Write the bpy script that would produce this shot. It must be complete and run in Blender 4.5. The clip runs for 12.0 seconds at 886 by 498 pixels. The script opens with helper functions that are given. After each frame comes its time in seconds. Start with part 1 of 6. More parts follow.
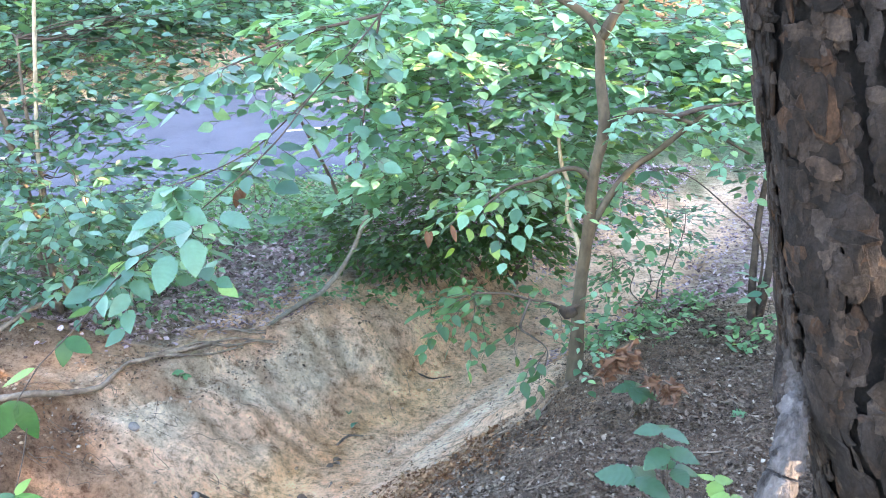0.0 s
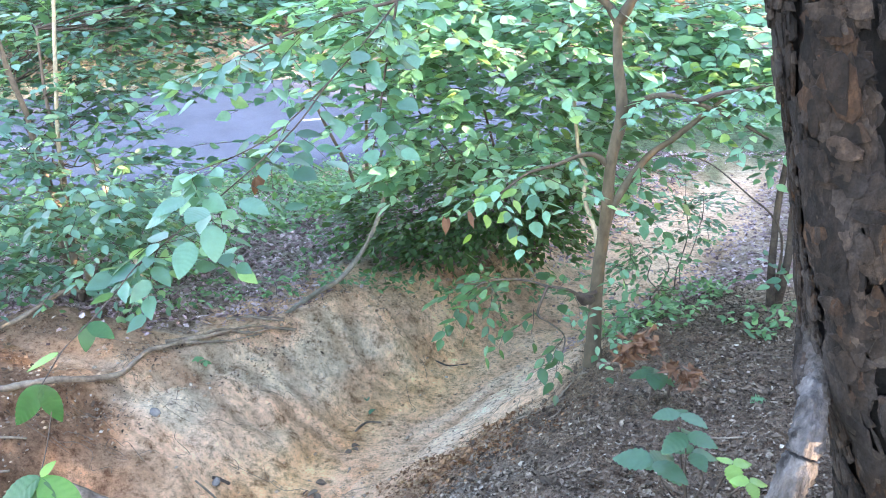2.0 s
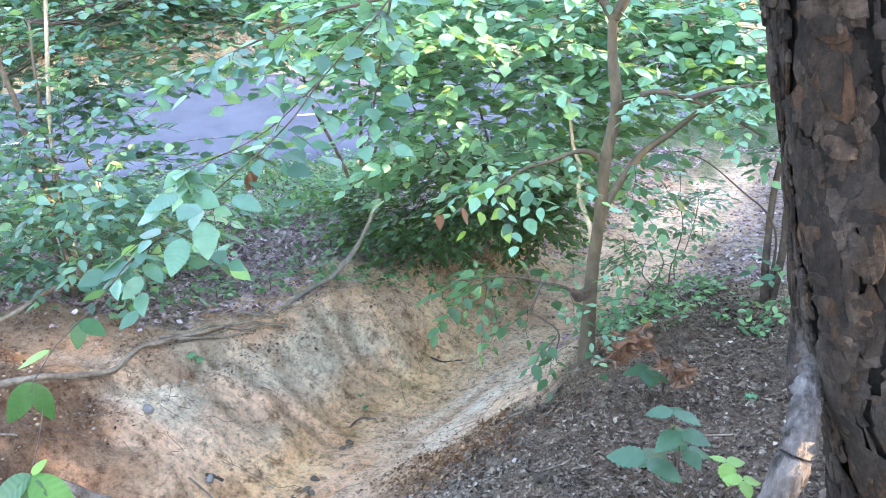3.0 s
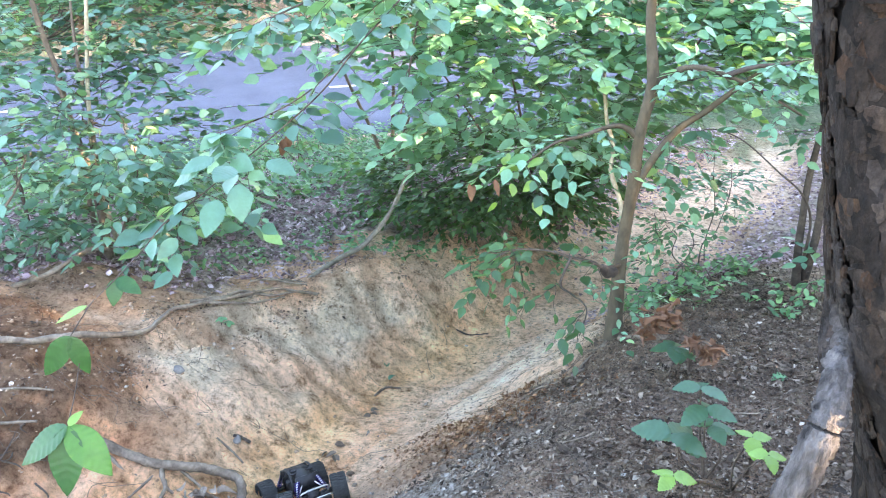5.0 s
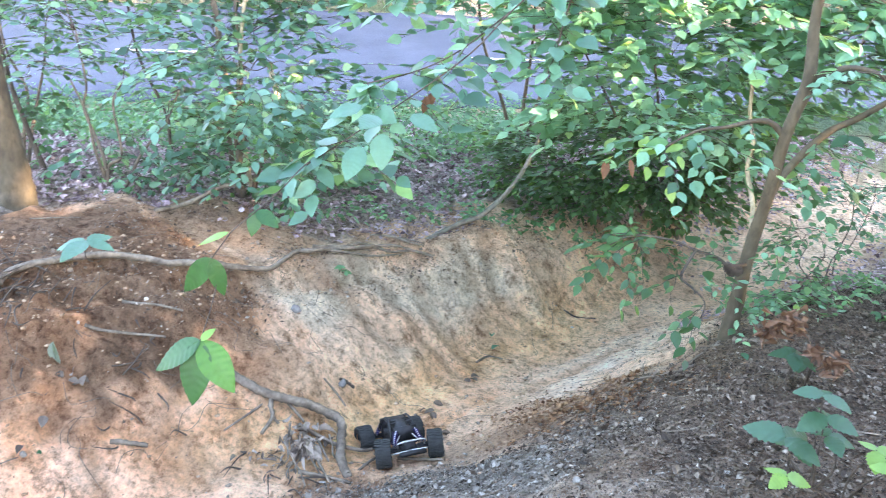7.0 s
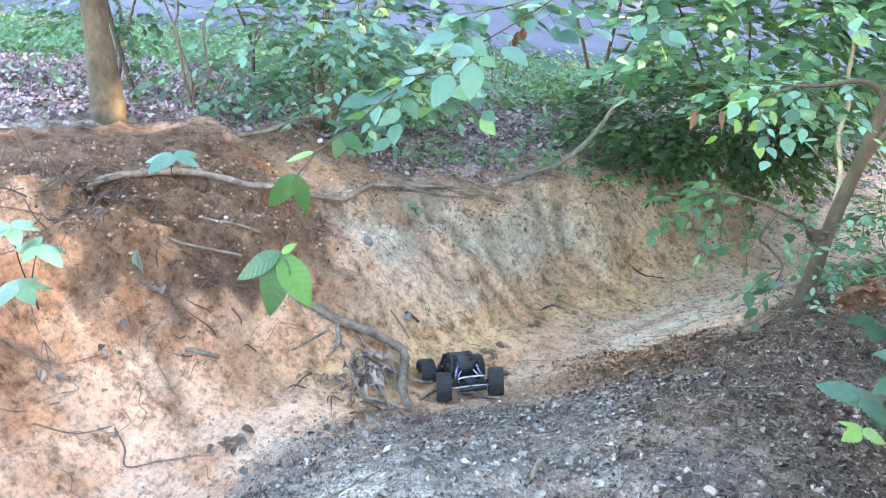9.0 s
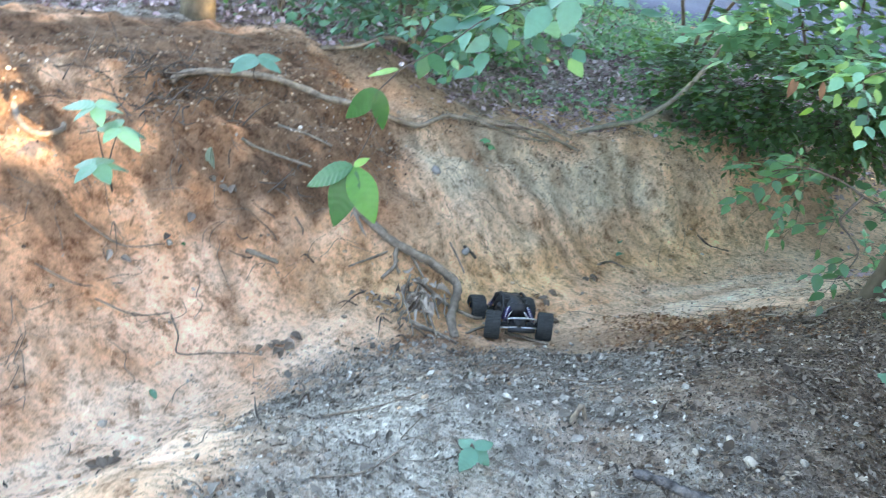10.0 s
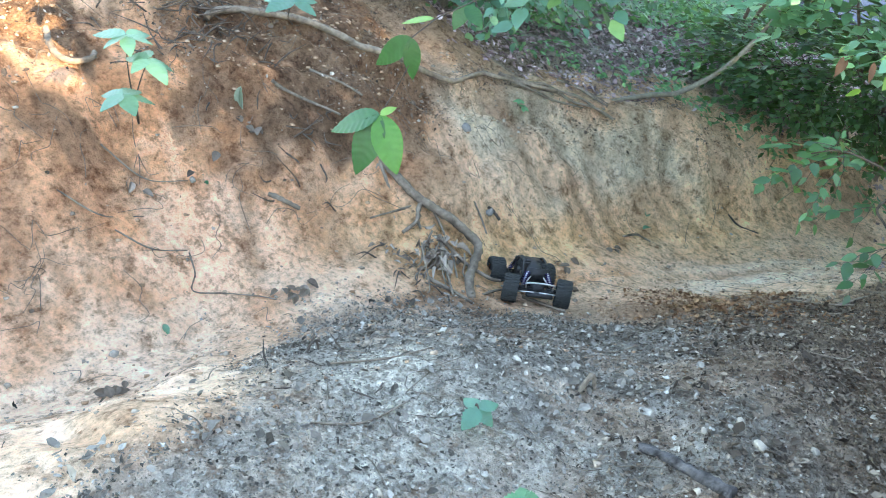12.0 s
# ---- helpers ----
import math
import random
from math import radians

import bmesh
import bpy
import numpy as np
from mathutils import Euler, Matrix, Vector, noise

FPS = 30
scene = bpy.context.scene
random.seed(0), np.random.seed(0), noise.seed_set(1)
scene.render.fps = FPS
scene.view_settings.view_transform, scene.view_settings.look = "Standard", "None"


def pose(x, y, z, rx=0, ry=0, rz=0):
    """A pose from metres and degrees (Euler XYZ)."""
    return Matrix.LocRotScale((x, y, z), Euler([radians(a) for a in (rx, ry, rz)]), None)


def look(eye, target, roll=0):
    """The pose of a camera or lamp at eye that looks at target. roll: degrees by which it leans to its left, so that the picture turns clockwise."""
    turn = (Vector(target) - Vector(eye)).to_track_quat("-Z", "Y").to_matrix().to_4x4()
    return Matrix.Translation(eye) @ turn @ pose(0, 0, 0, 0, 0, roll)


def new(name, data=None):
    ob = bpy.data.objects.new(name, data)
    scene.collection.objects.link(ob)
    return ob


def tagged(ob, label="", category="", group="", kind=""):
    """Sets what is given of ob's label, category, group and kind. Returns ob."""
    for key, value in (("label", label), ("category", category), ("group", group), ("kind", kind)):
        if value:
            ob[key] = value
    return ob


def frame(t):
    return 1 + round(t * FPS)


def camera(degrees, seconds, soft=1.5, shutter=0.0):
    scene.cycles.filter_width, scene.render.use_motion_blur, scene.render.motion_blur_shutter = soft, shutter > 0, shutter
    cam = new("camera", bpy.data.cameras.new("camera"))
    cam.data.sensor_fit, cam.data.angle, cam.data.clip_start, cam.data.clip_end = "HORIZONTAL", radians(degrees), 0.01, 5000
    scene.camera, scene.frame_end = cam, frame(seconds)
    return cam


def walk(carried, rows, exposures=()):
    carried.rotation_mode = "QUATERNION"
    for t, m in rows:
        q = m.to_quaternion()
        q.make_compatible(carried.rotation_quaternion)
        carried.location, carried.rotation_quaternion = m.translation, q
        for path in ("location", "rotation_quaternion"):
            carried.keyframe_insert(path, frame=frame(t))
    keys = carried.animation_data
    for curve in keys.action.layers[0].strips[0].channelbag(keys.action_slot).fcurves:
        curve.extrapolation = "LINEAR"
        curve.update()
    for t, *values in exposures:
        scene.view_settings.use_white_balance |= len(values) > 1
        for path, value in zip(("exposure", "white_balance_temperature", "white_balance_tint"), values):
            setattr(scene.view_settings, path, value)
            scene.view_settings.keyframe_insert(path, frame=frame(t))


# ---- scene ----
cam = camera(56.86, 12.0, soft=1.0, shutter=0.4)
walk(cam, [
    (0, pose(-0.001, 0.000, 1.601, 68.02, 0.03, 0.01)),
    (0.5, pose(-0.006, -0.006, 1.595, 67.38, 0.01, 0.36)),
    (1, pose(-0.001, -0.009, 1.589, 66.68, 0.59, 0.66)),
    (1.5, pose(0.005, -0.012, 1.587, 66.93, 1.25, 0.50)),
    (2, pose(-0.005, -0.012, 1.591, 67.30, 0.60, 1.02)),
    (2.5, pose(-0.004, -0.004, 1.598, 67.49, 0.48, 1.06)),
    (3, pose(-0.001, -0.001, 1.594, 66.95, 0.41, 0.72)),
    (5, pose(-0.013, -0.022, 1.573, 65.34, -0.35, 3.13)),
    (5.5, pose(-0.019, -0.031, 1.566, 64.57, -0.59, 4.29)),
    (6, pose(-0.040, -0.050, 1.561, 64.21, -1.18, 6.17)),
    (6.5, pose(-0.057, -0.064, 1.547, 64.00, -2.58, 9.22)),
    (7, pose(-0.075, -0.081, 1.540, 63.49, -3.76, 13.01)),
    (7.2, pose(-0.078, -0.084, 1.541, 63.15, -3.98, 14.32)),
    (8.8, pose(-0.121, -0.148, 1.483, 60.70, -5.17, 18.64)),
    (9, pose(-0.111, -0.144, 1.470, 59.91, -5.74, 18.98)),
    (9.5, pose(-0.127, -0.158, 1.445, 58.18, -7.68, 21.09)),
    (10, pose(-0.131, -0.160, 1.421, 54.84, -10.39, 26.73)),
    (10.5, pose(-0.116, -0.150, 1.384, 51.54, -12.11, 30.75)),
    (11, pose(-0.113, -0.156, 1.374, 50.65, -12.68, 32.90)),
    (11.5, pose(-0.118, -0.144, 1.380, 51.09, -12.89, 32.39)),
    (12, pose(-0.117, -0.122, 1.384, 51.32, -12.80, 30.95)),
], exposures=[(0.0, 4.14, 7100, 19), (7.0, 4.20, 7300, 18), (9.5, 4.08, 7250, 14), (10.0, 3.83, 7300, 10), (12.0, 3.78, 7350, 7)])

# ---- light: shade under a hazy sky, with a low warm sun let through holes in an added leaf screen ----
TO_SUN = Vector((0.93, -0.22, 0.30)).normalized()
world = bpy.data.worlds.new("world")
scene.world = world
world.use_nodes = True
sky = world.node_tree.nodes.new("ShaderNodeTexSky")
sky.sky_type, sky.sun_disc = "NISHITA", False
sky.sun_elevation, sky.sun_rotation = math.asin(TO_SUN.z), math.atan2(TO_SUN.x, TO_SUN.y)
sky.air_density, sky.dust_density = 1.0, 1.0
back = world.node_tree.nodes["Background"]
back.inputs["Strength"].default_value = 0.15
world.node_tree.links.new(sky.outputs["Color"], back.inputs["Color"])
sun = new("sun", bpy.data.lights.new("sun", "SUN"))
sun.data.energy, sun.data.angle, sun.data.color = 2.6, radians(0.6), (1.0, 0.80, 0.56)
sun.matrix_world = look(TO_SUN * 40, (0, 0, 0))

# ---- materials ----
def nodes_of(name):
    m = bpy.data.materials.new(name)
    m.use_nodes = True
    t = m.node_tree
    return m, t, t.nodes["Principled BSDF"], t.links


def ramp(t, source, stops):
    r = t.nodes.new("ShaderNodeValToRGB")
    e = r.color_ramp.elements
    while len(e) < len(stops):
        e.new(0.5)
    for k, (at, c) in enumerate(stops):
        e[k].position, e[k].color = at, (*c, 1)
    t.links.new(source, r.inputs["Fac"])
    return r.outputs["Color"]


def noisy(t, scale, detail=5, rough_=0.6, stretch=None, own=False):
    n = t.nodes.new("ShaderNodeTexNoise")
    n.inputs["Scale"].default_value, n.inputs["Detail"].default_value, n.inputs["Roughness"].default_value = scale, detail, rough_
    if own:
        at = t.nodes.new("ShaderNodeTexCoord").outputs["Object"]
    else:
        at = t.nodes.new("ShaderNodeNewGeometry").outputs["Position"]
    if stretch:
        mp = t.nodes.new("ShaderNodeMapping")
        mp.inputs["Scale"].default_value = stretch
        t.links.new(at, mp.inputs["Vector"])
        at = mp.outputs["Vector"]
    t.links.new(at, n.inputs["Vector"])
    return n.outputs["Fac"]


def mixed(t, fac, a, b, how="MIX"):
    m = t.nodes.new("ShaderNodeMix")
    m.data_type, m.blend_type = "RGBA", how
    for value, socket in ((fac, m.inputs[0]), (a, m.inputs[6]), (b, m.inputs[7])):
        if isinstance(value, (int, float)):
            socket.default_value = value
        elif isinstance(value, tuple):
            socket.default_value = (*value, 1)
        else:
            t.links.new(value, socket)
    return m.outputs[2]


def bumped(t, p, height, strength, distance=0.01):
    b = t.nodes.new("ShaderNodeBump")
    b.inputs["Strength"].default_value, b.inputs["Distance"].default_value = strength, distance
    t.links.new(height, b.inputs["Height"])
    t.links.new(b.outputs["Normal"], p.inputs["Normal"])


def surface(name, dark, light, scale=8.0, gloss=0.85, bump=0.4, fine=60.0, metal=0.0, stretch=None, own=False, vary=0.0):
    """A worn, two-scale surface between two colours."""
    m, t, p, l = nodes_of(name)
    mid = tuple((a + b) / 2 for a, b in zip(dark, light))
    big = ramp(t, noisy(t, scale, 5, 0.6, stretch, own), [(0.3, dark), (0.5, mid), (0.72, light)])
    small = ramp(t, noisy(t, fine, 3, 0.6, stretch, own), [(0.3, (0.72, 0.72, 0.72)), (0.7, (1.12, 1.12, 1.12))])
    col = mixed(t, 1.0, big, small, "MULTIPLY")
    if vary:
        g = t.nodes.new("ShaderNodeNewGeometry")
        each = ramp(t, g.outputs["Random Per Island"], [(0.0, (1 - vary,) * 3), (1.0, (1 + vary,) * 3)])
        col = mixed(t, 1.0, col, each, "MULTIPLY")
    l.new(col, p.inputs["Base Color"])
    p.inputs["Roughness"].default_value, p.inputs["Metallic"].default_value = gloss, metal
    p.inputs["Specular IOR Level"].default_value = 0.3
    if bump:
        bumped(t, p, noisy(t, fine, 4, 0.65, stretch, own), bump)
    return m


def pieces(name, stops, gloss=0.85, bump=0.2, single_bits=False):
    """Loose bits, each with its own colour from the stops; single_bits: every bit is an object."""
    m, t, p, l = nodes_of(name)
    if single_bits:
        chance = t.nodes.new("ShaderNodeObjectInfo").outputs["Random"]
    else:
        chance = t.nodes.new("ShaderNodeNewGeometry").outputs["Random Per Island"]
    col = ramp(t, chance, stops)
    spots = ramp(t, noisy(t, 70, 3), [(0.3, (0.7, 0.7, 0.7)), (0.7, (1.1, 1.1, 1.1))])
    l.new(mixed(t, 1.0, col, spots, "MULTIPLY"), p.inputs["Base Color"])
    p.inputs["Roughness"].default_value = gloss
    p.inputs["Specular IOR Level"].default_value = 0.25
    bumped(t, p, noisy(t, 120, 2), bump, 0.004)
    return m


def foliage(name, stops, gloss=0.34, through_=0.35, glow=(0.35, 0.6, 0.08), shine=0.6):
    """Thin leaves: glossy above, letting light through, each of its own green."""
    m, t, p, l = nodes_of(name)
    g = t.nodes.new("ShaderNodeNewGeometry")
    col = ramp(t, g.outputs["Random Per Island"], stops)
    spots = ramp(t, noisy(t, 35, 3), [(0.3, (0.8, 0.8, 0.8)), (0.7, (1.1, 1.1, 1.1))])
    col = mixed(t, 1.0, col, spots, "MULTIPLY")
    l.new(col, p.inputs["Base Color"])
    p.inputs["Roughness"].default_value = gloss
    p.inputs["Specular IOR Level"].default_value = shine
    tr = t.nodes.new("ShaderNodeBsdfTranslucent")
    l.new(mixed(t, 0.5, col, glow), tr.inputs["Color"])
    mix = t.nodes.new("ShaderNodeMixShader")
    mix.inputs[0].default_value = through_
    l.new(p.outputs["BSDF"], mix.inputs[1])
    l.new(tr.outputs["BSDF"], mix.inputs[2])
    l.new(mix.outputs[0], t.nodes["Material Output"].inputs["Surface"])
    return m


M_LEAF = foliage("beech_leaf", [(0.0, (0.03, 0.095, 0.06)), (0.25, (0.085, 0.22, 0.14)), (0.55, (0.18, 0.39, 0.265)), (0.88, (0.27, 0.51, 0.35)), (1.0, (0.34, 0.51, 0.14))], 0.32, 0.42, shine=0.45)
# greens taken down towards black, so the colour carries the shade inside the bush
M_LEAF_DARK = foliage("shade_toned_leaf", [(0.0, (0.006, 0.024, 0.015)), (0.6, (0.024, 0.082, 0.046)), (1.0, (0.08, 0.185, 0.09))], 0.42, shine=0.4)
M_LEAF_BLUE = foliage("dogwood_leaf", [(0.0, (0.02, 0.07, 0.055)), (0.4, (0.052, 0.148, 0.108)), (0.8, (0.112, 0.26, 0.185)), (1.0, (0.20, 0.36, 0.15))], 0.32, 0.34)
M_SEEDLING = foliage("seedling_leaf", [(0.0, (0.02, 0.07, 0.042)), (0.6, (0.038, 0.112, 0.066)), (1.0, (0.075, 0.18, 0.09))], 0.45)
# darker copy of the beech leaf, with shade mixed into its green
M_LEAF_LOW = foliage("shade_toned_beech_leaf", [(0.0, (0.016, 0.055, 0.026)), (0.5, (0.036, 0.108, 0.05)), (1.0, (0.085, 0.20, 0.085))], 0.36)
M_LEAF_LIME = foliage("lime_leaf", [(0.0, (0.11, 0.24, 0.05)), (1.0, (0.20, 0.34, 0.07))], 0.45, 0.35)
M_LEAF_BIG = foliage("hickory_leaf", [(0.0, (0.009, 0.046, 0.014)), (1.0, (0.022, 0.088, 0.024))], 0.42, 0.08, shine=0.35)
# lighter, yellower copy of the hickory leaf; the sunlight is in its colour
M_LEAF_SUN_TINT = foliage("sun_tinted_leaf", [(0.0, (0.03, 0.12, 0.02)), (1.0, (0.05, 0.17, 0.025))], 0.42, 0.16, shine=0.35)
M_LEAF_SHADE = foliage("shaded_shrub_leaf", [(0.0, (0.015, 0.056, 0.041)), (0.45, (0.055, 0.155, 0.117)), (0.85, (0.13, 0.28, 0.215)), (1.0, (0.24, 0.39, 0.18))], 0.32, 0.32)
M_HERB = foliage("herb_leaf", [(0.0, (0.025, 0.09, 0.045)), (0.6, (0.075, 0.21, 0.10)), (1.0, (0.17, 0.34, 0.14))], 0.5, 0.28)
M_DEAD = foliage("dead_leaf", [(0.0, (0.025, 0.012, 0.008)), (0.5, (0.10, 0.043, 0.02)), (1.0, (0.30, 0.155, 0.08))], 0.6, 0.12, (0.30, 0.11, 0.04))
M_FAR = foliage("woodland_leaf", [(0.0, (0.03, 0.09, 0.035)), (0.7, (0.06, 0.16, 0.05)), (1.0, (0.10, 0.22, 0.06))], 0.6)
M_WILTED = foliage("wilted_leaf", [(0.0, (0.16, 0.19, 0.16)), (1.0, (0.30, 0.34, 0.29))], 0.6, 0.2)
M_TWIG = surface("twig_bark", (0.045, 0.034, 0.028), (0.12, 0.09, 0.07), 12, 0.85, 0.3)
M_SAPLING = surface("smooth_grey_bark", (0.052, 0.04, 0.027), (0.125, 0.10, 0.068), 9, 0.8, 0.35, 45, stretch=(1, 1, 0.5))
M_STEM = surface("stem_bark", (0.085, 0.065, 0.05), (0.20, 0.155, 0.115), 9, 0.85, 0.4, 45)
# much lighter stem bark, its paleness standing for sun on the stems
M_SUN_PALED = surface("sun_paled_bark", (0.33, 0.27, 0.19), (0.55, 0.46, 0.34), 14, 0.8, 0.35, 45)
M_ROOT = surface("root_bark", (0.075, 0.056, 0.042), (0.30, 0.24, 0.185), 14, 0.9, 0.5, 70)
M_DRIFT = surface("weathered_wood", (0.016, 0.013, 0.013), (0.165, 0.150, 0.150), 17, 0.85, 1.0, 70, stretch=(2.2, 2.2, 0.5))
M_SNAG = surface("bare_grey_wood", (0.10, 0.088, 0.07), (0.26, 0.235, 0.19), 12, 0.85, 0.6, 60)
M_DARK_ROOT = surface("dark_root_bark", (0.03, 0.023, 0.019), (0.10, 0.078, 0.062), 16, 0.9, 0.7, 70)
M_LITTER = pieces("leaf_litter", [(0.0, (0.03, 0.025, 0.02)), (0.25, (0.13, 0.112, 0.094)), (0.7, (0.26, 0.232, 0.20)), (0.97, (0.37, 0.338, 0.295)), (1.0, (0.52, 0.49, 0.44))])
M_LITTER_FAR = pieces("fallen_leaves", [(0.0, (0.08, 0.045, 0.048)), (0.35, (0.30, 0.20, 0.21)), (0.75, (0.50, 0.375, 0.39)), (1.0, (0.66, 0.55, 0.575))], 0.45)
M_DRY = pieces("dry_leaf", [(0.0, (0.022, 0.015, 0.011)), (0.35, (0.085, 0.062, 0.046)), (0.76, (0.165, 0.123, 0.092)), (0.96, (0.26, 0.212, 0.168)), (1.0, (0.42, 0.37, 0.31))])
M_SCRAP = pieces("clay_litter", [(0.0, (0.05, 0.034, 0.025)), (0.4, (0.15, 0.104, 0.074)), (0.85, (0.30, 0.225, 0.17)), (1.0, (0.55, 0.47, 0.39))])
M_CLUMP = pieces("curled_leaf", [(0.0, (0.07, 0.048, 0.036)), (0.35, (0.17, 0.128, 0.10)), (0.7, (0.30, 0.24, 0.195)), (1.0, (0.46, 0.385, 0.32))], 0.6, 0.6, True)
M_CLOD = pieces("clay_crumb", [(0.0, (0.30, 0.18, 0.11)), (0.4, (0.44, 0.285, 0.18)), (0.85, (0.50, 0.345, 0.23)), (1.0, (0.54, 0.40, 0.29))], 0.95, 0.4)
M_RUST = pieces("rust_crumb", [(0.0, (0.07, 0.03, 0.014)), (0.5, (0.20, 0.10, 0.05)), (1.0, (0.33, 0.19, 0.10))])
M_PEBBLE = pieces("pebble", [(0.0, (0.22, 0.17, 0.13)), (0.6, (0.36, 0.29, 0.225)), (0.93, (0.43, 0.36, 0.29)), (1.0, (0.54, 0.48, 0.41))], 0.8, 0.4)
M_STONE = surface("grey_stone", (0.13, 0.12, 0.115), (0.26, 0.24, 0.22), 20, 0.85, 0.5, 90)
M_ROCK = surface("sandstone", (0.17, 0.145, 0.12), (0.40, 0.345, 0.285), 24, 0.85, 0.6, 110)
# the blue in this grey stands for sky reflected by the road
M_ASPHALT = surface("asphalt", (0.062, 0.064, 0.094), (0.112, 0.115, 0.158), 1.3, 0.55, 0.4, 90)
M_PAINT = surface("road_paint", (0.55, 0.50, 0.36), (0.80, 0.75, 0.58), 9, 0.7, 0.2, 60)


def bark_material(name, stops, patches):
    """Pine bark: each plate of its own brown or grey, scaly and grained, with lichen-grey patches."""
    m, t, p, l = nodes_of(name)
    g = t.nodes.new("ShaderNodeNewGeometry")
    face = ramp(t, g.outputs["Random Per Island"], stops)
    face = mixed(t, 1.0, face, ramp(t, noisy(t, 38, 4, 0.6, (1, 1, 0.5)), [(0.32, (0.42, 0.38, 0.36)), (0.5, (1, 1, 1)), (0.68, (1.9, 1.85, 1.8))]), "MULTIPLY")
    grey = ramp(t, noisy(t, 4.5, 5, 0.65, (1, 1, 0.4)), [(0.49, (0, 0, 0)), (0.66, (0.75, 0.75, 0.75))])
    face = mixed(t, grey, face, ramp(t, noisy(t, 60, 4, 0.7), [(0.3, tuple(0.4 * c for c in patches)), (0.65, patches)]))
    l.new(mixed(t, 1.0, face, ramp(t, noisy(t, 170, 3, 0.7), [(0.3, (0.7, 0.7, 0.7)), (0.7, (1.25, 1.25, 1.25))]), "MULTIPLY"), p.inputs["Base Color"])
    p.inputs["Roughness"].default_value = 0.85
    p.inputs["Specular IOR Level"].default_value = 0.25
    bumped(t, p, noisy(t, 34, 8, 0.75, (1, 1, 0.65)), 1.0, 0.03)
    return m


# bark browns darkened for shade of the pine's unbuilt crown, furrows nearly black
M_BARK = bark_material("pine_furrow_shade", [(0.0, (0.010, 0.008, 0.008)), (1.0, (0.018, 0.014, 0.012))], (0.03, 0.026, 0.025))
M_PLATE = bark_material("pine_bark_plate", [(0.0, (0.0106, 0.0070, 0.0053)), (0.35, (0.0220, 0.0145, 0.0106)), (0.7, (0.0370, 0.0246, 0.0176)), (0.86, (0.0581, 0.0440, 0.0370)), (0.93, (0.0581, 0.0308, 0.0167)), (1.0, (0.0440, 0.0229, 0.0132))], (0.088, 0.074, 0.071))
M_COLLAR = bark_material("callus_bark", [(0.0, (0.045, 0.036, 0.032)), (1.0, (0.07, 0.056, 0.05))], (0.17, 0.152, 0.15))



def ground_material():
    """Clay of the gully, sand, leaf mould and green verge, by zones stored on the sheet."""
    m, t, p, l = nodes_of("woodland_soil")

    def zone(name):
        a = t.nodes.new("ShaderNodeAttribute")
        a.attribute_name = name
        return a.outputs["Fac"]

    n1, n2, n3 = noisy(t, 2.2, 6, 0.65), noisy(t, 11, 5, 0.6), noisy(t, 55, 4, 0.65)
    tan = ramp(t, n1, [(0.3, (0.52, 0.32, 0.205)), (0.5, (0.70, 0.475, 0.325)), (0.7, (0.84, 0.65, 0.49))])
    orange = ramp(t, n1, [(0.3, (0.42, 0.175, 0.08)), (0.48, (0.67, 0.345, 0.19)), (0.68, (0.87, 0.58, 0.41))])
    col = mixed(t, zone("orange"), tan, orange)
    col = mixed(t, zone("ochre"), col, ramp(t, n2, [(0.3, (0.64, 0.375, 0.18)), (0.7, (0.90, 0.63, 0.37))]))
    col = mixed(t, zone("grey"), col, ramp(t, n2, [(0.3, (0.44, 0.365, 0.265)), (0.7, (0.68, 0.595, 0.465))]))
    col = mixed(t, zone("pale"), col, ramp(t, n2, [(0.3, (0.76, 0.575, 0.43)), (0.7, (0.93, 0.79, 0.65))]))
    col = mixed(t, zone("sand"), col, ramp(t, n2, [(0.3, (0.80, 0.52, 0.35)), (0.7, (0.97, 0.75, 0.57))]))
    mould = ramp(t, n2, [(0.3, (0.10, 0.089, 0.077)), (0.5, (0.26, 0.237, 0.21)), (0.72, (0.47, 0.435, 0.395))])
    col = mixed(t, zone("litter"), col, mould)
    col = mixed(t, zone("ash"), col, ramp(t, n3, [(0.3, (0.29, 0.26, 0.218)), (0.6, (0.66, 0.61, 0.535))]))
    col = mixed(t, zone("brown"), col, ramp(t, n2, [(0.3, (0.07, 0.043, 0.027)), (0.7, (0.20, 0.128, 0.082))]))
    col = mixed(t, zone("green"), col, ramp(t, n3, [(0.35, (0.03, 0.075, 0.03)), (0.65, (0.08, 0.15, 0.06))]))
    mid = ramp(t, noisy(t, 26, 5, 0.7), [(0.30, (0.50, 0.46, 0.43)), (0.46, (0.98, 0.98, 0.98)), (0.70, (1.22, 1.21, 1.2))])
    col = mixed(t, 1.0, col, mid, "MULTIPLY")
    blotch = ramp(t, noisy(t, 6.5, 6, 0.72), [(0.34, (0.66, 0.59, 0.55)), (0.46, (1.06, 1.06, 1.06)), (0.66, (1.16, 1.15, 1.14))])
    col = mixed(t, 1.0, col, blotch, "MULTIPLY")
    stain = ramp(t, noisy(t, 15, 7, 0.75), [(0.36, (0.56, 0.48, 0.43)), (0.46, (1.02, 1.02, 1.02)), (0.7, (1.12, 1.11, 1.1))])
    col = mixed(t, 1.0, col, stain, "MULTIPLY")
    col = mixed(t, 1.0, col, ramp(t, zone("streak"), [(0.0, (0.72, 0.69, 0.66)), (0.5, (1, 1, 1)), (1.0, (1.24, 1.23, 1.22))]), "MULTIPLY")
    clods = t.nodes.new("ShaderNodeTexVoronoi")
    clods.feature = "DISTANCE_TO_EDGE"
    clods.inputs["Scale"].default_value = 34
    warp = t.nodes.new("ShaderNodeVectorMath")
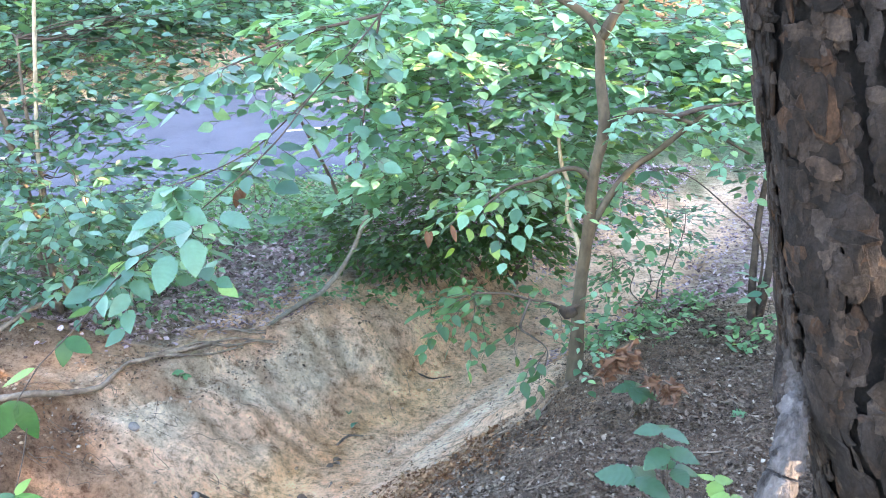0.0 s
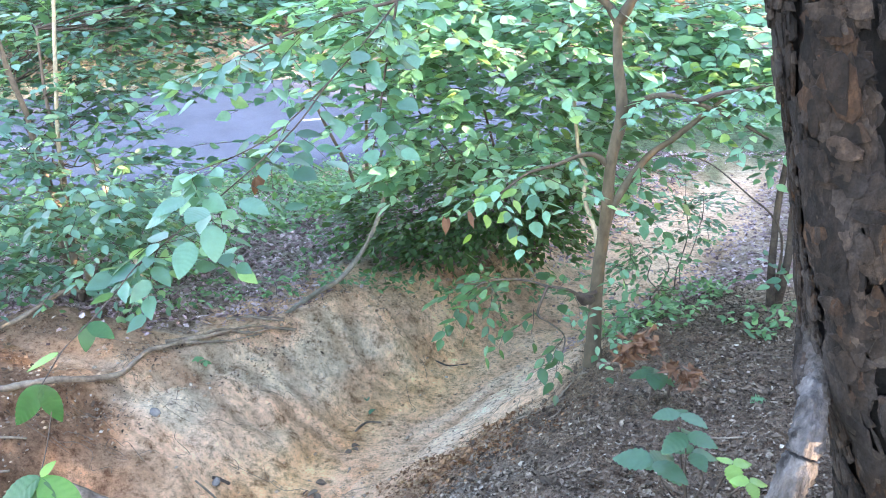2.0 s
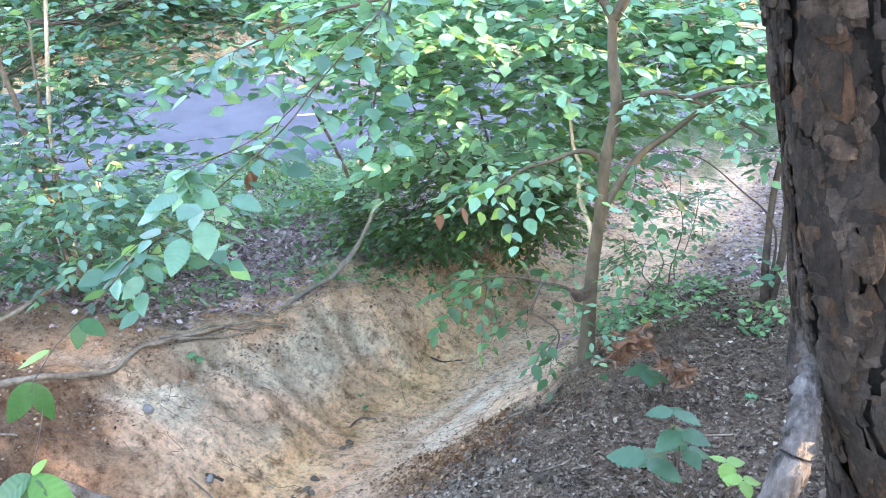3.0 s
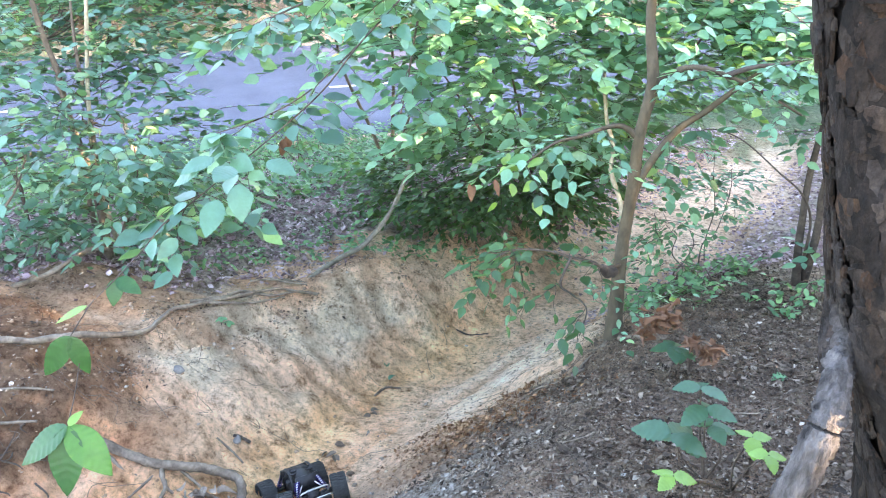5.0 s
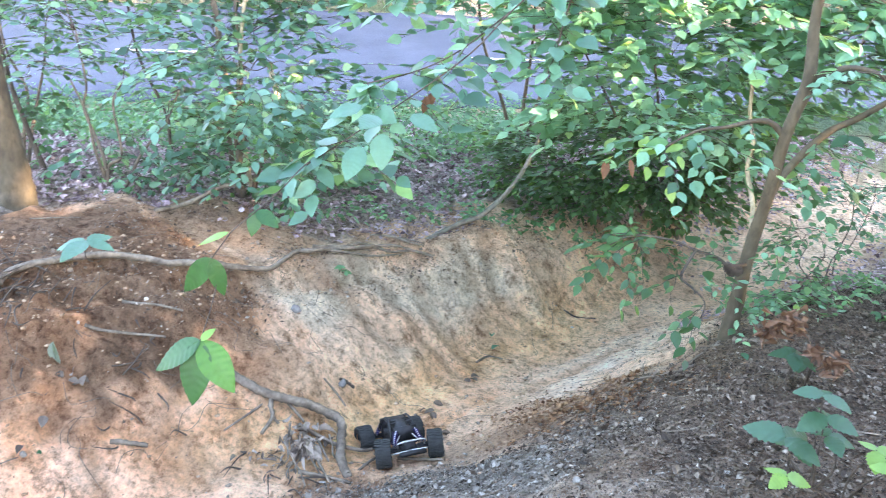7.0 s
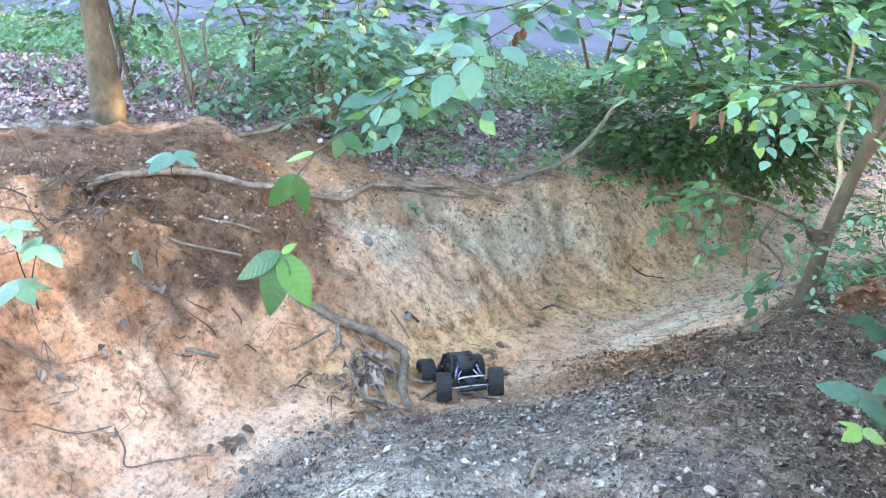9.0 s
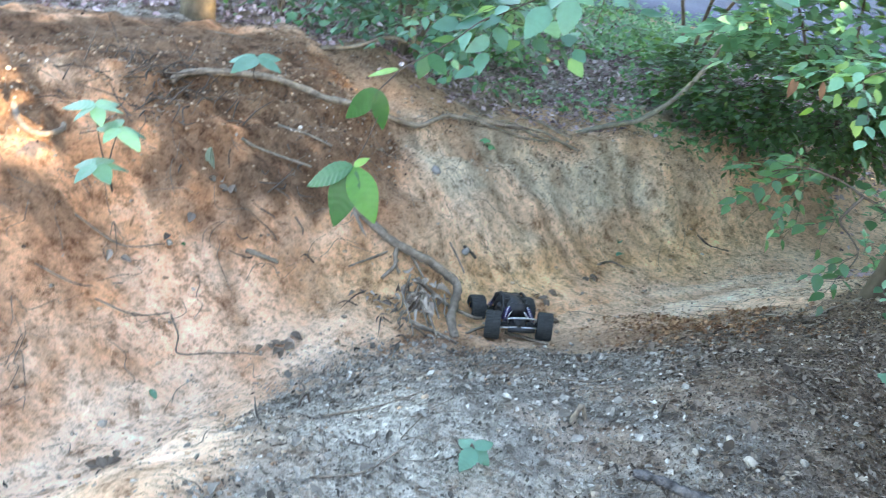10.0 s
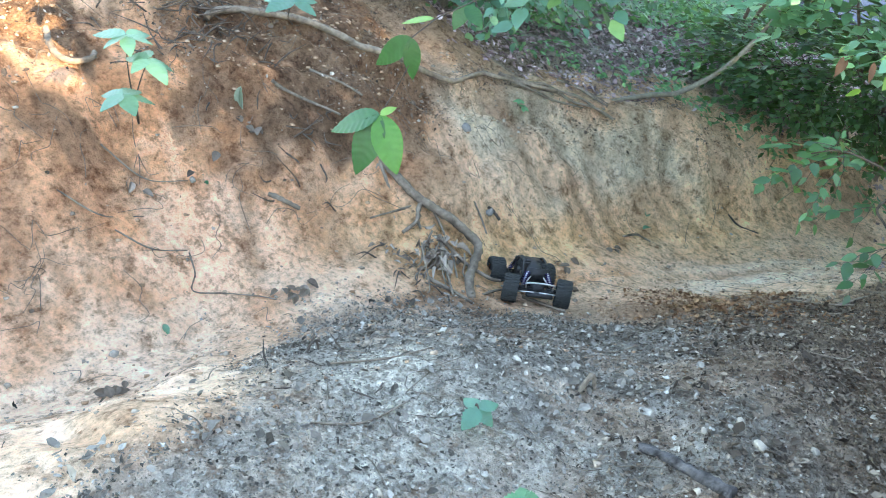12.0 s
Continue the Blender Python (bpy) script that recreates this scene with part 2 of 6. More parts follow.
    warp.operation = "MULTIPLY_ADD"
    wobble = t.nodes.new("ShaderNodeTexNoise")
    wobble.inputs["Scale"].default_value = 22
    place = t.nodes.new("ShaderNodeNewGeometry").outputs["Position"]
    l.new(place, wobble.inputs["Vector"])
    l.new(wobble.outputs["Color"], warp.inputs[0])
    warp.inputs[1].default_value = (0.05, 0.05, 0.05)
    l.new(place, warp.inputs[2])
    l.new(warp.outputs[0], clods.inputs["Vector"])
    # seams between clods darkened in colour, in place of crevice shade
    crack_shade = ramp(t, clods.outputs["Distance"], [(0.0, (0.58, 0.55, 0.53)), (0.12, (0.95, 0.89, 0.88)), (0.4, (1.12, 1.11, 1.1))])
    where = ramp(t, noisy(t, 5, 4, 0.6), [(0.45, (0, 0, 0)), (0.65, (0.28, 0.28, 0.28))])
    col = mixed(t, where, col, mixed(t, 1.0, col, crack_shade, "MULTIPLY"))
    bits = ramp(t, n3, [(0.28, (0.66, 0.64, 0.62)), (0.45, (0.97, 0.97, 0.97)), (0.72, (1.2, 1.19, 1.18))])
    l.new(mixed(t, 1.0, col, bits, "MULTIPLY"), p.inputs["Base Color"])
    p.inputs["Roughness"].default_value = 0.95
    p.inputs["Specular IOR Level"].default_value = 0.15
    h = t.nodes.new("ShaderNodeMath")
    h.operation = "ADD"
    l.new(n3, h.inputs[0])
    l.new(noisy(t, 180, 3), h.inputs[1])
    bumped(t, p, h.outputs[0], 1.0, 0.03)
    return m


M_GROUND = ground_material()


# ---- the lie of the land ----
# The gully: centre x, y, floor z, then on the far side foot width, bank width and bank height,
# and on the near side foot width and width of the slope up to the shoulder.
GULLY = np.array([
    (-2.75, -1.60, -1.10, .10, 1.60, 1.00, .10, 1.10),
    (-2.30, 0.00, -1.06, .10, 1.55, 0.92, .10, 1.05),
    (-1.95, 0.95, -1.02, .10, 1.45, 0.84, .08, 1.00),
    (-1.80, 1.60, -1.03, .10, 1.35, 0.74, .06, 1.05),
    (-1.50, 2.25, -1.00, .10, 1.15, 0.60, .06, 1.15),
    (-1.00, 2.90, -1.10, .10, 1.05, 0.50, .10, 1.35),
    (-0.65, 3.60, -1.24, .12, 0.95, 0.48, .10, 1.40),
    (-0.35, 4.30, -1.34, .12, 0.80, 0.47, .12, 1.35),
    (0.15, 5.00, -1.36, .15, 0.60, 0.38, .15, 1.20),
    (0.90, 5.90, -1.36, .20, 0.55, 0.28, .20, 1.20),
    (2.00, 7.20, -1.30, .40, 0.80, 0.06, .40, 1.20),
    (3.60, 10.0, -1.45, .50, 1.00, 0.02, .50, 1.40),
])
ROAD_AT, ROAD_WAY, ROAD_WIDE, ROAD_Z = np.array((-3.0, 11.2)), np.array((0.934, 0.358)), 7.0, -2.0


def grain(x, y, seed=0):
    """Smooth random values between -1 and 1, about one bump a metre."""
    xi, yi = np.floor(x), np.floor(y)
    fx, fy = x - xi, y - yi
    fx, fy = fx * fx * (3 - 2 * fx), fy * fy * (3 - 2 * fy)

    def value(a, b):
        h = np.sin(a * 127.1 + b * 311.7 + seed * 74.7) * 43758.5453
        return 2 * (h - np.floor(h)) - 1

    top = value(xi, yi) * (1 - fx) + value(xi + 1, yi) * fx
    low = value(xi, yi + 1) * (1 - fx) + value(xi + 1, yi + 1) * fx
    return top * (1 - fy) + low * fy


def rough(x, y, size, octaves=3, seed=0):
    total = 0
    for k in range(octaves):
        f = 2.0 ** k / size
        total = total + grain(x * f + 17.3 * k, y * f - 9.1 * k, seed + k) / 2 ** k
    return total


def smooth(t):
    t = np.clip(t, 0, 1)
    return t * t * (3 - 2 * t)


def spline(rows, each=24):
    """Catmull-Rom through the rows."""
    p = np.concatenate([rows[:1] * 2 - rows[1:2], rows, rows[-1:] * 2 - rows[-2:-1]])
    u = np.linspace(0, 1, each, endpoint=False)[:, None]
    runs = []
    for a, b, c, d in zip(p, p[1:], p[2:], p[3:]):
        runs.append(0.5 * (2 * b + (c - a) * u + (2 * a - 5 * b + 4 * c - d) * u ** 2 + (3 * b - a - 3 * c + d) * u ** 3))
    return np.concatenate(runs + [rows[-1:]])


LINE = spline(GULLY)
TANGENT = np.gradient(LINE[:, :2], axis=0)
TANGENT /= np.linalg.norm(TANGENT, axis=1, keepdims=True)


def gully(x, y):
    """Signed distance from the gully's centre (far side positive), and the row of the gully there."""
    x, y = np.ravel(x).astype(float), np.ravel(y).astype(float)
    off, row = np.empty(len(x)), np.empty((len(x), LINE.shape[1]))
    for i in range(0, len(x), 20000):
        px, py = x[i:i + 20000, None], y[i:i + 20000, None]
        d2 = (px - LINE[:, 0]) ** 2 + (py - LINE[:, 1]) ** 2
        k = d2.argmin(1)
        w = np.exp(-(d2 - d2[np.arange(len(k)), k][:, None]) / 0.02)
        w /= w.sum(1, keepdims=True)
        row[i:i + 20000] = w @ LINE
        t = TANGENT[k]
        side = t[:, 0] * (py[:, 0] - LINE[k, 1]) - t[:, 1] * (px[:, 0] - LINE[k, 0])
        off[i:i + 20000] = np.sign(side) * np.sqrt(d2[np.arange(len(k)), k])
    return off, row


def road_off(x, y):
    """Metres on this side of the road's near edge."""
    return (x - ROAD_AT[0]) * ROAD_WAY[1] - (y - ROAD_AT[1]) * ROAD_WAY[0]


# line of the hollow, a hand's width below the long root
HOLLOW = spline(np.array([(-2.66, 2.72), (-2.60, 2.84), (-2.52, 2.98), (-2.38, 3.10), (-2.22, 3.16), (-2.05, 3.22), (-1.90, 3.34), (-1.77, 3.47), (-1.68, 3.62), (-1.62, 3.80), (-1.54, 3.92), (-1.42, 4.02)]), 6)


def land(x, y, fine=True):
    """Height of the ground."""
    shape = np.shape(x)
    x, y = np.ravel(x).astype(float), np.ravel(y).astype(float)
    d, g = gully(x, y)
    floor, wl, bl, hl, wr, br = g[:, 2], g[:, 3], g[:, 4], g[:, 5], g[:, 6], g[:, 7]
    edge = 0.10 * rough(x, y, 0.55, 2, 5) + 0.05 * rough(x, y, 0.16, 2, 8)
    # near shoulder
    near = 0.02 - 0.2 * np.clip(y - 0.7, 0, 7) - 0.02 * np.clip(y - 3, 0, 5) + 0.06 * np.clip(x, -2, 2)
    near = np.maximum(near, -1.5) + 0.10 * np.exp(-((x - 1.0) ** 2 + (y - 1.5) ** 2) / 0.25)
    near = near - 0.14 * smooth((0.35 - x) / 0.6) * np.exp(-((y - 1.25) / 0.95) ** 2)
    # far plateau, falling to the road, the road, and the hill beyond it
    r = road_off(x, y)
    far = ROAD_Z + 0.03 + 1.15 * smooth(r / 6.5)
    far = np.where(r < -ROAD_WIDE - 1.0, ROAD_Z + 0.03 + 0.30 * np.clip(-r - ROAD_WIDE - 1.0, 0, 60), far)
    t = np.clip((d - wl - edge * 0.5) / bl, 0, 1)
    bank = floor + hl * (0.55 * smooth(t) + 0.45 * t ** 1.15)
    bank = bank - 0.05 * np.exp(-((t - 0.84) / 0.07) ** 2) * np.clip(hl * 2.5 - 0.4, 0, 1) * (0.6 + 0.6 * rough(x, y, 0.4, 2, 15))
    bank = bank + (far - bank) * smooth((d - wl - bl) / 3.0)
    t2 = np.clip((-d - wr + edge * 0.6) / br, 0, 1)
    side = floor + (near - floor) * (0.6 * smooth(t2) + 0.4 * t2)
    z = np.where(d > 0, bank, side)
    # the mound on the lip, and the hollow washed out under the long root
    z = z + 0.15 * np.exp(-((x + 2.42) / 0.50) ** 2 - ((y - 4.28) / 0.34) ** 2)
    near_root = np.full(len(x), 9.0)
    close_by = (x > -3.2) & (x < -0.8) & (y > 2.4) & (y < 4.9)
    if close_by.any():
        q = np.sqrt(((x[close_by, None] - HOLLOW[:, 0]) ** 2 + (y[close_by, None] - HOLLOW[:, 1]) ** 2).min(1))
        near_root[close_by] = q
    z = z - 0.085 * np.exp(-(near_root / 0.075) ** 2) * (0.8 + 0.5 * rough(x, y, 0.22, 2, 63))
    # at the far end and past the road only the wide forms remain
    w = smooth((r - 0.3) / 1.5)
    z = far + (z - far) * w
    if fine:
        close = np.exp(-((x + 0.5) ** 2 + (y - 3) ** 2) / 40)
        slope = (d > 0) * np.clip(4 * t * (1 - t), 0, 1)
        z = z + (0.025 * rough(x, y, 0.7, 3, 1) + 0.012 * rough(x, y, 0.14, 2, 2)) * w * (0.3 + 0.7 * close)
        # rills down the bank, and small ledges
        along = (g[:, 0] + g[:, 1]) * 1.0
        z = z + slope * w * (0.014 * grain(along * 5 + 0.6 * d, d * 1.2, 11) + 0.007 * grain(along * 13, d * 2.5, 12))
        z = z + (d > 0) * smooth(t * 4) * w * close * (0.014 * rough(x, y, 0.09, 2, 23) + 0.02 * np.abs(rough(x, y, 0.22, 2, 24)))
        side_ = smooth((-d - 0.08) / 0.15) * smooth((1.0 + d) / 0.3) * smooth((g[:, 1] - 2.8) / 0.5) * smooth((5.4 - g[:, 1]) / 0.8)
        z = z + side_ * w * (0.022 * grain((d + 0.12 * g[:, 1]) * 9, g[:, 1] * 1.5, 44) + 0.008 * grain(d * 26, g[:, 1] * 3, 45))
        # clods and crumbs of the clay
        z = z + w * close * (0.5 + 0.5 * smooth(t * 2) * (d > 0)) * (0.006 * rough(x, y, 0.055, 2, 27) + 0.004 * np.abs(rough(x, y, 0.035, 1, 28)))
        # slumped lumps and small scarps on the clay face towards the near end
        face = (d > 0.1) * smooth((3.4 - g[:, 1]) / 0.8) * smooth((d - 0.15) / 0.4) * w * close
        z = z + face * (0.030 * rough(x, y, 0.33, 3, 61) + 0.020 * np.abs(rough(x, y, 0.12, 2, 62)) - 0.010)
        floorness = np.exp(-(d / 0.35) ** 2)
        z = z - 0.02 * floorness * w * (1 + grain(x * 3, y * 3, 21))
    return z.reshape(shape)


# ---- building helpers ----
class Soup:
    """Vertices and faces gathered into one mesh."""

    def __init__(self):
        self.v, self.f, self.n = [], [], 0

    def add(self, verts, faces):
        verts = np.asarray(verts, float)
        self.v.append(verts)
        self.f.extend([tuple(int(i) + self.n for i in f) for f in faces])
        self.n += len(verts)
        return self

    def many(self, verts, faces):
        """verts: pieces x corners x 3; faces: index rows into one piece."""
        verts = np.asarray(verts, float)
        k, c = verts.shape[:2]
        for f in faces:
            self.f.extend(map(tuple, (np.arange(k)[:, None] * c + np.array(f) + self.n).tolist()))
        self.v.append(verts.reshape(-1, 3))
        self.n += k * c
        return self

    def mesh(self, name, material, soft=True):
        me = bpy.data.meshes.new(name)
        me.from_pydata(np.concatenate(self.v).tolist(), [], self.f)
        me.materials.append(material)
        if soft:
            me.polygons.foreach_set("use_smooth", [True] * len(me.polygons))
        me.update()
        return me


def part(name, shape, material, parent, label="", soft=True):
    """One mesh object under a thing or a part."""
    if isinstance(shape, Soup):
        me = shape.mesh(name, material, soft)
    else:
        me = bpy.data.meshes.new(name)
        shape.to_mesh(me)
        shape.free()
        me.materials.append(material)
        if soft:
            me.polygons.foreach_set("use_smooth", [True] * len(me.polygons))
    ob = new(name, me)
    ob.parent = parent
    return tagged(ob, label)


def thing(name, label, category, at=(0, 0, 0), group="", kind=""):
    ob = new(name)
    ob.empty_display_size = 0.1
    ob.location = at
    return tagged(ob, label, category, group, kind)


def single(name, soup, material, label, category, group="", kind="", soft=True, parent=None):
    ob = new(name, soup.mesh(name, material, soft))
    ob.parent = parent
    return tagged(ob, label, category, group, kind)


def tube(points, radii, sides=8, each=5, lump=0.0, seed=0):
    """A round limb along a smooth line; radii at the given points."""
    rows = np.column_stack([np.asarray(points, float), np.broadcast_to(radii, len(points))])
    line = spline(rows, each) if len(rows) > 2 else rows[0] + np.linspace(0, 1, each + 1)[:, None] * (rows[1] - rows[0])
    c, r = line[:, :3], line[:, 3]
    along = np.gradient(c, axis=0)
    along /= np.linalg.norm(along, axis=1, keepdims=True) + 1e-9
    ref = np.where(np.abs(along[:, 2:3]) > 0.9, (1.0, 0, 0), (0, 0, 1.0))
    a = np.cross(along, ref)
    a /= np.linalg.norm(a, axis=1, keepdims=True) + 1e-9
    b = np.cross(along, a)
    ang = np.arange(sides) * 2 * np.pi / sides
    wob = 1 + lump * np.array([[grain(np.array(k * 0.7), np.array(j * 1.3), seed) for j in range(sides)] for k in range(len(c))]) if lump else 1.0
    ring = (np.cos(ang)[None, :, None] * a[:, None] + np.sin(ang)[None, :, None] * b[:, None]) * (r[:, None] * wob)[..., None]
    v = (c[:, None] + ring).reshape(-1, 3)
    n = len(c)
    f = [(i * sides + j, i * sides + (j + 1) % sides, (i + 1) * sides + (j + 1) % sides, (i + 1) * sides + j) for i in range(n - 1) for j in range(sides)]
    f += [tuple(range(sides))[::-1], tuple((n - 1) * sides + j for j in range(sides))]
    return v, f


# one leaf: along, across, up (in lengths and half widths)
LEAF = np.array([(0, 0, 0), (0.17, 0.74, 0.02), (0.22, 0, -0.035), (0.17, -0.74, 0.02), (0.45, 1.0, 0.0), (0.52, 0, -0.055),
                 (0.45, -1.0, 0.0), (0.76, 0.62, -0.05), (0.76, -0.62, -0.05), (1.06, 0, -0.14)])
LEAF_FACES = [(0, 2, 1), (0, 3, 2), (1, 2, 5, 4), (2, 3, 6, 5), (4, 5, 7), (5, 6, 8), (7, 5, 9), (5, 8, 9)]
LEAF_SMALL = np.array([(0, 0, 0), (0.45, 1, 0.03), (0.5, 0, -0.05), (0.45, -1, 0.03), (1, 0, -0.1)])
SMALL_FACES = [(0, 2, 1), (0, 3, 2), (1, 2, 4), (2, 3, 4)]


def unit(v):
    return v / (np.linalg.norm(v, axis=-1, keepdims=True) + 1e-9)


def leaf_set(at, way, up, length, wide, shape=LEAF):
    """Leaves at the places, pointing along way, their upper side along up."""
    at, way, up = np.asarray(at, float), unit(np.asarray(way, float)), np.asarray(up, float)
    side = unit(np.cross(up, way))
    up = np.cross(way, side)
    length = np.broadcast_to(length, len(at))[:, None, None]
    wide = np.broadcast_to(wide, len(at))[:, None, None]
    s = shape[None]
    return at[:, None] + s[..., 0:1] * length * way[:, None] + s[..., 1:2] * length * wide * side[:, None] + s[..., 2:3] * length * up[:, None]


def spray(rng, start, way, reach, leaf, count, leaves, twigs, droop=0.25, tilt=0.28, wide=0.30, thick=0.0025):
    """A flat twig with leaves set by turns on both sides."""
    way = unit(np.array(way, float))
    k = np.linspace(0, 1, 5)[:, None]
    line = np.asarray(start) + way * reach * k + np.array((0, 0, -droop * reach)) * k ** 2
    line = line + rng.normal(0, 0.012, line.shape) * k
    if twigs is not None:
        twigs.add(*tube(line, np.linspace(thick, thick * 0.4, 5), 3, 2))
    u = np.linspace(0.12, 1.0, count)
    at = np.column_stack([np.interp(u, k[:, 0], line[:, j]) for j in range(3)])
    aside = unit(np.cross((0, 0, 1.0), way))
    turn = np.where(np.arange(count) % 2, 1.0, -1.0)[:, None] * np.clip(1.15 - 0.75 * u, 0.05, 1.1)[:, None]
    lway = way + aside * turn + rng.normal(0, 0.22, (count, 3)) + np.array((0, 0, -0.18))
    up = np.array((0, 0, 1.0)) + rng.normal(0, tilt, (count, 3))
    size = leaf * rng.uniform(0.65, 1.15, count)
    leaves.append((at, lway, up, size, wide * rng.uniform(0.85, 1.2, count)))


def leaves_mesh(sets, shape=LEAF, faces=LEAF_FACES):
    s = Soup()
    at, way, up, size, wide = (np.concatenate([x[k] for x in sets]) for k in range(5))
    return s.many(leaf_set(at, way, up, size, wide, shape), faces)


def crown(rng, blobs, leaf, leaves, twigs, heart=None, reach=(0.25, 0.5), count=(6, 10), droop=0.25, tilt=0.28, wide=0.30, level=0.35):
    """Sprays through soft-edged blobs (x, y, z, rx, ry, rz, sprays)."""
    for x, y, z, rx, ry, rz, n in blobs:
        for _ in range(int(n)):
            q = rng.normal(0, 0.5, 3).clip(-1.05, 1.05)
            p = np.array((x, y, z)) + q * (rx, ry, rz)
            out = np.array((q[0] * rx, q[1] * ry, 0)) + rng.normal(0, 0.35, 3) * (1, 1, level)
            if heart is not None:
                out = out + 0.6 * unit(p - heart) * (1, 1, 0.3)
            spray(rng, p, out, rng.uniform(*reach), leaf, int(rng.integers(*count)), leaves, twigs, droop, tilt, wide)


def on_land(x, y, lift=0.0):
    return (x, y, float(land(np.array([x]), np.array([y]))[0]) + lift)


def lying(points, lift=0.0):
    return [on_land(x, y, lift if np.isscalar(lift) else lift[k]) for k, (x, y) in enumerate(points)]


# ---- ground ----
def stretch(lo, hi, step, far, grow=1.16):
    mid = np.arange(lo, hi + step / 2, step)
    tail, gap, at = [], step, 0.0
    while at < far:
        gap *= grow
        at += gap
        tail.append(at)
    tail = np.array(tail)
    return np.concatenate([lo - tail[::-1], mid, hi + tail])


def build_ground():
    xs, ys = stretch(-4.0, 2.0, 0.0145, 160), stretch(0.5, 6.2, 0.0145, 160)
    X, Y = np.meshgrid(xs, ys)
    Z = land(X, Y)
    nx, ny = len(xs), len(ys)
    verts = np.column_stack([X.ravel(), Y.ravel(), Z.ravel()])
    i = (np.arange(ny - 1)[:, None] * nx + np.arange(nx - 1)).ravel()
    faces = np.column_stack([i, i + 1, i + nx + 1, i + nx])
    me = bpy.data.meshes.new("ground")
    me.from_pydata(verts.tolist(), [], faces.tolist())
    me.polygons.foreach_set("use_smooth", [True] * len(me.polygons))
    x, y = X.ravel(), Y.ravel()
    d, g = gully(x, y)
    s, wl, bl = g[:, 1], g[:, 3], g[:, 4]
    wob = 0.16 * rough(x, y, 0.5, 3, 31) + 0.08 * rough(x, y, 0.12, 2, 33)
    r = road_off(x, y)
    bare = np.interp(s, [0, 1, 1.5, 1.9, 2.5, 3.2, 4.2, 5, 6, 8], [1.75, 1.16, 0.66, 0.40, 0.24, 0.46, 0.85, 0.85, 0.5, 0.4])
    crest = wl + bl
    t = np.clip((d - wl) / bl, 0, 1)
    zones = {}
    litter = smooth((-d - bare + 1.2 * wob + 0.05) / 0.34) * np.clip(0.92 + 0.8 * rough(x, y, 0.2, 2, 39), 0.72, 1)
    litter = np.maximum(litter, smooth((d - np.where(s > 5.4, 0.75, crest + np.interp(s, [2.5, 3.6], [0.85, 0.30])) + 1.4 * wob) / 0.3) * smooth((r - 0.2) / 0.5))
    litter = np.maximum(litter, smooth((-r - ROAD_WIDE - 2.5 + 4 * wob) / 1.5))
    mound = np.exp(-((x + 2.42) / 0.7) ** 2 - ((y - 4.15) / 0.5) ** 2)
    zones["litter"] = litter = litter * (1 - 0.85 * mound)
    zones["ash"] = litter ** 2 * (d < -0.5) * smooth((0.35 - x + 2 * wob) / 0.6) * smooth((2.2 - y + 2 * wob) / 0.7) * smooth((y + 0.2 + 2 * wob) / 0.8) * np.clip(1.5 * np.exp(-((x + 0.40) / 0.60) ** 2 - ((y - 1.15) / 0.42) ** 2) + 0.9 * rough(x, y, 0.35, 3, 57), 0, 0.95)
    zones["orange"] = smooth((3.3 - s + 2 * wob) / 0.9) * (1 - 0.8 * smooth((0.0 - d) / 0.5))
    zones["orange"] = np.maximum(zones["orange"], 0.75 * smooth((0.45 - t + wob) / 0.35) * smooth((4.7 - s) / 0.8) * (d > -0.15))
    zones["ochre"] = np.exp(-((d - 0.16) / 0.27) ** 2) * smooth((s - 2.0) / 0.8) * smooth((5.6 - s) / 1.0) * np.clip(0.8 + 2 * wob, 0, 1)
    zones["grey"] = smooth((t - 0.12 + wob) / 0.3) * smooth((1.05 - t + wob) / 0.3) * smooth((s - 2.7 + wob) / 0.5) * smooth((5.2 - s) / 0.8) * np.clip(0.62 + 0.8 * rough(x, y, 0.3, 3, 41), 0.15, 0.9) * (d > 0)
    streak = np.clip(0.55 + 1.7 * grain((d + 0.12 * s) * 9, s * 1.5, 44) + 0.5 * grain(d * 26, s * 3, 45), 0, 1)
    zones["pale"] = np.exp(-((d + 0.45) / 0.36) ** 2) * smooth((s - 3.5) / 0.6) * smooth((5.8 - s) / 0.8) * streak
    reach = np.where(d > -0.25, np.interp(s, [1.2, 2.0, 2.7], [0.64, 0.50, 0.36]), np.interp(s, [0.8, 1.5, 2.2], [1.8, 1.0, 0.5]))
    zones["sand"] = 0.95 * np.exp(-((d + 0.25) / reach) ** 2) * smooth((2.8 - s) / 0.6) * np.clip(1.0 + 1.3 * rough(x, y, 0.35, 3, 48), 0.2, 1)
    # pale trail sand, lightened further in colour for open-sky light
    zones["pale"] = np.maximum(zones["pale"], 0.3 * np.exp(-(d / 0.55) ** 2) * smooth((s - 5.6) / 1.2) * smooth((r - 0.4) / 0.6))
    brown = smooth((t - np.interp(s, [2.4, 3.4], [0.54, 0.80]) + 2.2 * wob) / 0.3) * smooth((crest + np.interp(s, [2.5, 3.6], [1.1, 0.5]) + wob - d) / 0.3) * (d > 0)
    brown = np.maximum(brown * np.interp(s, [0, 2.5, 3.5, 5], [0.95, 0.9, 0.40, 0.15]), 0.6 * np.clip(0.6 + 2.5 * rough(x, y, 0.3, 2, 36), 0, 1) * np.exp(-((-d - bare - 0.05) / 0.16) ** 2) * (d < 0) * smooth((s - 1.9) / 0.6))
    # brown humus towards the pine, deepened in colour for the shade beneath it
    brown = np.maximum(brown, 0.8 * smooth((x - 0.0 + wob) / 0.5) * (d < 0) * smooth((-d - bare) / 0.3) * smooth((4.8 - y) / 1.0))
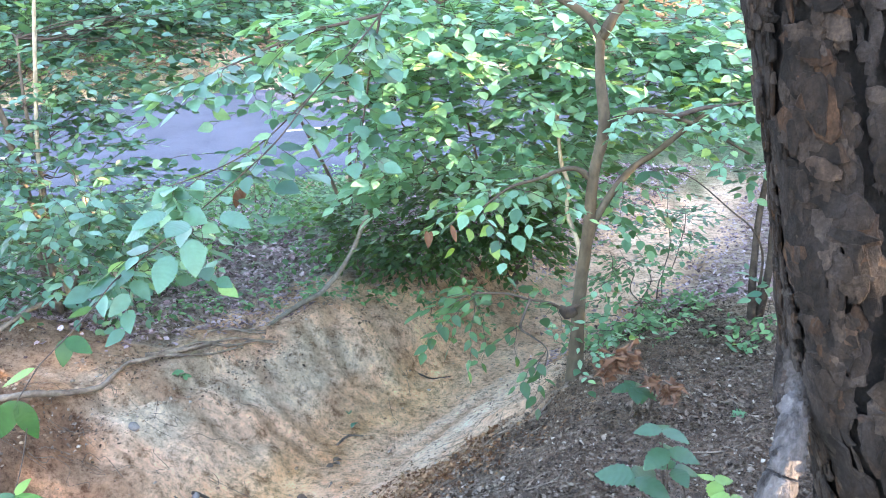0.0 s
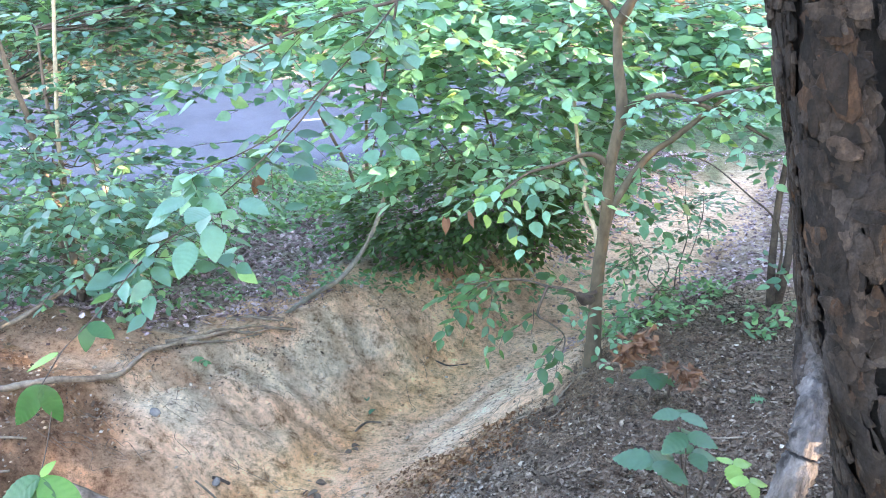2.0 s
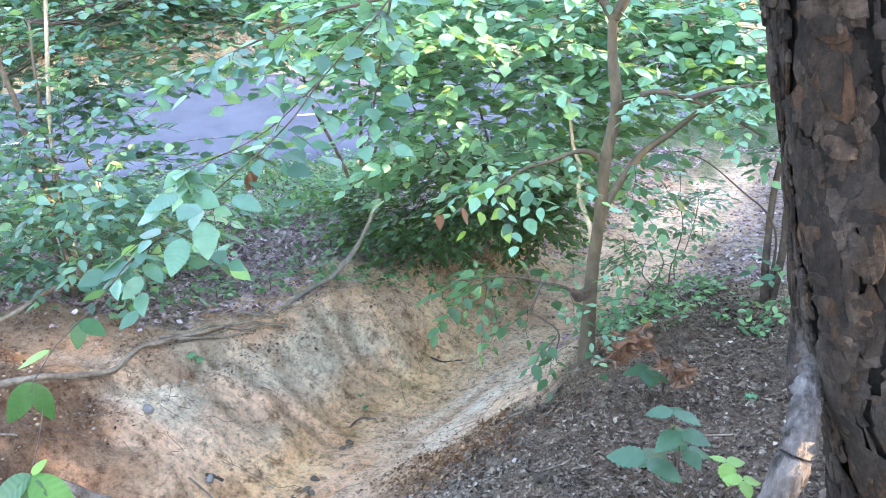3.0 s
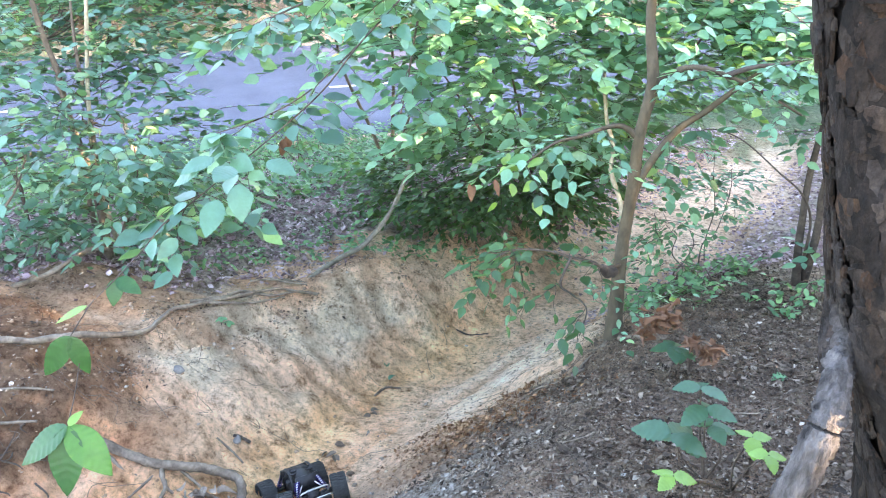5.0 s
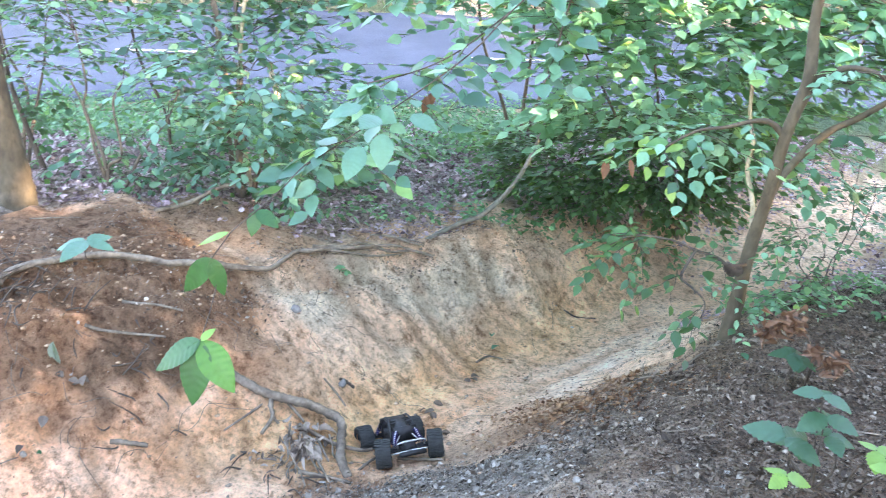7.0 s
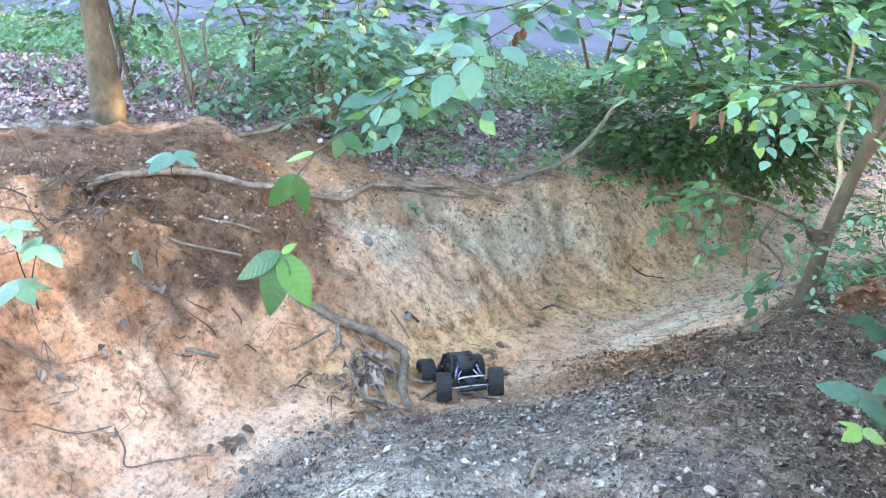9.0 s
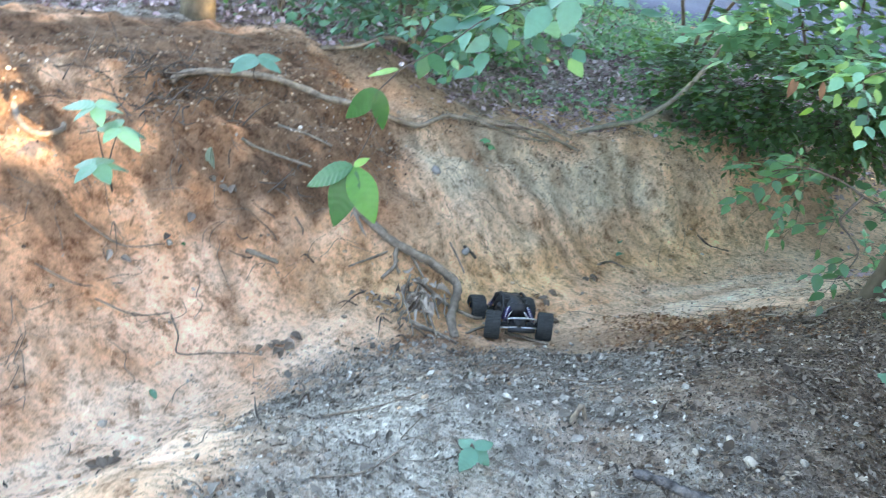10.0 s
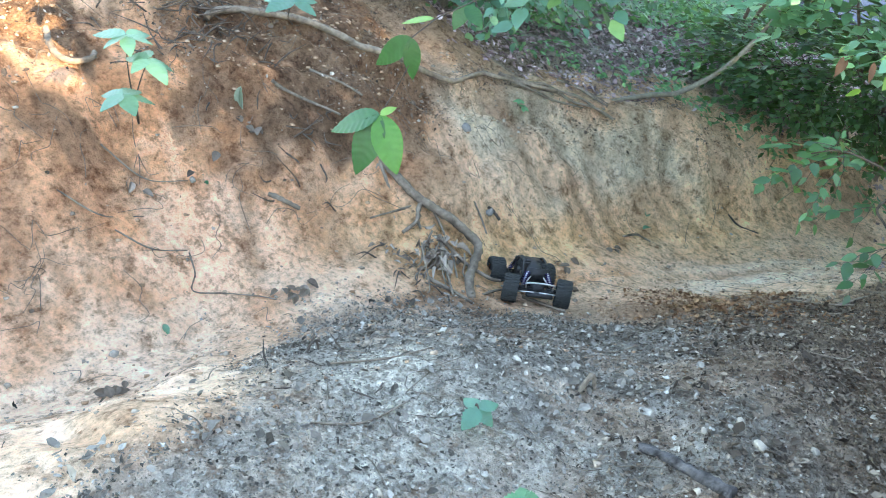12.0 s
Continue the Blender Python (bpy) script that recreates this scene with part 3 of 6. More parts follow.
    # faint brown patch painted on the soil as shade under the bush
    brown = np.maximum(brown, 0.1 * np.exp(-((x - 0.3) / 0.7) ** 2 - ((y - 6.1) / 0.45) ** 2))
    brown = np.maximum(brown, (0.30 + 0.5 * np.clip(rough(x, y, 0.25, 3, 49), -0.4, 0.6)) * smooth((-d - 0.12 + wob) / 0.15) * smooth((s - 2.3) / 0.4) * smooth((4.0 - s - 0.8 * d - 0.5) / 0.6))
    damp = np.clip(2.8 * rough(x, y, 0.26, 4, 47) - 0.3, 0, 0.7) * smooth((d - 0.35) / 0.5) * np.interp(s, [2.6, 3.6], [1, 0.25])
    brown = np.maximum(brown, 0.75 * mound)
    zones["brown"] = np.maximum(brown, damp)
    brown = np.maximum(zones["brown"], 0.25 * smooth((np.abs(d) - 0.3 + wob) / 0.4) * smooth((s - 5.0) / 0.6) * smooth((r - 1) / 1))
    zones["brown"] = np.maximum(brown, 0.95 * smooth((-r - ROAD_WIDE - 1.6 + 4 * wob) / 1.2))
    herb = smooth((2.0 - np.abs(r - 1.9) + 6 * wob) / 1.2)
    zones["green"] = np.maximum(0.8 * herb * (r > 0), 0.9 * smooth((1.6 + r + ROAD_WIDE + 3 * wob) / 0.8) * (r < -ROAD_WIDE) * smooth((-r - ROAD_WIDE) / 0.3))
    along = g[:, 0] + g[:, 1]
    run = 0.5 + 0.55 * grain(along * 7 + 0.8 * rough(x, y, 0.3, 2, 51), d * 1.6, 52) + 0.35 * grain(along * 19 + rough(x, y, 0.2, 2, 53), d * 3, 54)
    zones["streak"] = 0.5 + (np.clip(run, 0, 1) - 0.5) * smooth(d / 0.15) * smooth((crest + 0.2 - d) / 0.3) * smooth((7 - s) / 2)
    for key, value in zones.items():
        a = me.attributes.new(key, "FLOAT", "POINT")
        a.data.foreach_set("value", value.astype(np.float32))
    me.materials.append(M_GROUND)
    return tagged(new("ground", me), "eroded clay gully with sandy floor between leaf-strewn woodland banks", "ground", kind="structure")


ground = build_ground()


def build_road():
    along, across = np.array((*ROAD_WAY, 0)), np.array((-ROAD_WAY[1], ROAD_WAY[0], 0))
    at = np.array((*ROAD_AT, ROAD_Z))
    us, vs = np.linspace(-70, 70, 141), np.linspace(0, ROAD_WIDE, 9)
    top = np.array([[at + along * u + across * (v + 0.10 * float(grain(np.array(u * 0.8), np.array(v), 61)) * (v in (0, ROAD_WIDE))) + np.array((0, 0, 0.05 + 0.06 * (1 - (2 * v / ROAD_WIDE - 1) ** 2))) for v in vs] for u in us])
    s = Soup()
    n, k = len(us), len(vs)
    flat = top.reshape(-1, 3)
    s.add(np.concatenate([flat, flat - (0, 0, 0.15)]), [(i * k + j, (i + 1) * k + j, (i + 1) * k + j + 1, i * k + j + 1) for i in range(n - 1) for j in range(k - 1)]
          + [(i * k + j + o, i * k + j + o + n * k, (i + 1) * k + j + o + n * k, (i + 1) * k + j + o) for i in range(n - 1) for j, o in ((0, 0), (k - 1, 0))])
    road = single("road", s, M_ASPHALT, "worn grey asphalt road through the woods, tinted blue for reflected sky", "road", kind="structure")
    z = 0.05 + 0.06 + 0.004
    for a in range(-8, 9):
        u0 = a * 5.85 + 1.28
        mid, w = 2.72 + 0.03 * u0, 0.065
        q = Soup()
        for i in range(5):
            p = u0 + i * 0.32
            q.add([at + along * p + across * (mid - w) + (0, 0, z), at + along * (p + 0.32) + across * (mid - w) + (0, 0, z),
                   at + along * (p + 0.32) + across * (mid + w) + (0, 0, z), at + along * p + across * (mid + w) + (0, 0, z)], [(0, 1, 2, 3)])
        single("lane_mark", q, M_PAINT, "", "", parent=road)
    return road


build_road()


# ---- pine at the edge of the shoulder ----
def shingles(rng, seat, a0, s0, hw, hh, level, around):
    """Ragged flakes laid on a trunk, each with a rim, a raised face and a lifted lower edge."""
    count = len(a0)
    order = np.arange(10) * 2 * np.pi / 10
    ragged = rng.uniform(0.58, 1.28, (count, 10))
    du, dv = hw[:, None] * np.cos(order) * ragged, hh[:, None] * np.sin(order) * ragged
    dv = np.sign(dv) * np.abs(dv / hh[:, None]) ** 0.8 * hh[:, None]
    lean, level = rng.uniform(0.0, 0.06, count)[:, None], level[:, None]
    rim = seat(a0[:, None] + du / around, s0[:, None] + dv, level - 0.005 - lean * dv)
    top = seat(a0[:, None] + 0.90 * du / around, s0[:, None] + 0.92 * dv, level - lean * dv + rng.uniform(-0.0012, 0.0012, (count, 10)))
    mid = seat(a0[:, None], s0[:, None], level + 0.0012)
    f = [(j, (j + 1) % 10, 10 + (j + 1) % 10, 10 + j) for j in range(10)] + [(10 + j, 10 + (j + 1) % 10, 20) for j in range(10)]
    return Soup().many(np.concatenate([rim, top, mid], 1), f)


def build_pine():
    tree = thing("pine_tree", "leaning pine with thick plated rust-grey bark and dead limb", "tree", (0.93, 1.34, 0.0))
    rng = np.random.default_rng(17)
    axis = spline(np.array([(1.07, 1.32, -0.35, 0.27), (1.04, 1.34, -0.05, 0.225), (1.0, 1.36, 0.3, 0.19), (0.93, 1.38, 0.6, 0.185), (0.858, 1.40, 0.8, 0.188),
                            (0.735, 1.50, 1.4, 0.178), (0.55, 1.66, 2.3, 0.17), (0.15, 2.0, 4.5, 0.15)]), 40)
    run = np.concatenate([[0], np.cumsum(np.linalg.norm(np.diff(axis[:, :3], axis=0), axis=1))])

    def seat(a, s, off):
        """A point of the trunk: angle round it, run along it, height over its face."""
        x, y, z, r = (np.interp(s, run, axis[:, k]) for k in range(4))
        r = r * (1 + smooth((0.45 - z) / 0.7) * 0.22 * np.sin(a * 5 + 0.6)) + 0.008 * np.sin(a * 3 + s * 2) + off
        return np.stack([x + r * np.cos(a), y + r * np.sin(a), z + 0 * a], -1) - np.array(tree.location)

    k = 96
    A, S = np.meshgrid(np.linspace(0, 2 * np.pi, k, endpoint=False), run)
    n = len(run)
    i = np.arange((n - 1) * k)
    a, b = i // k, i % k
    s = Soup().add(seat(A, S, -0.024).reshape(-1, 3), [])
    s.f = list(map(tuple, np.column_stack([a * k + b, a * k + (b + 1) % k, (a + 1) * k + (b + 1) % k, (a + 1) * k + b]).tolist())) + [tuple((n - 1) * k + j for j in range(k))]
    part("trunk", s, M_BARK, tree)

    # plates: flakes laid like shingles in tall columns, with wandering furrows left open between the columns
    def furrow(a, s):
        """Distance in metres to the nearest furrow."""
        best = np.full(a.shape, 9.0)
        for j in range(9):
            way = 2 * np.pi * j / 9 + 0.20 * np.sin(s * 4.1 + j * 2.3) + 0.11 * np.sin(s * 10.7 + j * 5.1) + 0.05 * np.sin(s * 27 + j)
            best = np.minimum(best, np.abs(np.mod(a - way + np.pi, 2 * np.pi) - np.pi) * 0.185)
        return best

    count = 15000
    a0, s0 = rng.uniform(0, 2 * np.pi, count), rng.uniform(0.05, 3.2, count)
    gap = furrow(a0, s0)
    layer = np.clip(gap / 0.06, 0, 1)
    ok = gap > 0.013 + 0.010 * rng.uniform(0, 1, count)
    a0, s0, gap, layer = a0[ok], s0[ok], gap[ok], layer[ok]
    hw, hh = rng.gamma(3.2, 0.0056, len(a0)).clip(0.006, 0.036), rng.gamma(3.2, 0.0074, len(a0)).clip(0.010, 0.06)
    bark = shingles(rng, seat, a0, s0, np.minimum(hw, np.maximum(gap - 0.004, 0.006)), hh, -0.012 + 0.022 * layer * rng.uniform(0.6, 1.0, len(a0)), 0.185)
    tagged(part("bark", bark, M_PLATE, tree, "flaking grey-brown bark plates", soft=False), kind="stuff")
    o = np.array(tree.location)
    limb = Soup().add(*tube(np.array([(0.709, 1.427, 0.786), (0.681, 1.370, 0.749), (0.664, 1.323, 0.721), (0.647, 1.279, 0.681), (0.628, 1.255, 0.633), (0.612, 1.249, 0.563), (0.599, 1.259, 0.467), (0.579, 1.283, 0.295), (0.624, 1.454, -0.069)]) - o,
                            [0.026, 0.027, 0.028, 0.029, 0.030, 0.031, 0.033, 0.036, 0.040], 28, 10, 0.24, 3))
    part("dead_limb", limb, M_DRIFT, tree, "barkless grey dead limb")
    # bark that still wraps the limb's upper end
    neck = spline(np.array([(0.760, 1.516, 0.817, 0.06), (0.712, 1.426, 0.787, 0.046), (0.683, 1.369, 0.749, 0.038), (0.667, 1.325, 0.717, 0.034)]) - (*o, 0), 12)
    part("branch_collar", Soup().add(*tube(neck[::6, :3], neck[::6, 3] - 0.008, 20, 4, 0.16, 8)), M_COLLAR, tree, "swollen bark collar round the limb")
    neck_run = np.concatenate([[0], np.cumsum(np.linalg.norm(np.diff(neck[:, :3], axis=0), axis=1))])

    def neck_seat(a, s, off):
        x, y, z, r = (np.interp(s, neck_run, neck[:, k]) for k in range(4))
        r = r + off
        return np.stack([x + r * np.cos(a), y + r * np.sin(a), z + 0 * a], -1)

    m = 620
    s0 = rng.uniform(0.0, neck_run[-1], m) ** 1.0
    a0 = rng.uniform(0, 2 * np.pi, m)
    keep = rng.uniform(0, 1, m) < 1.15 - 0.9 * smooth((s0 / neck_run[-1] - 0.6) / 0.4)
    a0, s0 = a0[keep], s0[keep]
    tagged(part("collar_bark", shingles(rng, neck_seat, a0, s0, rng.uniform(0.006, 0.014, len(a0)), rng.uniform(0.008, 0.024, len(a0)), rng.uniform(-0.002, 0.004, len(a0)), 0.042), M_PLATE, tree, soft=False), kind="stuff")
    for k2, pts in enumerate(([(0.98, 1.46, 0.22), (0.98, 1.62, 0.05), (1.05, 1.84, -0.1), (1.12, 2.05, -0.22)], [(1.16, 1.46, 0.15), (1.28, 1.62, 0.0), (1.42, 1.8, -0.15)])):
        part("root", Soup().add(*tube(np.array(pts) - o, np.linspace(0.085, 0.03, len(pts)), 14, 8, 0.25, 20 + k2)), M_PLATE, tree)
    return tree


build_pine()


# ---- the sapling at the gully's edge ----
def build_sapling():
    rng = np.random.default_rng(11)
    o = np.array((0.71, 3.78, -0.72))
    tree = thing("sapling", "slender grey-barked beech sapling with forked top and flat leaf sprays", "tree", o)
    part("trunk", Soup().add(*tube(np.array([(0.72, 3.77, -0.82), (0.70, 3.78, -0.62), (0.695, 3.79, -0.40), (0.70, 3.80, -0.12), (0.715, 3.78, 0.19), (0.715, 3.74, 0.48),
                                             (0.745, 3.73, 0.70), (0.715, 3.77, 0.95), (0.71, 3.79, 1.12)]) - o,
                                   [0.085, 0.050, 0.037, 0.032, 0.029, 0.027, 0.028, 0.022, 0.021], 18, 10, 0.08, 2)), M_SAPLING, tree)
    limbs = [([(0.71, 3.79, 1.10), (0.66, 3.81, 1.18), (0.56, 3.84, 1.25), (0.40, 3.88, 1.33), (0.15, 3.9, 1.5)], 0.022, 0.012),
             ([(0.715, 3.79, 1.10), (0.76, 3.79, 1.19), (0.81, 3.80, 1.28), (0.86, 3.85, 1.5), (0.9, 3.9, 2.1)], 0.026, 0.016),
             ([(0.745, 3.73, 0.70), (0.85, 3.76, 0.76), (0.97, 3.79, 0.77), (1.12, 3.84, 0.72), (1.30, 3.88, 0.64), (1.50, 3.9, 0.53)], 0.019, 0.006),
             ([(1.10, 3.83, 0.73), (1.22, 3.83, 0.77), (1.34, 3.85, 0.78), (1.50, 3.9, 0.80)], 0.014, 0.006),
             ([(0.71, 3.75, 0.44), (0.64, 3.73, 0.50), (0.56, 3.70, 0.51), (0.43, 3.61, 0.49), (0.29, 3.42, 0.51), (0.16, 3.26, 0.47)], 0.016, 0.004),
             ([(0.72, 3.85, -0.02), (0.79, 4.0, 0.15), (0.98, 4.2, 0.34), (1.15, 4.3, 0.43), (1.31, 4.3, 0.57), (1.47, 4.37, 0.67)], 0.024, 0.012),
             ([(0.69, 3.77, -0.23), (0.60, 3.69, -0.21), (0.52, 3.63, -0.15), (0.41, 3.59, -0.11), (0.29, 3.57, -0.07), (0.12, 3.53, -0.06), (0.0, 3.5, -0.13)], 0.010, 0.003),
             ([(0.42, 3.59, -0.11), (0.385, 3.53, -0.17), (0.37, 3.49, -0.22), (0.43, 3.48, -0.26), (0.50, 3.47, -0.33), (0.47, 3.42, -0.45)], 0.008, 0.003)]
    for pts, r0, r1 in limbs:
        part("branch", Soup().add(*tube(np.array(pts) - o, np.linspace(r0, r1, len(pts)), 8, 6, 0.12, 4)), M_SAPLING if r0 > 0.015 else M_TWIG, tree)
    part("knot", Soup().add(*tube(np.array([(0.66, 3.73, -0.25), (0.615, 3.70, -0.235), (0.585, 3.68, -0.20)]) - o, [0.03, 0.028, 0.015], 10, 5, 0.3, 6)), M_DARK_ROOT, tree, "dark knotted scar of a cut branch")
    leaves, twigs, low = [], Soup(), []
    # drooping sprays on the low branch
    for p, w, reach, n in [((0.30, 3.57, -0.07), (-1, -0.1, 0.1), 0.28, 8), ((0.10, 3.53, -0.07), (-1, -0.3, -0.1), 0.22, 8), ((0.20, 3.55, -0.06), (-0.8, 0.5, 0.05), 0.25, 8),
                           ((0.05, 3.5, -0.1), (-0.4, -0.5, -0.6), 0.25, 8), ((0.15, 3.5, -0.08), (-0.1, -0.6, -0.8), 0.3, 8), ((0.37, 3.49, -0.2), (-0.6, -0.4, -0.5), 0.25, 6),
                           ((0.47, 3.45, -0.35), (-0.5, -0.5, -0.4), 0.2, 5), ((0.47, 3.43, -0.42), (-0.2, -0.6, -0.6), 0.18, 4), ((0.41, 3.58, -0.1), (0.1, 0.6, 0.1), 0.2, 6),
                           ((0.55, 3.65, -0.16), (-0.2, -0.5, 0.25), 0.16, 4), ((0.15, 3.52, -0.07), (-0.6, -0.7, -0.2), 0.3, 8)]:
        w = np.array(w) * (1, 1, 0.4)
        spray(rng, np.array(p) - o, w, reach, 0.080, n, low, twigs, 0.22, 0.26, 0.30)
        spray(rng, np.array(p) - o + rng.normal(0, 0.03, 3), w + rng.normal(0, 0.4, 3), reach * 0.8, 0.062, max(3, n // 2), low, twigs, 0.22, 0.26, 0.30)
    tagged(part("low_leaves", leaves_mesh(low), M_LEAF_LOW, tree, "leaves on the low drooping branch, coloured deep green for shade"), kind="stuff")
    crown(rng, [(0.09, 0.02, 0.30, 0.22, 0.22, 0.16, 16), (0.11, 0.07, 0.62, 0.2, 0.2, 0.15, 6)], 0.055, leaves, twigs, reach=(0.12, 0.25), count=(4, 7))
    # sprays along the high branches
    high = []
    for pts, n in ((limbs[0][0], 7), (limbs[2][0], 9), (limbs[3][0], 7), (limbs[4][0], 9), (limbs[5][0], 6), (limbs[1][0], 5)):
        line = spline(np.array(pts), 8)[8:]
        for _ in range(n):
            p = line[rng.integers(len(line))] - o
            spray(rng, p, (rng.normal(), rng.normal(), 0.1 * rng.normal()), rng.uniform(0.2, 0.4), 0.068, int(rng.integers(6, 10)), high, twigs)
    tagged(part("twig_work", twigs, M_TWIG, tree), kind="stuff")
    withered = []
    for p in ((-0.07, 3.08, 0.44), (0.03, 3.09, 0.46), (-0.05, 3.10, 0.43)):
        withered.append((np.array([p]) - o, np.array([(rng.normal(0, 0.2), -0.2, -0.9)]), np.array([(0.3, -1, 0.2)]), np.array([0.075]), np.array([0.17])))
    for w in withered:
        part("withered_leaf", leaves_mesh([w]), M_DEAD, tree, "hanging brown withered leaf")
    # leaves given the lime colour in place of a sun patch on them
    bright = []
    for p, w, n in [((0.16, 3.26, 0.47), (-0.5, -0.5, -0.5), 3), ((0.24, 3.32, 0.49), (-0.2, -0.7, -0.4), 4), ((0.12, 3.3, 0.48), (-1, -0.1, -0.2), 2)]:
        spray(rng, np.array(p) - o, w, 0.16, 0.085, n, bright, None, 0.4, 0.6, 0.36)
    for p, w, n in [((0.20, 3.28, 0.50), (-0.6, -0.3, -0.1), 7), ((0.26, 3.36, 0.51), (0.3, -0.5, -0.2), 6), ((0.33, 3.46, 0.50), (-0.1, -0.8, -0.3), 6), ((0.14, 3.3, 0.49), (-1, 0.3, 0.0), 7)]:
        spray(rng, np.array(p) - o, w, 0.22, 0.085, n, high, None, 0.3, 0.35, 0.32)
    tagged(part("crown", leaves_mesh(leaves + high), M_LEAF, tree, "mid-green oval leaves in flat sprays"), kind="stuff")
    tagged(part("sun_tinted_young_leaves", leaves_mesh(bright), M_LEAF_LIME, tree, "yellow-green young leaves, brightened in colour as if sunlit"), kind="stuff")
    return tree


build_sapling()


# ---- shrubs and understorey ----
def stem_line(rng, a, b, bend=0.035):
    a, b = np.array(a, float), np.array(b, float)
    k = np.linspace(0, 1, 5)[:, None]
    return a + (b - a) * k + rng.normal(0, bend, (5, 3)) * np.sin(np.pi * k)


def shrub(name, label, base, tops, blobs, leaf, material, seed, stem=0.02, bark=None, wide=0.30, reach=(0.25, 0.5), count=(6, 10), droop=0.25, tilt=0.28, feeders=3, category="shrub", shape=LEAF, faces=LEAF_FACES):
    """Stems from base to each of tops, a crown of sprays in the blobs."""
    rng = np.random.default_rng(seed)
    o = np.array(on_land(*base))
    tree = thing(name, label, category, o)
    bark = bark or M_STEM
    ends = []
    for k, top in enumerate(tops):
        foot = np.array((base[0] + rng.normal(0, 0.05) * (k > 0), base[1] + rng.normal(0, 0.05) * (k > 0)))
        line = stem_line(rng, (*foot, on_land(*foot)[2] - 0.05), top)
        ends.append(line)
        part("stem", Soup().add(*tube(line - o, np.linspace(stem, stem * 0.35, 5), 8, 7, 0.1, seed + k)), bark, tree)
    leaves, twigs = [], Soup()
    every = np.concatenate(ends) if ends else np.array([o])
    for x, y, z, rx, ry, rz, n in blobs:
        c = np.array((x, y, z))
        for _ in range(feeders):
            goal = c + rng.normal(0, 0.45, 3) * (rx, ry, rz)
            near = every[np.argmin(np.linalg.norm(every - goal, axis=1) + 0.5 * (every[:, 2] > goal[2] + 0.1))]
            twigs.add(*tube(stem_line(rng, near, goal, 0.05) - o, np.linspace(min(stem * 0.3, 0.005), 0.002, 5), 5, 4))
    local = [(x - o[0], y - o[1], z - o[2], *rest) for x, y, z, *rest in blobs]
    crown(rng, local, leaf, leaves, twigs, np.array((0, 0, 0.5)), reach, count, droop, tilt, wide)
    if twigs.n:
        tagged(part("twig_work", twigs, M_TWIG, tree), kind="stuff")
    tagged(part("crown", leaves_mesh(leaves, shape, faces), material, tree), kind="stuff")
    return tree


shrub("understorey_tree", "broad leafy understorey tree with layered sprays of fresh green leaves", (0.55, 6.35), [(0.1, 5.8, 0.5), (0.7, 5.7, 0.9), (1.5, 5.5, 0.8), (-0.3, 5.6, 0.3)],
      [(0.15, 5.30, 0.50, 0.70, 0.6, 0.36, 144), (1.30, 5.20, 0.80, 0.75, 0.6, 0.36, 168), (-0.10, 4.90, 0.95, 0.65, 0.5, 0.20, 96), (0.78, 5.30, 1.02, 0.7, 0.6, 0.25, 144),
       (0.72, 5.50, 0.05, 0.55, 0.5, 0.30, 84), (1.55, 4.65, 0.80, 0.45, 0.5, 0.28, 90), (0.47, 5.8, 0.65, 0.9, 0.6, 0.4, 120), (-0.22, 5.2, 0.10, 0.25, 0.4, 0.22, 30), (2.3, 6.2, 0.95, 0.9, 0.6, 0.40, 144),
       (1.4, 5.9, 0.35, 0.5, 0.5, 0.3, 54), (-0.45, 4.9, 1.05, 0.4, 0.5, 0.15, 48)],
      0.105, M_LEAF, 21, 0.018, feeders=2, tilt=0.36)
shrub("understorey_tree", "leafy understorey tree spreading over the road verge", (-0.9, 7.6), [(-0.9, 7.2, 0.9), (-1.6, 7.2, 1.1), (-0.3, 7.2, 1.1)],
      [(-0.6, 6.9, 1.35, 0.9, 0.7, 0.22, 90), (-1.9, 6.9, 1.35, 0.9, 0.7, 0.25, 90), (-3.2, 7.0, 1.30, 0.9, 0.7, 0.30, 90), (-0.3, 6.6, 0.95, 0.5, 0.6, 0.2, 40), (0.9, 7.0, 1.35, 0.9, 0.7, 0.25, 80), (2.6, 7.6, 1.5, 1.0, 0.7, 0.3, 80),
       (-0.45, 6.6, 0.80, 0.5, 0.6, 0.28, 75), (-1.25, 6.8, 0.98, 0.6, 0.6, 0.20, 60), (-2.2, 6.9, 1.02, 0.7, 0.6, 0.18, 55), (-0.75, 6.2, 0.42, 0.45, 0.4, 0.14, 34), (-3.3, 6.9, 0.95, 0.8, 0.6, 0.3, 80), (-1.45, 6.3, 0.52, 0.5, 0.4, 0.08, 16)],
      0.11, M_LEAF, 31, 0.02, feeders=1, tilt=0.45)
shrub("bush", "dense green bush rooted behind the bank, leaves coloured dark for shade", (0.35, 6.3), [(0.1, 6.1, -0.5), (0.6, 6.2, -0.4), (-0.2, 6.0, -0.6)],
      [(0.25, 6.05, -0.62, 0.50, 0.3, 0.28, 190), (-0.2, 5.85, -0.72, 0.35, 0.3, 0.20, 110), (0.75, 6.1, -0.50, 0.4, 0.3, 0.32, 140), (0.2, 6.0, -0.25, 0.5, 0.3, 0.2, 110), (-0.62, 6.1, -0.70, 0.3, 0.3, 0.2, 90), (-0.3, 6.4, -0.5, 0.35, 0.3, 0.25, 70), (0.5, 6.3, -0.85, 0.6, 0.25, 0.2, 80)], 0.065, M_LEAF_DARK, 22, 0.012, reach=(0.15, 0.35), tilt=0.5)
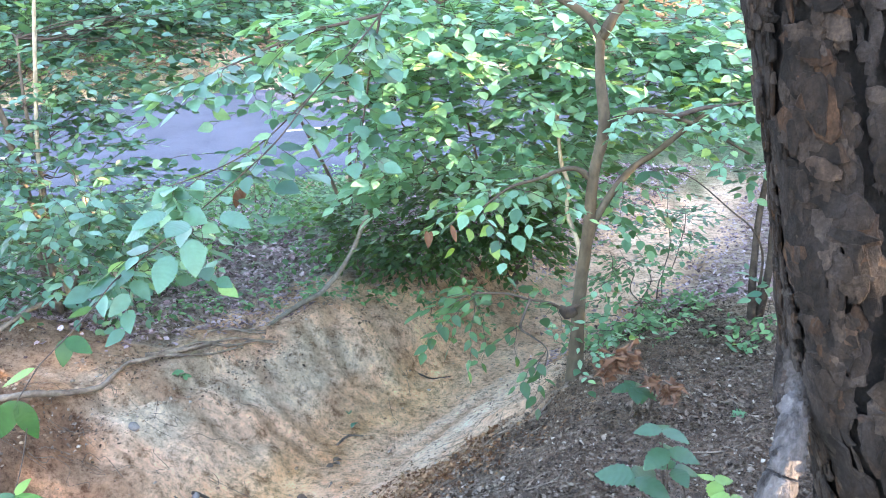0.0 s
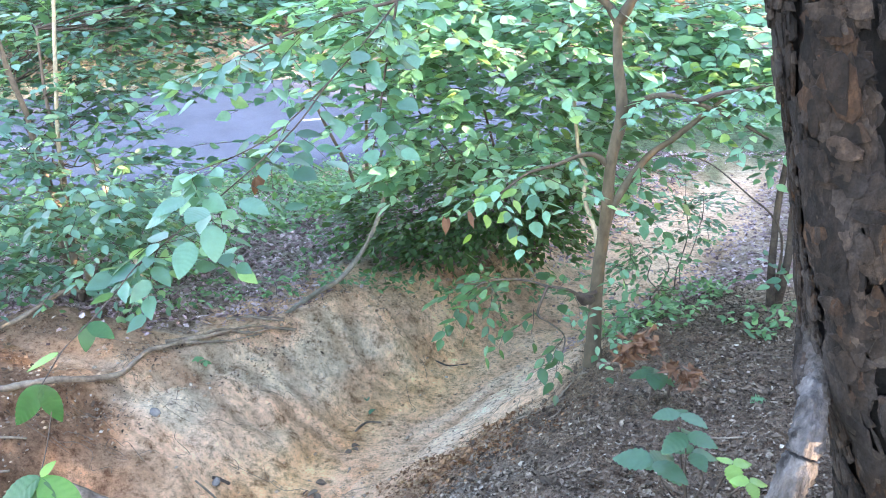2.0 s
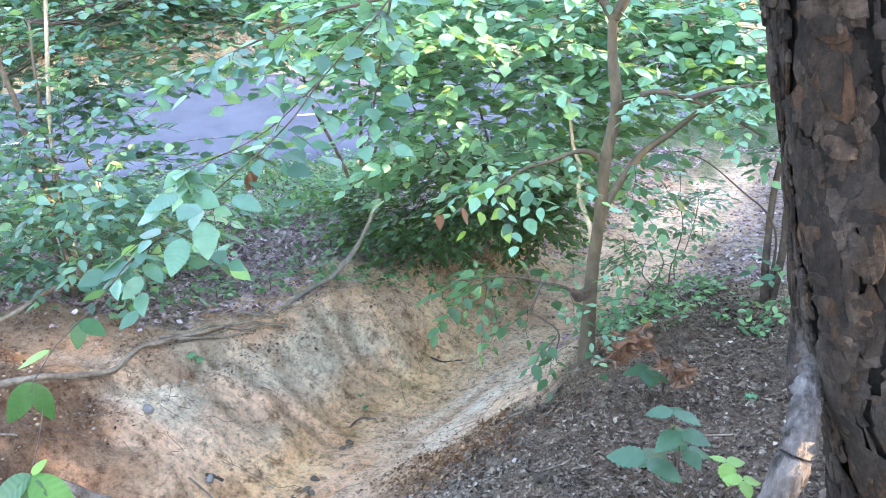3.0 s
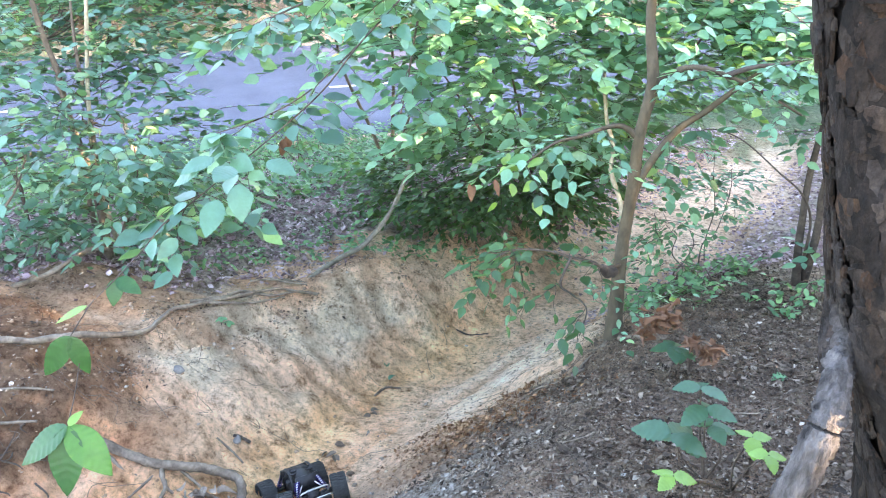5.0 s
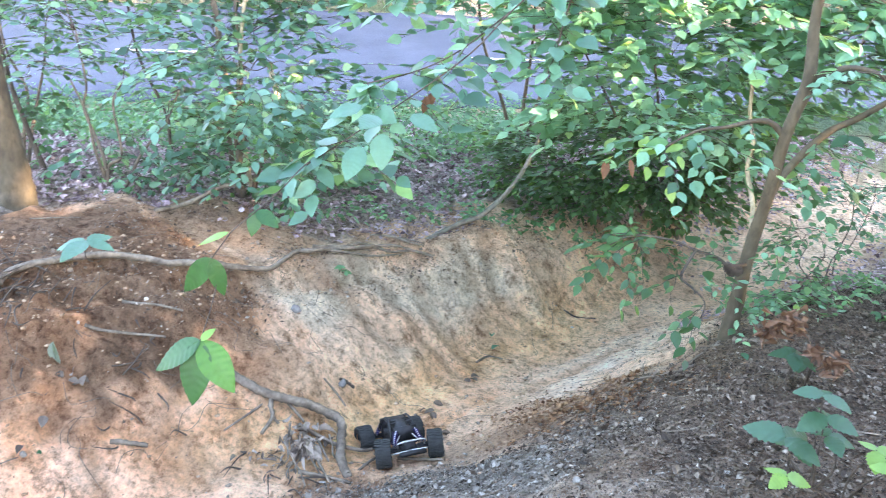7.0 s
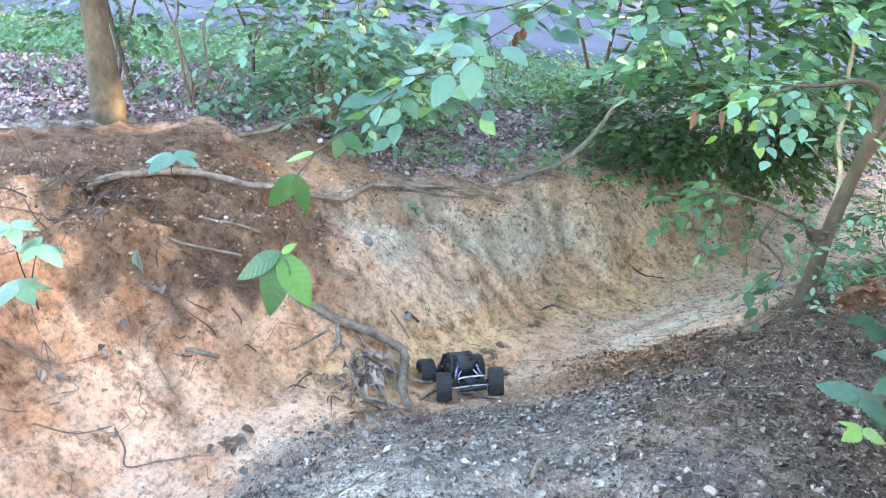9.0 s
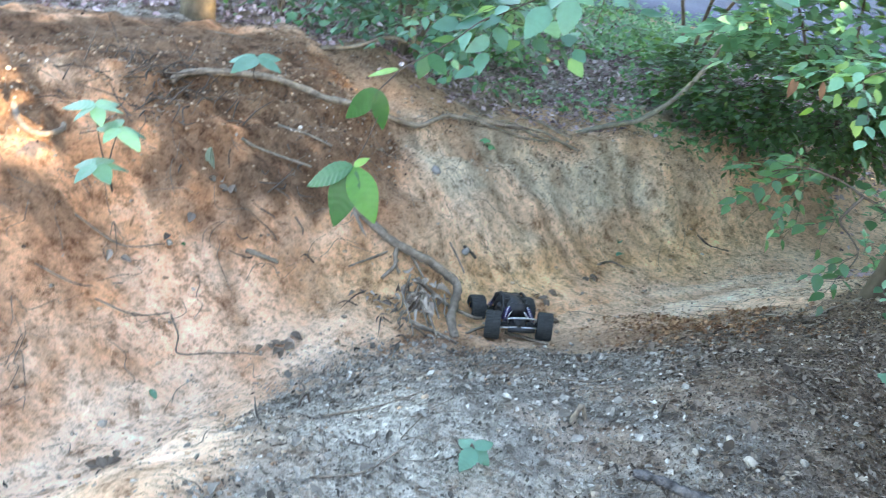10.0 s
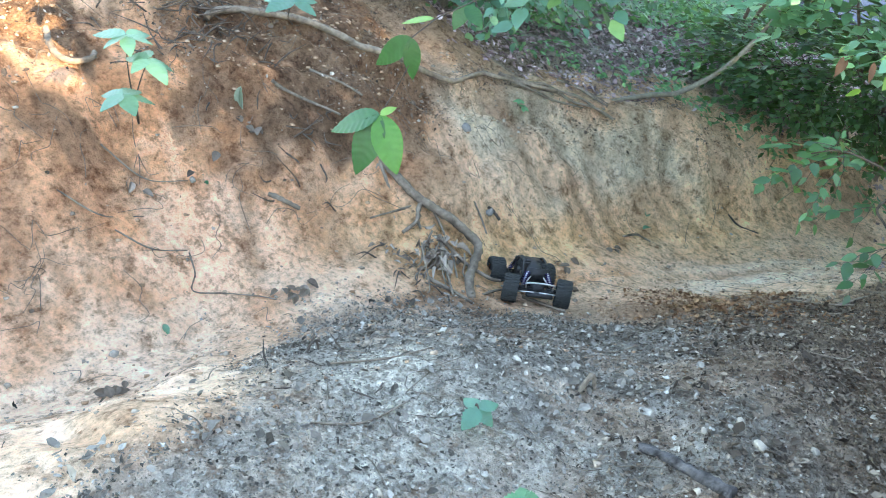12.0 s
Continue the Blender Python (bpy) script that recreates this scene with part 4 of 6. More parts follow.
shrub("shrub", "tall thin-stemmed shrub with small blue-green leaves in shade", (-2.55, 4.95), [(-2.64, 5.14, 0.05), (-2.95, 5.33, 0.55), (-2.3, 5.0, -0.2), (-2.7, 5.3, 0.9)],
      [(-2.50, 5.40, 0.66, 0.6, 0.5, 0.33, 80), (-2.05, 4.60, -0.15, 0.35, 0.4, 0.28, 50), (-3.0, 6.1, 0.78, 0.7, 0.6, 0.35, 90), (-2.2, 6.0, 0.95, 0.7, 0.6, 0.22, 80), (-1.62, 6.2, 0.80, 0.6, 0.5, 0.2, 45),
       (-2.45, 4.85, -0.35, 0.45, 0.35, 0.3, 50), (-2.3, 4.5, 0.25, 0.4, 0.5, 0.25, 40), (-2.75, 5.0, 0.1, 0.4, 0.4, 0.3, 36), (-3.0, 5.6, 0.30, 0.5, 0.4, 0.3, 70), (-3.5, 6.3, 0.55, 0.6, 0.5, 0.4, 50), (-2.75, 6.2, 0.30, 0.4, 0.4, 0.12, 30), (-2.15, 5.1, 0.05, 0.35, 0.4, 0.2, 30), (-3.15, 6.2, 0.95, 0.6, 0.5, 0.22, 85), (-2.65, 6.2, 0.86, 0.6, 0.5, 0.22, 85), (-2.15, 6.2, 0.92, 0.6, 0.5, 0.2, 80), (-1.3, 6.2, 0.98, 0.5, 0.4, 0.14, 40)], 0.085, M_LEAF_SHADE, 23, 0.022, tilt=0.5)
shrub("shrub", "multi-stemmed shade shrub at the top of the bank", (-3.2, 4.35), [(-3.29, 4.2, 0.1), (-3.0, 4.3, 0.1), (-3.5, 4.6, 0.3), (-2.8, 4.6, 0.0)],
      [(-3.3, 4.6, 0.25, 0.6, 0.5, 0.35, 50), (-2.85, 4.7, -0.15, 0.5, 0.4, 0.3, 45), (-3.9, 5.2, 0.5, 0.7, 0.6, 0.4, 75), (-3.1, 4.5, -0.45, 0.4, 0.3, 0.2, 45)], 0.075, M_LEAF_SHADE, 24, 0.014, tilt=0.5)
shrub("shrub", "thin shade shrub among fallen leaves by the slope", (-4.4, 5.0), [(-4.4, 5.0, 0.3), (-4.7, 5.2, 0.5), (-4.1, 5.1, 0.2)],
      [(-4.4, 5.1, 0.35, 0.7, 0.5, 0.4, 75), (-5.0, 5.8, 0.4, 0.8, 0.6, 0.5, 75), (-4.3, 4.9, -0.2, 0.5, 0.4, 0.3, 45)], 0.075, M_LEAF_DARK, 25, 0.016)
shrub("shrub", "small upright shrub beside the sandy trail", (1.82, 6.15), [(1.74, 6.05, -0.35), (1.9, 6.1, -0.5)], [(1.78, 6.1, -0.62, 0.26, 0.22, 0.26, 62)], 0.062, M_LEAF_BLUE, 26, 0.006, reach=(0.12, 0.25), count=(4, 8))
shrub("ground_plant", "low leafy ground plant beside the sapling", (1.35, 4.55), [(1.3, 4.5, -0.62), (1.45, 4.6, -0.6)], [(1.35, 4.5, -0.66, 0.35, 0.2, 0.1, 40), (1.1, 4.3, -0.62, 0.2, 0.15, 0.1, 18)], 0.06, M_HERB, 27, 0.006, reach=(0.1, 0.22), count=(4, 7), category="plant")
shrub("ground_plant", "small seedling cluster near the twin stems", (1.85, 4.1), [(1.85, 4.1, -0.42)], [(1.85, 4.05, -0.46, 0.2, 0.12, 0.06, 12)], 0.055, M_HERB, 28, 0.005, reach=(0.08, 0.16), count=(3, 6), category="plant")
shrub("shrub", "low leafy shrub between the sapling and the trail", (1.45, 5.6), [(1.4, 5.5, -0.82), (1.5, 5.55, -0.78)], [(1.40, 5.5, -0.78, 0.28, 0.2, 0.12, 26)], 0.06, M_HERB, 33, 0.008, reach=(0.12, 0.25), count=(4, 8))
shrub("shrub", "leafy shade shrub on the flat behind the bank", (-1.9, 7.9), [(-1.9, 7.8, -0.7), (-1.6, 7.9, -0.8), (-2.2, 8.0, -0.8)], [(-1.9, 7.9, -0.95, 0.6, 0.4, 0.22, 60), (-1.1, 7.9, -1.0, 0.5, 0.4, 0.18, 45), (-2.8, 8.2, -1.15, 0.6, 0.4, 0.2, 50)], 0.07, M_HERB, 34, 0.010, reach=(0.15, 0.3), count=(5, 8))
twins = thing("twin_stems", "pair of thin dark saplings at the trail's edge", "sapling", on_land(1.88, 4.43))
two = np.array(twins.location)
for pts in ([on_land(1.86, 4.42, -0.03), (1.80, 4.35, -0.35), (1.78, 4.33, -0.15), (1.77, 4.32, 0.12), (1.80, 4.30, 0.6)], [on_land(1.90, 4.44, -0.03), (1.875, 4.33, -0.35), (1.86, 4.30, -0.15), (1.84, 4.27, 0.05), (1.92, 4.25, 0.6)]):
    part("stem", Soup().add(*tube(np.array(pts) - two, [0.028, 0.022, 0.020, 0.018, 0.015], 12, 8, 0.08, 3)), M_DARK_ROOT, twins)
twin_leaves = []
rng = np.random.default_rng(29)
crown(rng, [(-0.10, -0.12, 0.95, 0.18, 0.15, 0.08, 9), (-0.02, -0.15, 0.30, 0.15, 0.1, 0.08, 5)], 0.08, twin_leaves, None, reach=(0.12, 0.22), count=(4, 6))
tagged(part("crown", leaves_mesh(twin_leaves), M_LEAF_BLUE, twins), kind="stuff")


def standing_stem(name, label, pts, r0, r1, material, seed=1, category="sapling"):
    o = np.array(pts[0], float)
    t = thing(name, label, category, o)
    part("trunk", Soup().add(*tube(np.array(pts) - o, np.linspace(r0, r1, len(pts)), 12, 10, 0.1, seed)), material, t)
    return t


standing_stem("sapling", "thin crooked sapling stem behind the beech, coloured pale for sunlight", [on_land(0.93, 4.72, -0.03), (0.88, 4.76, -0.55), (0.845, 4.78, -0.3), (0.775, 4.84, -0.1), (0.785, 4.92, 0.05), (0.735, 4.95, 0.2), (0.70, 5.0, 0.5)], 0.017, 0.011, M_SUN_PALED, 5)
standing_stem("tree", "straight young tree on top of the bank with flared foot", [on_land(-3.40, 3.72, -0.05), (-3.41, 3.74, -0.48), (-3.425, 3.75, -0.27), (-3.445, 3.76, -0.07), (-3.50, 3.8, 0.6), (-3.65, 3.9, 3.0)], 0.115, 0.055, M_SAPLING, 6, "tree")
standing_stem("sapling", "thin dark sapling stem behind the bank", [on_land(-3.97, 4.7, -0.03), (-4.0, 4.7, -0.7), (-4.09, 4.7, -0.38), (-4.17, 4.72, -0.06), (-4.3, 4.8, 0.7)], 0.022, 0.014, M_TWIG, 7)
standing_stem("sapling", "slender crooked stem among the shade shrubs", [on_land(-3.50, 5.6, -0.03), (-3.50, 5.6, -0.73), (-3.52, 5.6, -0.52), (-3.715, 5.6, -0.07), (-3.8, 5.65, 0.5)], 0.016, 0.009, M_TWIG, 17)
standing_stem("sapling", "grey-brown leaning stem rising from the bank top", [on_land(-2.58, 4.98, -0.03), (-2.594, 5.0, -0.70), (-2.612, 5.0, -0.41), (-2.636, 5.0, -0.18), (-2.66, 5.0, -0.06), (-2.704, 5.0, 0.16), (-2.718, 5.0, 0.41), (-2.773, 5.0, 0.67), (-2.80, 5.0, 0.90), (-2.86, 5.02, 1.4)], 0.026, 0.014, M_STEM, 8)
standing_stem("sapling", "slender upright stem beside the leaning one, coloured pale for sunlight", [on_land(-2.55, 5.08, -0.03), (-2.60, 5.1, -0.60), (-2.627, 5.1, -0.215), (-2.622, 5.1, -0.03), (-2.594, 5.1, 0.27), (-2.521, 5.1, 0.74), (-2.462, 5.1, 1.09), (-2.40, 5.12, 1.5)], 0.018, 0.010, M_SUN_PALED, 18)
standing_stem("sapling", "short leaning tan stem in the shrubs, paled for sunlight", [on_land(-2.10, 4.90, -0.03), (-2.16, 4.95, -0.50), (-2.216, 4.95, -0.31), (-2.27, 4.97, -0.14), (-2.36, 5.03, 0.10)], 0.03, 0.018, M_SUN_PALED, 9)


# the bent snag that leans over the bank
snag = thing("snag", "bent bare grey branch leaning up from the bank's edge", "branch", on_land(-1.10, 4.95))
so = np.array(snag.location)
part("limb", Soup().add(*tube(np.array([on_land(-1.16, 4.80, -0.01), on_land(-1.08, 4.95, 0.02), on_land(-0.98, 5.10, 0.03), (-0.85, 5.22, -0.825), (-0.735, 5.30, -0.71), (-0.65, 5.36, -0.585), (-0.585, 5.40, -0.44), (-0.535, 5.44, -0.28), (-0.50, 5.47, -0.14), (-0.488, 5.5, -0.06)]) - so,
                              [0.012, 0.016, 0.018, 0.018, 0.017, 0.016, 0.015, 0.013, 0.011, 0.008], 10, 7, 0.22, 12)), M_SNAG, snag)


# ---- near hanging branch with large leaves ----
def build_hanging_branch():
    rng = np.random.default_rng(41)
    o = np.array((-0.55, 2.9, 0.95))
    b = thing("hanging_branch", "overhanging branch with large soft green leaves", "branch", o)
    runs = [([(0.1, 3.6, 1.75), (-0.25, 3.35, 1.25), (-0.50, 3.12, 0.98), (-0.66, 2.90, 0.80), (-1.123, 2.842, 0.424), (-1.183, 2.694, 0.395), (-1.217, 2.543, 0.348), (-1.240, 2.378, 0.326), (-1.280, 2.267, 0.291), (-1.282, 2.210, 0.279)], 0.0036, 0.002),
            ([(-0.5, 3.12, 0.98), (-0.70, 3.10, 0.80), (-0.86, 3.0, 0.72), (-1.05, 2.85, 0.68)], 0.0036, 0.002),
            ([(-0.25, 3.35, 1.25), (-0.30, 3.3, 1.0), (-0.33, 3.2, 0.8), (-0.36, 3.14, 0.66)], 0.006, 0.003),
            ([(-0.25, 3.35, 1.25), (-0.6, 3.5, 1.15), (-0.95, 3.6, 1.0), (-1.3, 3.7, 0.85)], 0.008, 0.003)]
    for pts, r0, r1 in runs:
        part("twig", Soup().add(*tube(np.array(pts) - o, np.linspace(r0, r1, len(pts)), 6, 6, 0.1, 3)), M_TWIG, b)
    leaves, twigs = [], Soup()
    for pts, n, size in ((runs[0][0][1:6], 16, 0.10), (runs[1][0], 12, 0.10), (runs[2][0], 6, 0.10), (runs[3][0], 22, 0.09)):
        line = spline(np.array(pts), 8)
        for _ in range(n):
            p = line[rng.integers(len(line))] - o
            spray(rng, p, (rng.normal(), rng.normal() - 0.3, 0.1 * rng.normal() - 0.1), rng.uniform(0.12, 0.28), size, int(rng.integers(4, 7)), leaves, twigs, 0.4, 0.45, 0.33)
    tagged(part("twig_work", twigs, M_TWIG, b), kind="stuff")
    tagged(part("crown", leaves_mesh(leaves), M_LEAF_BLUE, b), kind="stuff")
    return b, o


hanging, hanging_at = build_hanging_branch()


def big_leaf(parent, at, way, up, length, wide, material, origin, ribs=9, fold=0.10, droop=0.12, label="", teeth=0.0):
    """One large leaf with ribs pressed in and a drooping tip."""
    n, k = 4 * ribs + 1, 9
    u = np.linspace(0, 1, n)
    out = np.sin(np.pi * np.clip(u, 0, 1) ** 0.85) ** 0.8 * (1 - 0.25 * u) * 1.08
    if teeth:
        out = out * (1 + teeth * np.sin(u * np.pi * 7) ** 2 - teeth * 0.5)
    w = np.linspace(-1, 1, k)
    U, W = np.meshgrid(u, w, indexing="ij")
    rib = np.sin((U - 0.12 * np.abs(W)) * ribs * 2 * np.pi) * 0.017 * np.abs(W) * (1 - 0.4 * np.abs(W))
    h = fold * np.abs(W) * out[:, None] * wide - droop * U ** 2 + rib - 0.05 * wide * W ** 2
    way, up = unit(np.array(way, float)), np.array(up, float)
    side = unit(np.cross(up, way))
    up = np.cross(way, side)
    v = np.array(at) - origin + length * (U[..., None] * way + (W * out[:, None] * wide)[..., None] * side + h[..., None] * up)
    s = Soup().add(v.reshape(-1, 3), [(i * k + j, (i + 1) * k + j, (i + 1) * k + j + 1, i * k + j + 1) for i in range(n - 1) for j in range(k - 1)])
    return part("leaf", s, material, parent, label)


def towards(a, b):
    return np.array(b, float) - np.array(a, float)


HUB_A, HUB_B, HUB_C = (-1.23, 1.91, 0.07), (-1.27, 2.09, 0.27), (-1.24, 2.378, 0.326)
for p in ((-0.76, 2.96, 0.67), (-0.78, 2.95, 0.65)):
    big_leaf(hanging, p, (0.1 * p[0], -0.1, -0.9), (0.4, -1, 0.1), 0.075, 0.22, M_DEAD, hanging_at, 5, 0.5, 0.3, "hanging brown withered leaf")
part("twig", Soup().add(*tube(np.array([(-1.28, 2.267, 0.291), (-1.282, 2.21, 0.279), HUB_B]) - hanging_at, 0.0022, 5, 4)), M_TWIG, hanging)
for at, way, up, length, wide, mat in [
        (HUB_B, (-0.40, -0.05, -0.50), (0.1, -1, 0.5), 0.19, 0.20, M_LEAF_BIG), (HUB_B, (0.16, -0.02, -0.55), (0.5, -1, 0.4), 0.145, 0.21, M_LEAF_BIG),
        ((-1.283, 2.242, 0.293), (-0.28, -0.05, -0.12), (0, -0.4, 1), 0.125, 0.14, M_LEAF_LIME), (HUB_C, (-0.02, -0.2, -0.35), (0.3, -0.9, 0.5), 0.095, 0.30, M_LEAF_BIG),
        (HUB_C, (0.4, -0.1, -0.16), (0, -0.5, 1), 0.10, 0.30, M_LEAF_BIG)]:
    big_leaf(hanging, at, way, up, length, wide, mat, hanging_at)
for at, way, up, length in [((-0.86, 2.38, 0.62), (-0.1, -0.4, -0.35), (0, -0.6, 0.8), 0.13), ((-0.80, 2.42, 0.66), (0.1, -0.35, -0.45), (0.2, -0.8, 0.6), 0.125),
                            ((-0.90, 2.5, 0.72), (-0.4, -0.3, -0.1), (0, -0.3, 1), 0.12), ((-0.93, 2.45, 0.70), (-0.5, -0.1, -0.25), (-0.2, -0.4, 1), 0.11),
                            ((-0.75, 2.6, 0.68), (0.45, -0.2, -0.1), (0, -0.3, 1), 0.12), ((-0.84, 2.5, 0.69), (-0.1, -0.5, 0.0), (0.2, -0.3, 1), 0.12)]:
    big_leaf(hanging, at, way, up, length, 0.33, M_LEAF_BLUE, hanging_at)

# three large ribbed leaves hanging from the same twig
sprig, po = hanging, hanging_at
part("twig", Soup().add(*tube(np.array([HUB_B, (-1.265, 2.12, 0.21), (-1.245, 2.02, 0.13), HUB_A]) - po, 0.0018, 5, 5)), M_TWIG, hanging)
big_leaf(sprig, HUB_A, (-0.42, -0.18, -0.28), (-0.1, -0.5, 0.9), 0.185, 0.25, M_LEAF_BIG, po)
big_leaf(sprig, HUB_A, (-0.02, -0.28, -0.62), (0.1, -0.9, 0.4), 0.22, 0.25, M_LEAF_BIG, po)
big_leaf(sprig, HUB_A, (0.34, -0.12, -0.36), (0.35, -0.7, 0.7), 0.20, 0.26, M_LEAF_SUN_TINT, po, label="leaf tinted yellow-green to look sunlit")
big_leaf(sprig, HUB_A, (0.10, 0.10, 0.1), (0, -0.5, 0.9), 0.06, 0.26, M_LEAF_LIME, po)


def seedling(label, foot, hubs, material, seed, teeth=0.0, stalk=M_TWIG):
    """A seedling: a stalk, and at each hub a whorl of leaves (x, y, z, leaves, length, wide)."""
    rng = np.random.default_rng(seed)
    t = thing("seedling", label, "plant", on_land(*foot))
    o = np.array(t.location)
    for x, y, z, n, length, wide in hubs:
        hub = np.array((x, y, z))
        mid = (hub + o) / 2 + rng.normal(0, 0.02, 3)
        part("stalk", Soup().add(*tube(np.array([(*foot, o[2] - 0.02), mid, hub]) - o, [0.0045, 0.003, 0.002], 5, 5)), stalk, t)
        a0 = rng.uniform(0, 6.28)
        for k in range(n):
            a = a0 + k * 6.283 / n + rng.normal(0, 0.25)
            big_leaf(t, hub, (math.cos(a), math.sin(a), rng.uniform(-0.35, 0.05)), (rng.normal(0, 0.15), rng.normal(-0.2, 0.15), 1), length * rng.uniform(0.75, 1.1), wide, material, o, 7, 0.1, 0.15, "", teeth)
    return t


seedling("oak seedling with broad lobed green leaves in the leaf litter", (0.72, 2.10), [(0.66, 2.09, 0.17, 3, 0.085, 0.33), (0.68, 2.07, 0.11, 3, 0.11, 0.33), (0.70, 2.06, 0.05, 3, 0.11, 0.33), (0.58, 2.04, 0.03, 3, 0.13, 0.36), (0.62, 2.08, 0.0, 3, 0.10, 0.34)], M_SEEDLING, 51, 0.16)
seedling("oak seedling with pale lime lobed leaves", (0.78, 2.02), [(0.68, 1.69, 0.29, 3, 0.062, 0.36), (0.70, 1.62, 0.29, 3, 0.060, 0.36), (0.47, 1.59, 0.24, 3, 0.065, 0.36)], M_LEAF_LIME, 52, 0.22)
seedling("small seedling with dark oval leaves under dead foliage", (0.80, 2.98), [(0.80, 2.97, -0.22, 5, 0.10, 0.3), (0.86, 3.02, -0.28, 4, 0.08, 0.3)], M_LEAF_DARK, 53)
seedling("hickory seedling with blue-green leaflets on the clay bank", (-2.48, 2.09), [(-2.33, 1.89, -0.12, 6, 0.13, 0.27), (-2.22, 1.89, -0.17, 5, 0.125, 0.28), (-2.26, 1.81, -0.31, 5, 0.12, 0.3)], M_LEAF_BLUE, 54)
seedling("small seedling on the bank's upper edge", (-2.50, 3.13), [(-2.30, 2.84, -0.19, 4, 0.17, 0.24)], M_LEAF_BLUE, 55)
seedling("grey-green wilted seedling in the leaf litter", (-0.43, 1.29), [(-0.44, 1.29, -0.18, 4, 0.075, 0.36), (-0.56, 1.37, -0.30, 2, 0.04, 0.3)], M_LEAF_BLUE, 56, 0.2)
seedling("small seedling with pale green leaves in the litter", (-0.21, 1.12), [(-0.21, 0.95, 0.04, 4, 0.05, 0.36)], M_HERB, 57, 0.3)
seedling("tiny green weed on the clay face", (-1.50, 4.05), [(-1.50, 4.03, -0.77, 5, 0.045, 0.34), (-1.47, 4.04, -0.80, 4, 0.04, 0.34)], M_HERB, 58)
seedling("tiny green weed in the litter", (1.25, 2.95), [(1.25, 2.95, -0.33, 5, 0.05, 0.34)], M_HERB, 59)

# two wilted leaves that stand on the slope under the lip
wilted = thing("wilted_sprig", "wilted grey-green leaves standing on the clay slope", "plant", on_land(-2.29, 2.52))
wo = np.array(wilted.location)
part("stalk", Soup().add(*tube([(0, 0, -0.03), (0.005, -0.005, 0.03), (0.0, -0.01, 0.09)], 0.003, 5, 4)), M_TWIG, wilted)
for way, up, length in (((-0.18, 0.0, -1), (0.3, -1, 0.1), 0.11), ((0.14, 0.0, -1), (0.1, -1, 0.2), 0.12), ((0.05, -0.1, -1), (-0.5, -0.8, 0.2), 0.10)):
    big_leaf(wilted, wo + (0, -0.01, 0.10), way, up, length, 0.16, M_WILTED, wo, 6, 0.9, 0.05)

# withered foliage over the seedlings
dead = thing("withered_sprig", "broken sprig with curled rust-brown dead leaves", "plant", on_land(0.88, 2.98))
do = np.array(dead.location)
rng = np.random.default_rng(61)
for path in ([(0.88, 2.98, -0.4), (0.86, 2.95, -0.2), (0.78, 2.97, -0.06), (0.70, 2.97, -0.1)], [(0.88, 2.98, -0.35), (0.89, 2.93, -0.18), (0.93, 2.88, -0.16)]):
    part("stalk", Soup().add(*tube(np.array(path) - do, 0.004, 5, 5)), M_TWIG, dead)
for c, n, spread in (((0.75, 2.96, -0.07), 46, 0.034), ((0.69, 2.96, -0.13), 22, 0.026), ((0.86, 2.94, -0.16), 8, 0.02), ((0.945, 2.92, -0.20), 40, 0.022)):
    for _ in range(n):
        big_leaf(dead, np.array(c) + rng.normal(0, spread, 3) * (1, 0.6, 0.6), rng.normal(0, 0.5, 3) + (0, 0, -0.8), rng.normal(0, 1, 3), rng.uniform(0.022, 0.048), 0.36, M_DEAD, do, 3, 2.0, 1.2)


# ---- roots ----
def root(name, label, lines, material=M_ROOT):
    o = np.array(on_land(*lines[0][0][0]))
    t = thing(name, label, "root", o)
    for pts, r0, r1, lift in lines:
        p = np.array([on_land(x, y, h) for (x, y), h in zip(pts, np.broadcast_to(lift, len(pts)))])
        part("strand", Soup().add(*tube(p - o, np.linspace(r0, r1, len(p)), 10, 8, 0.3, 5)), material, t)
    return t


root("tree_root", "forked ends of the exposed root on the bank", [
    ([(-1.710, 4.128), (-1.560, 4.247), (-1.486, 4.403), (-1.312, 4.438), (-1.191, 4.580), (-1.061, 4.651)], 0.012, 0.005, 0.034),
    ([(-1.641, 4.156), (-1.501, 4.164), (-1.381, 4.312), (-1.242, 4.479)], 0.01, 0.005, 0.030),
    ([(-1.511, 4.651), (-1.437, 4.676), (-1.301, 4.704), (-1.148, 4.708)], 0.009, 0.004, 0.030),
    ([(-1.725, 4.076), (-1.616, 4.279), (-1.478, 4.338), (-1.390, 4.417)], 0.009, 0.004, 0.02),
    ([(-1.416, 4.416), (-1.296, 4.526), (-1.148, 4.633), (-1.071, 4.640)], 0.01, 0.005, 0.030),
    ([(-1.387, 4.709), (-1.254, 4.654), (-1.146, 4.694)], 0.009, 0.005, 0.030)])


def bare_root(label, lines, material=M_ROOT):
    """A root that stands clear of the soil: strands through points in space."""
    o = np.array(lines[0][0][0], float)
    t = thing("tree_root", label, "root", o)
    for k, (pts, r0, r1) in enumerate(lines):
        part("strand", Soup().add(*tube(np.array(pts) - o, np.linspace(r0, r1, len(pts)), 12, 9, 0.28, 5 + k)), material, t)
    return t


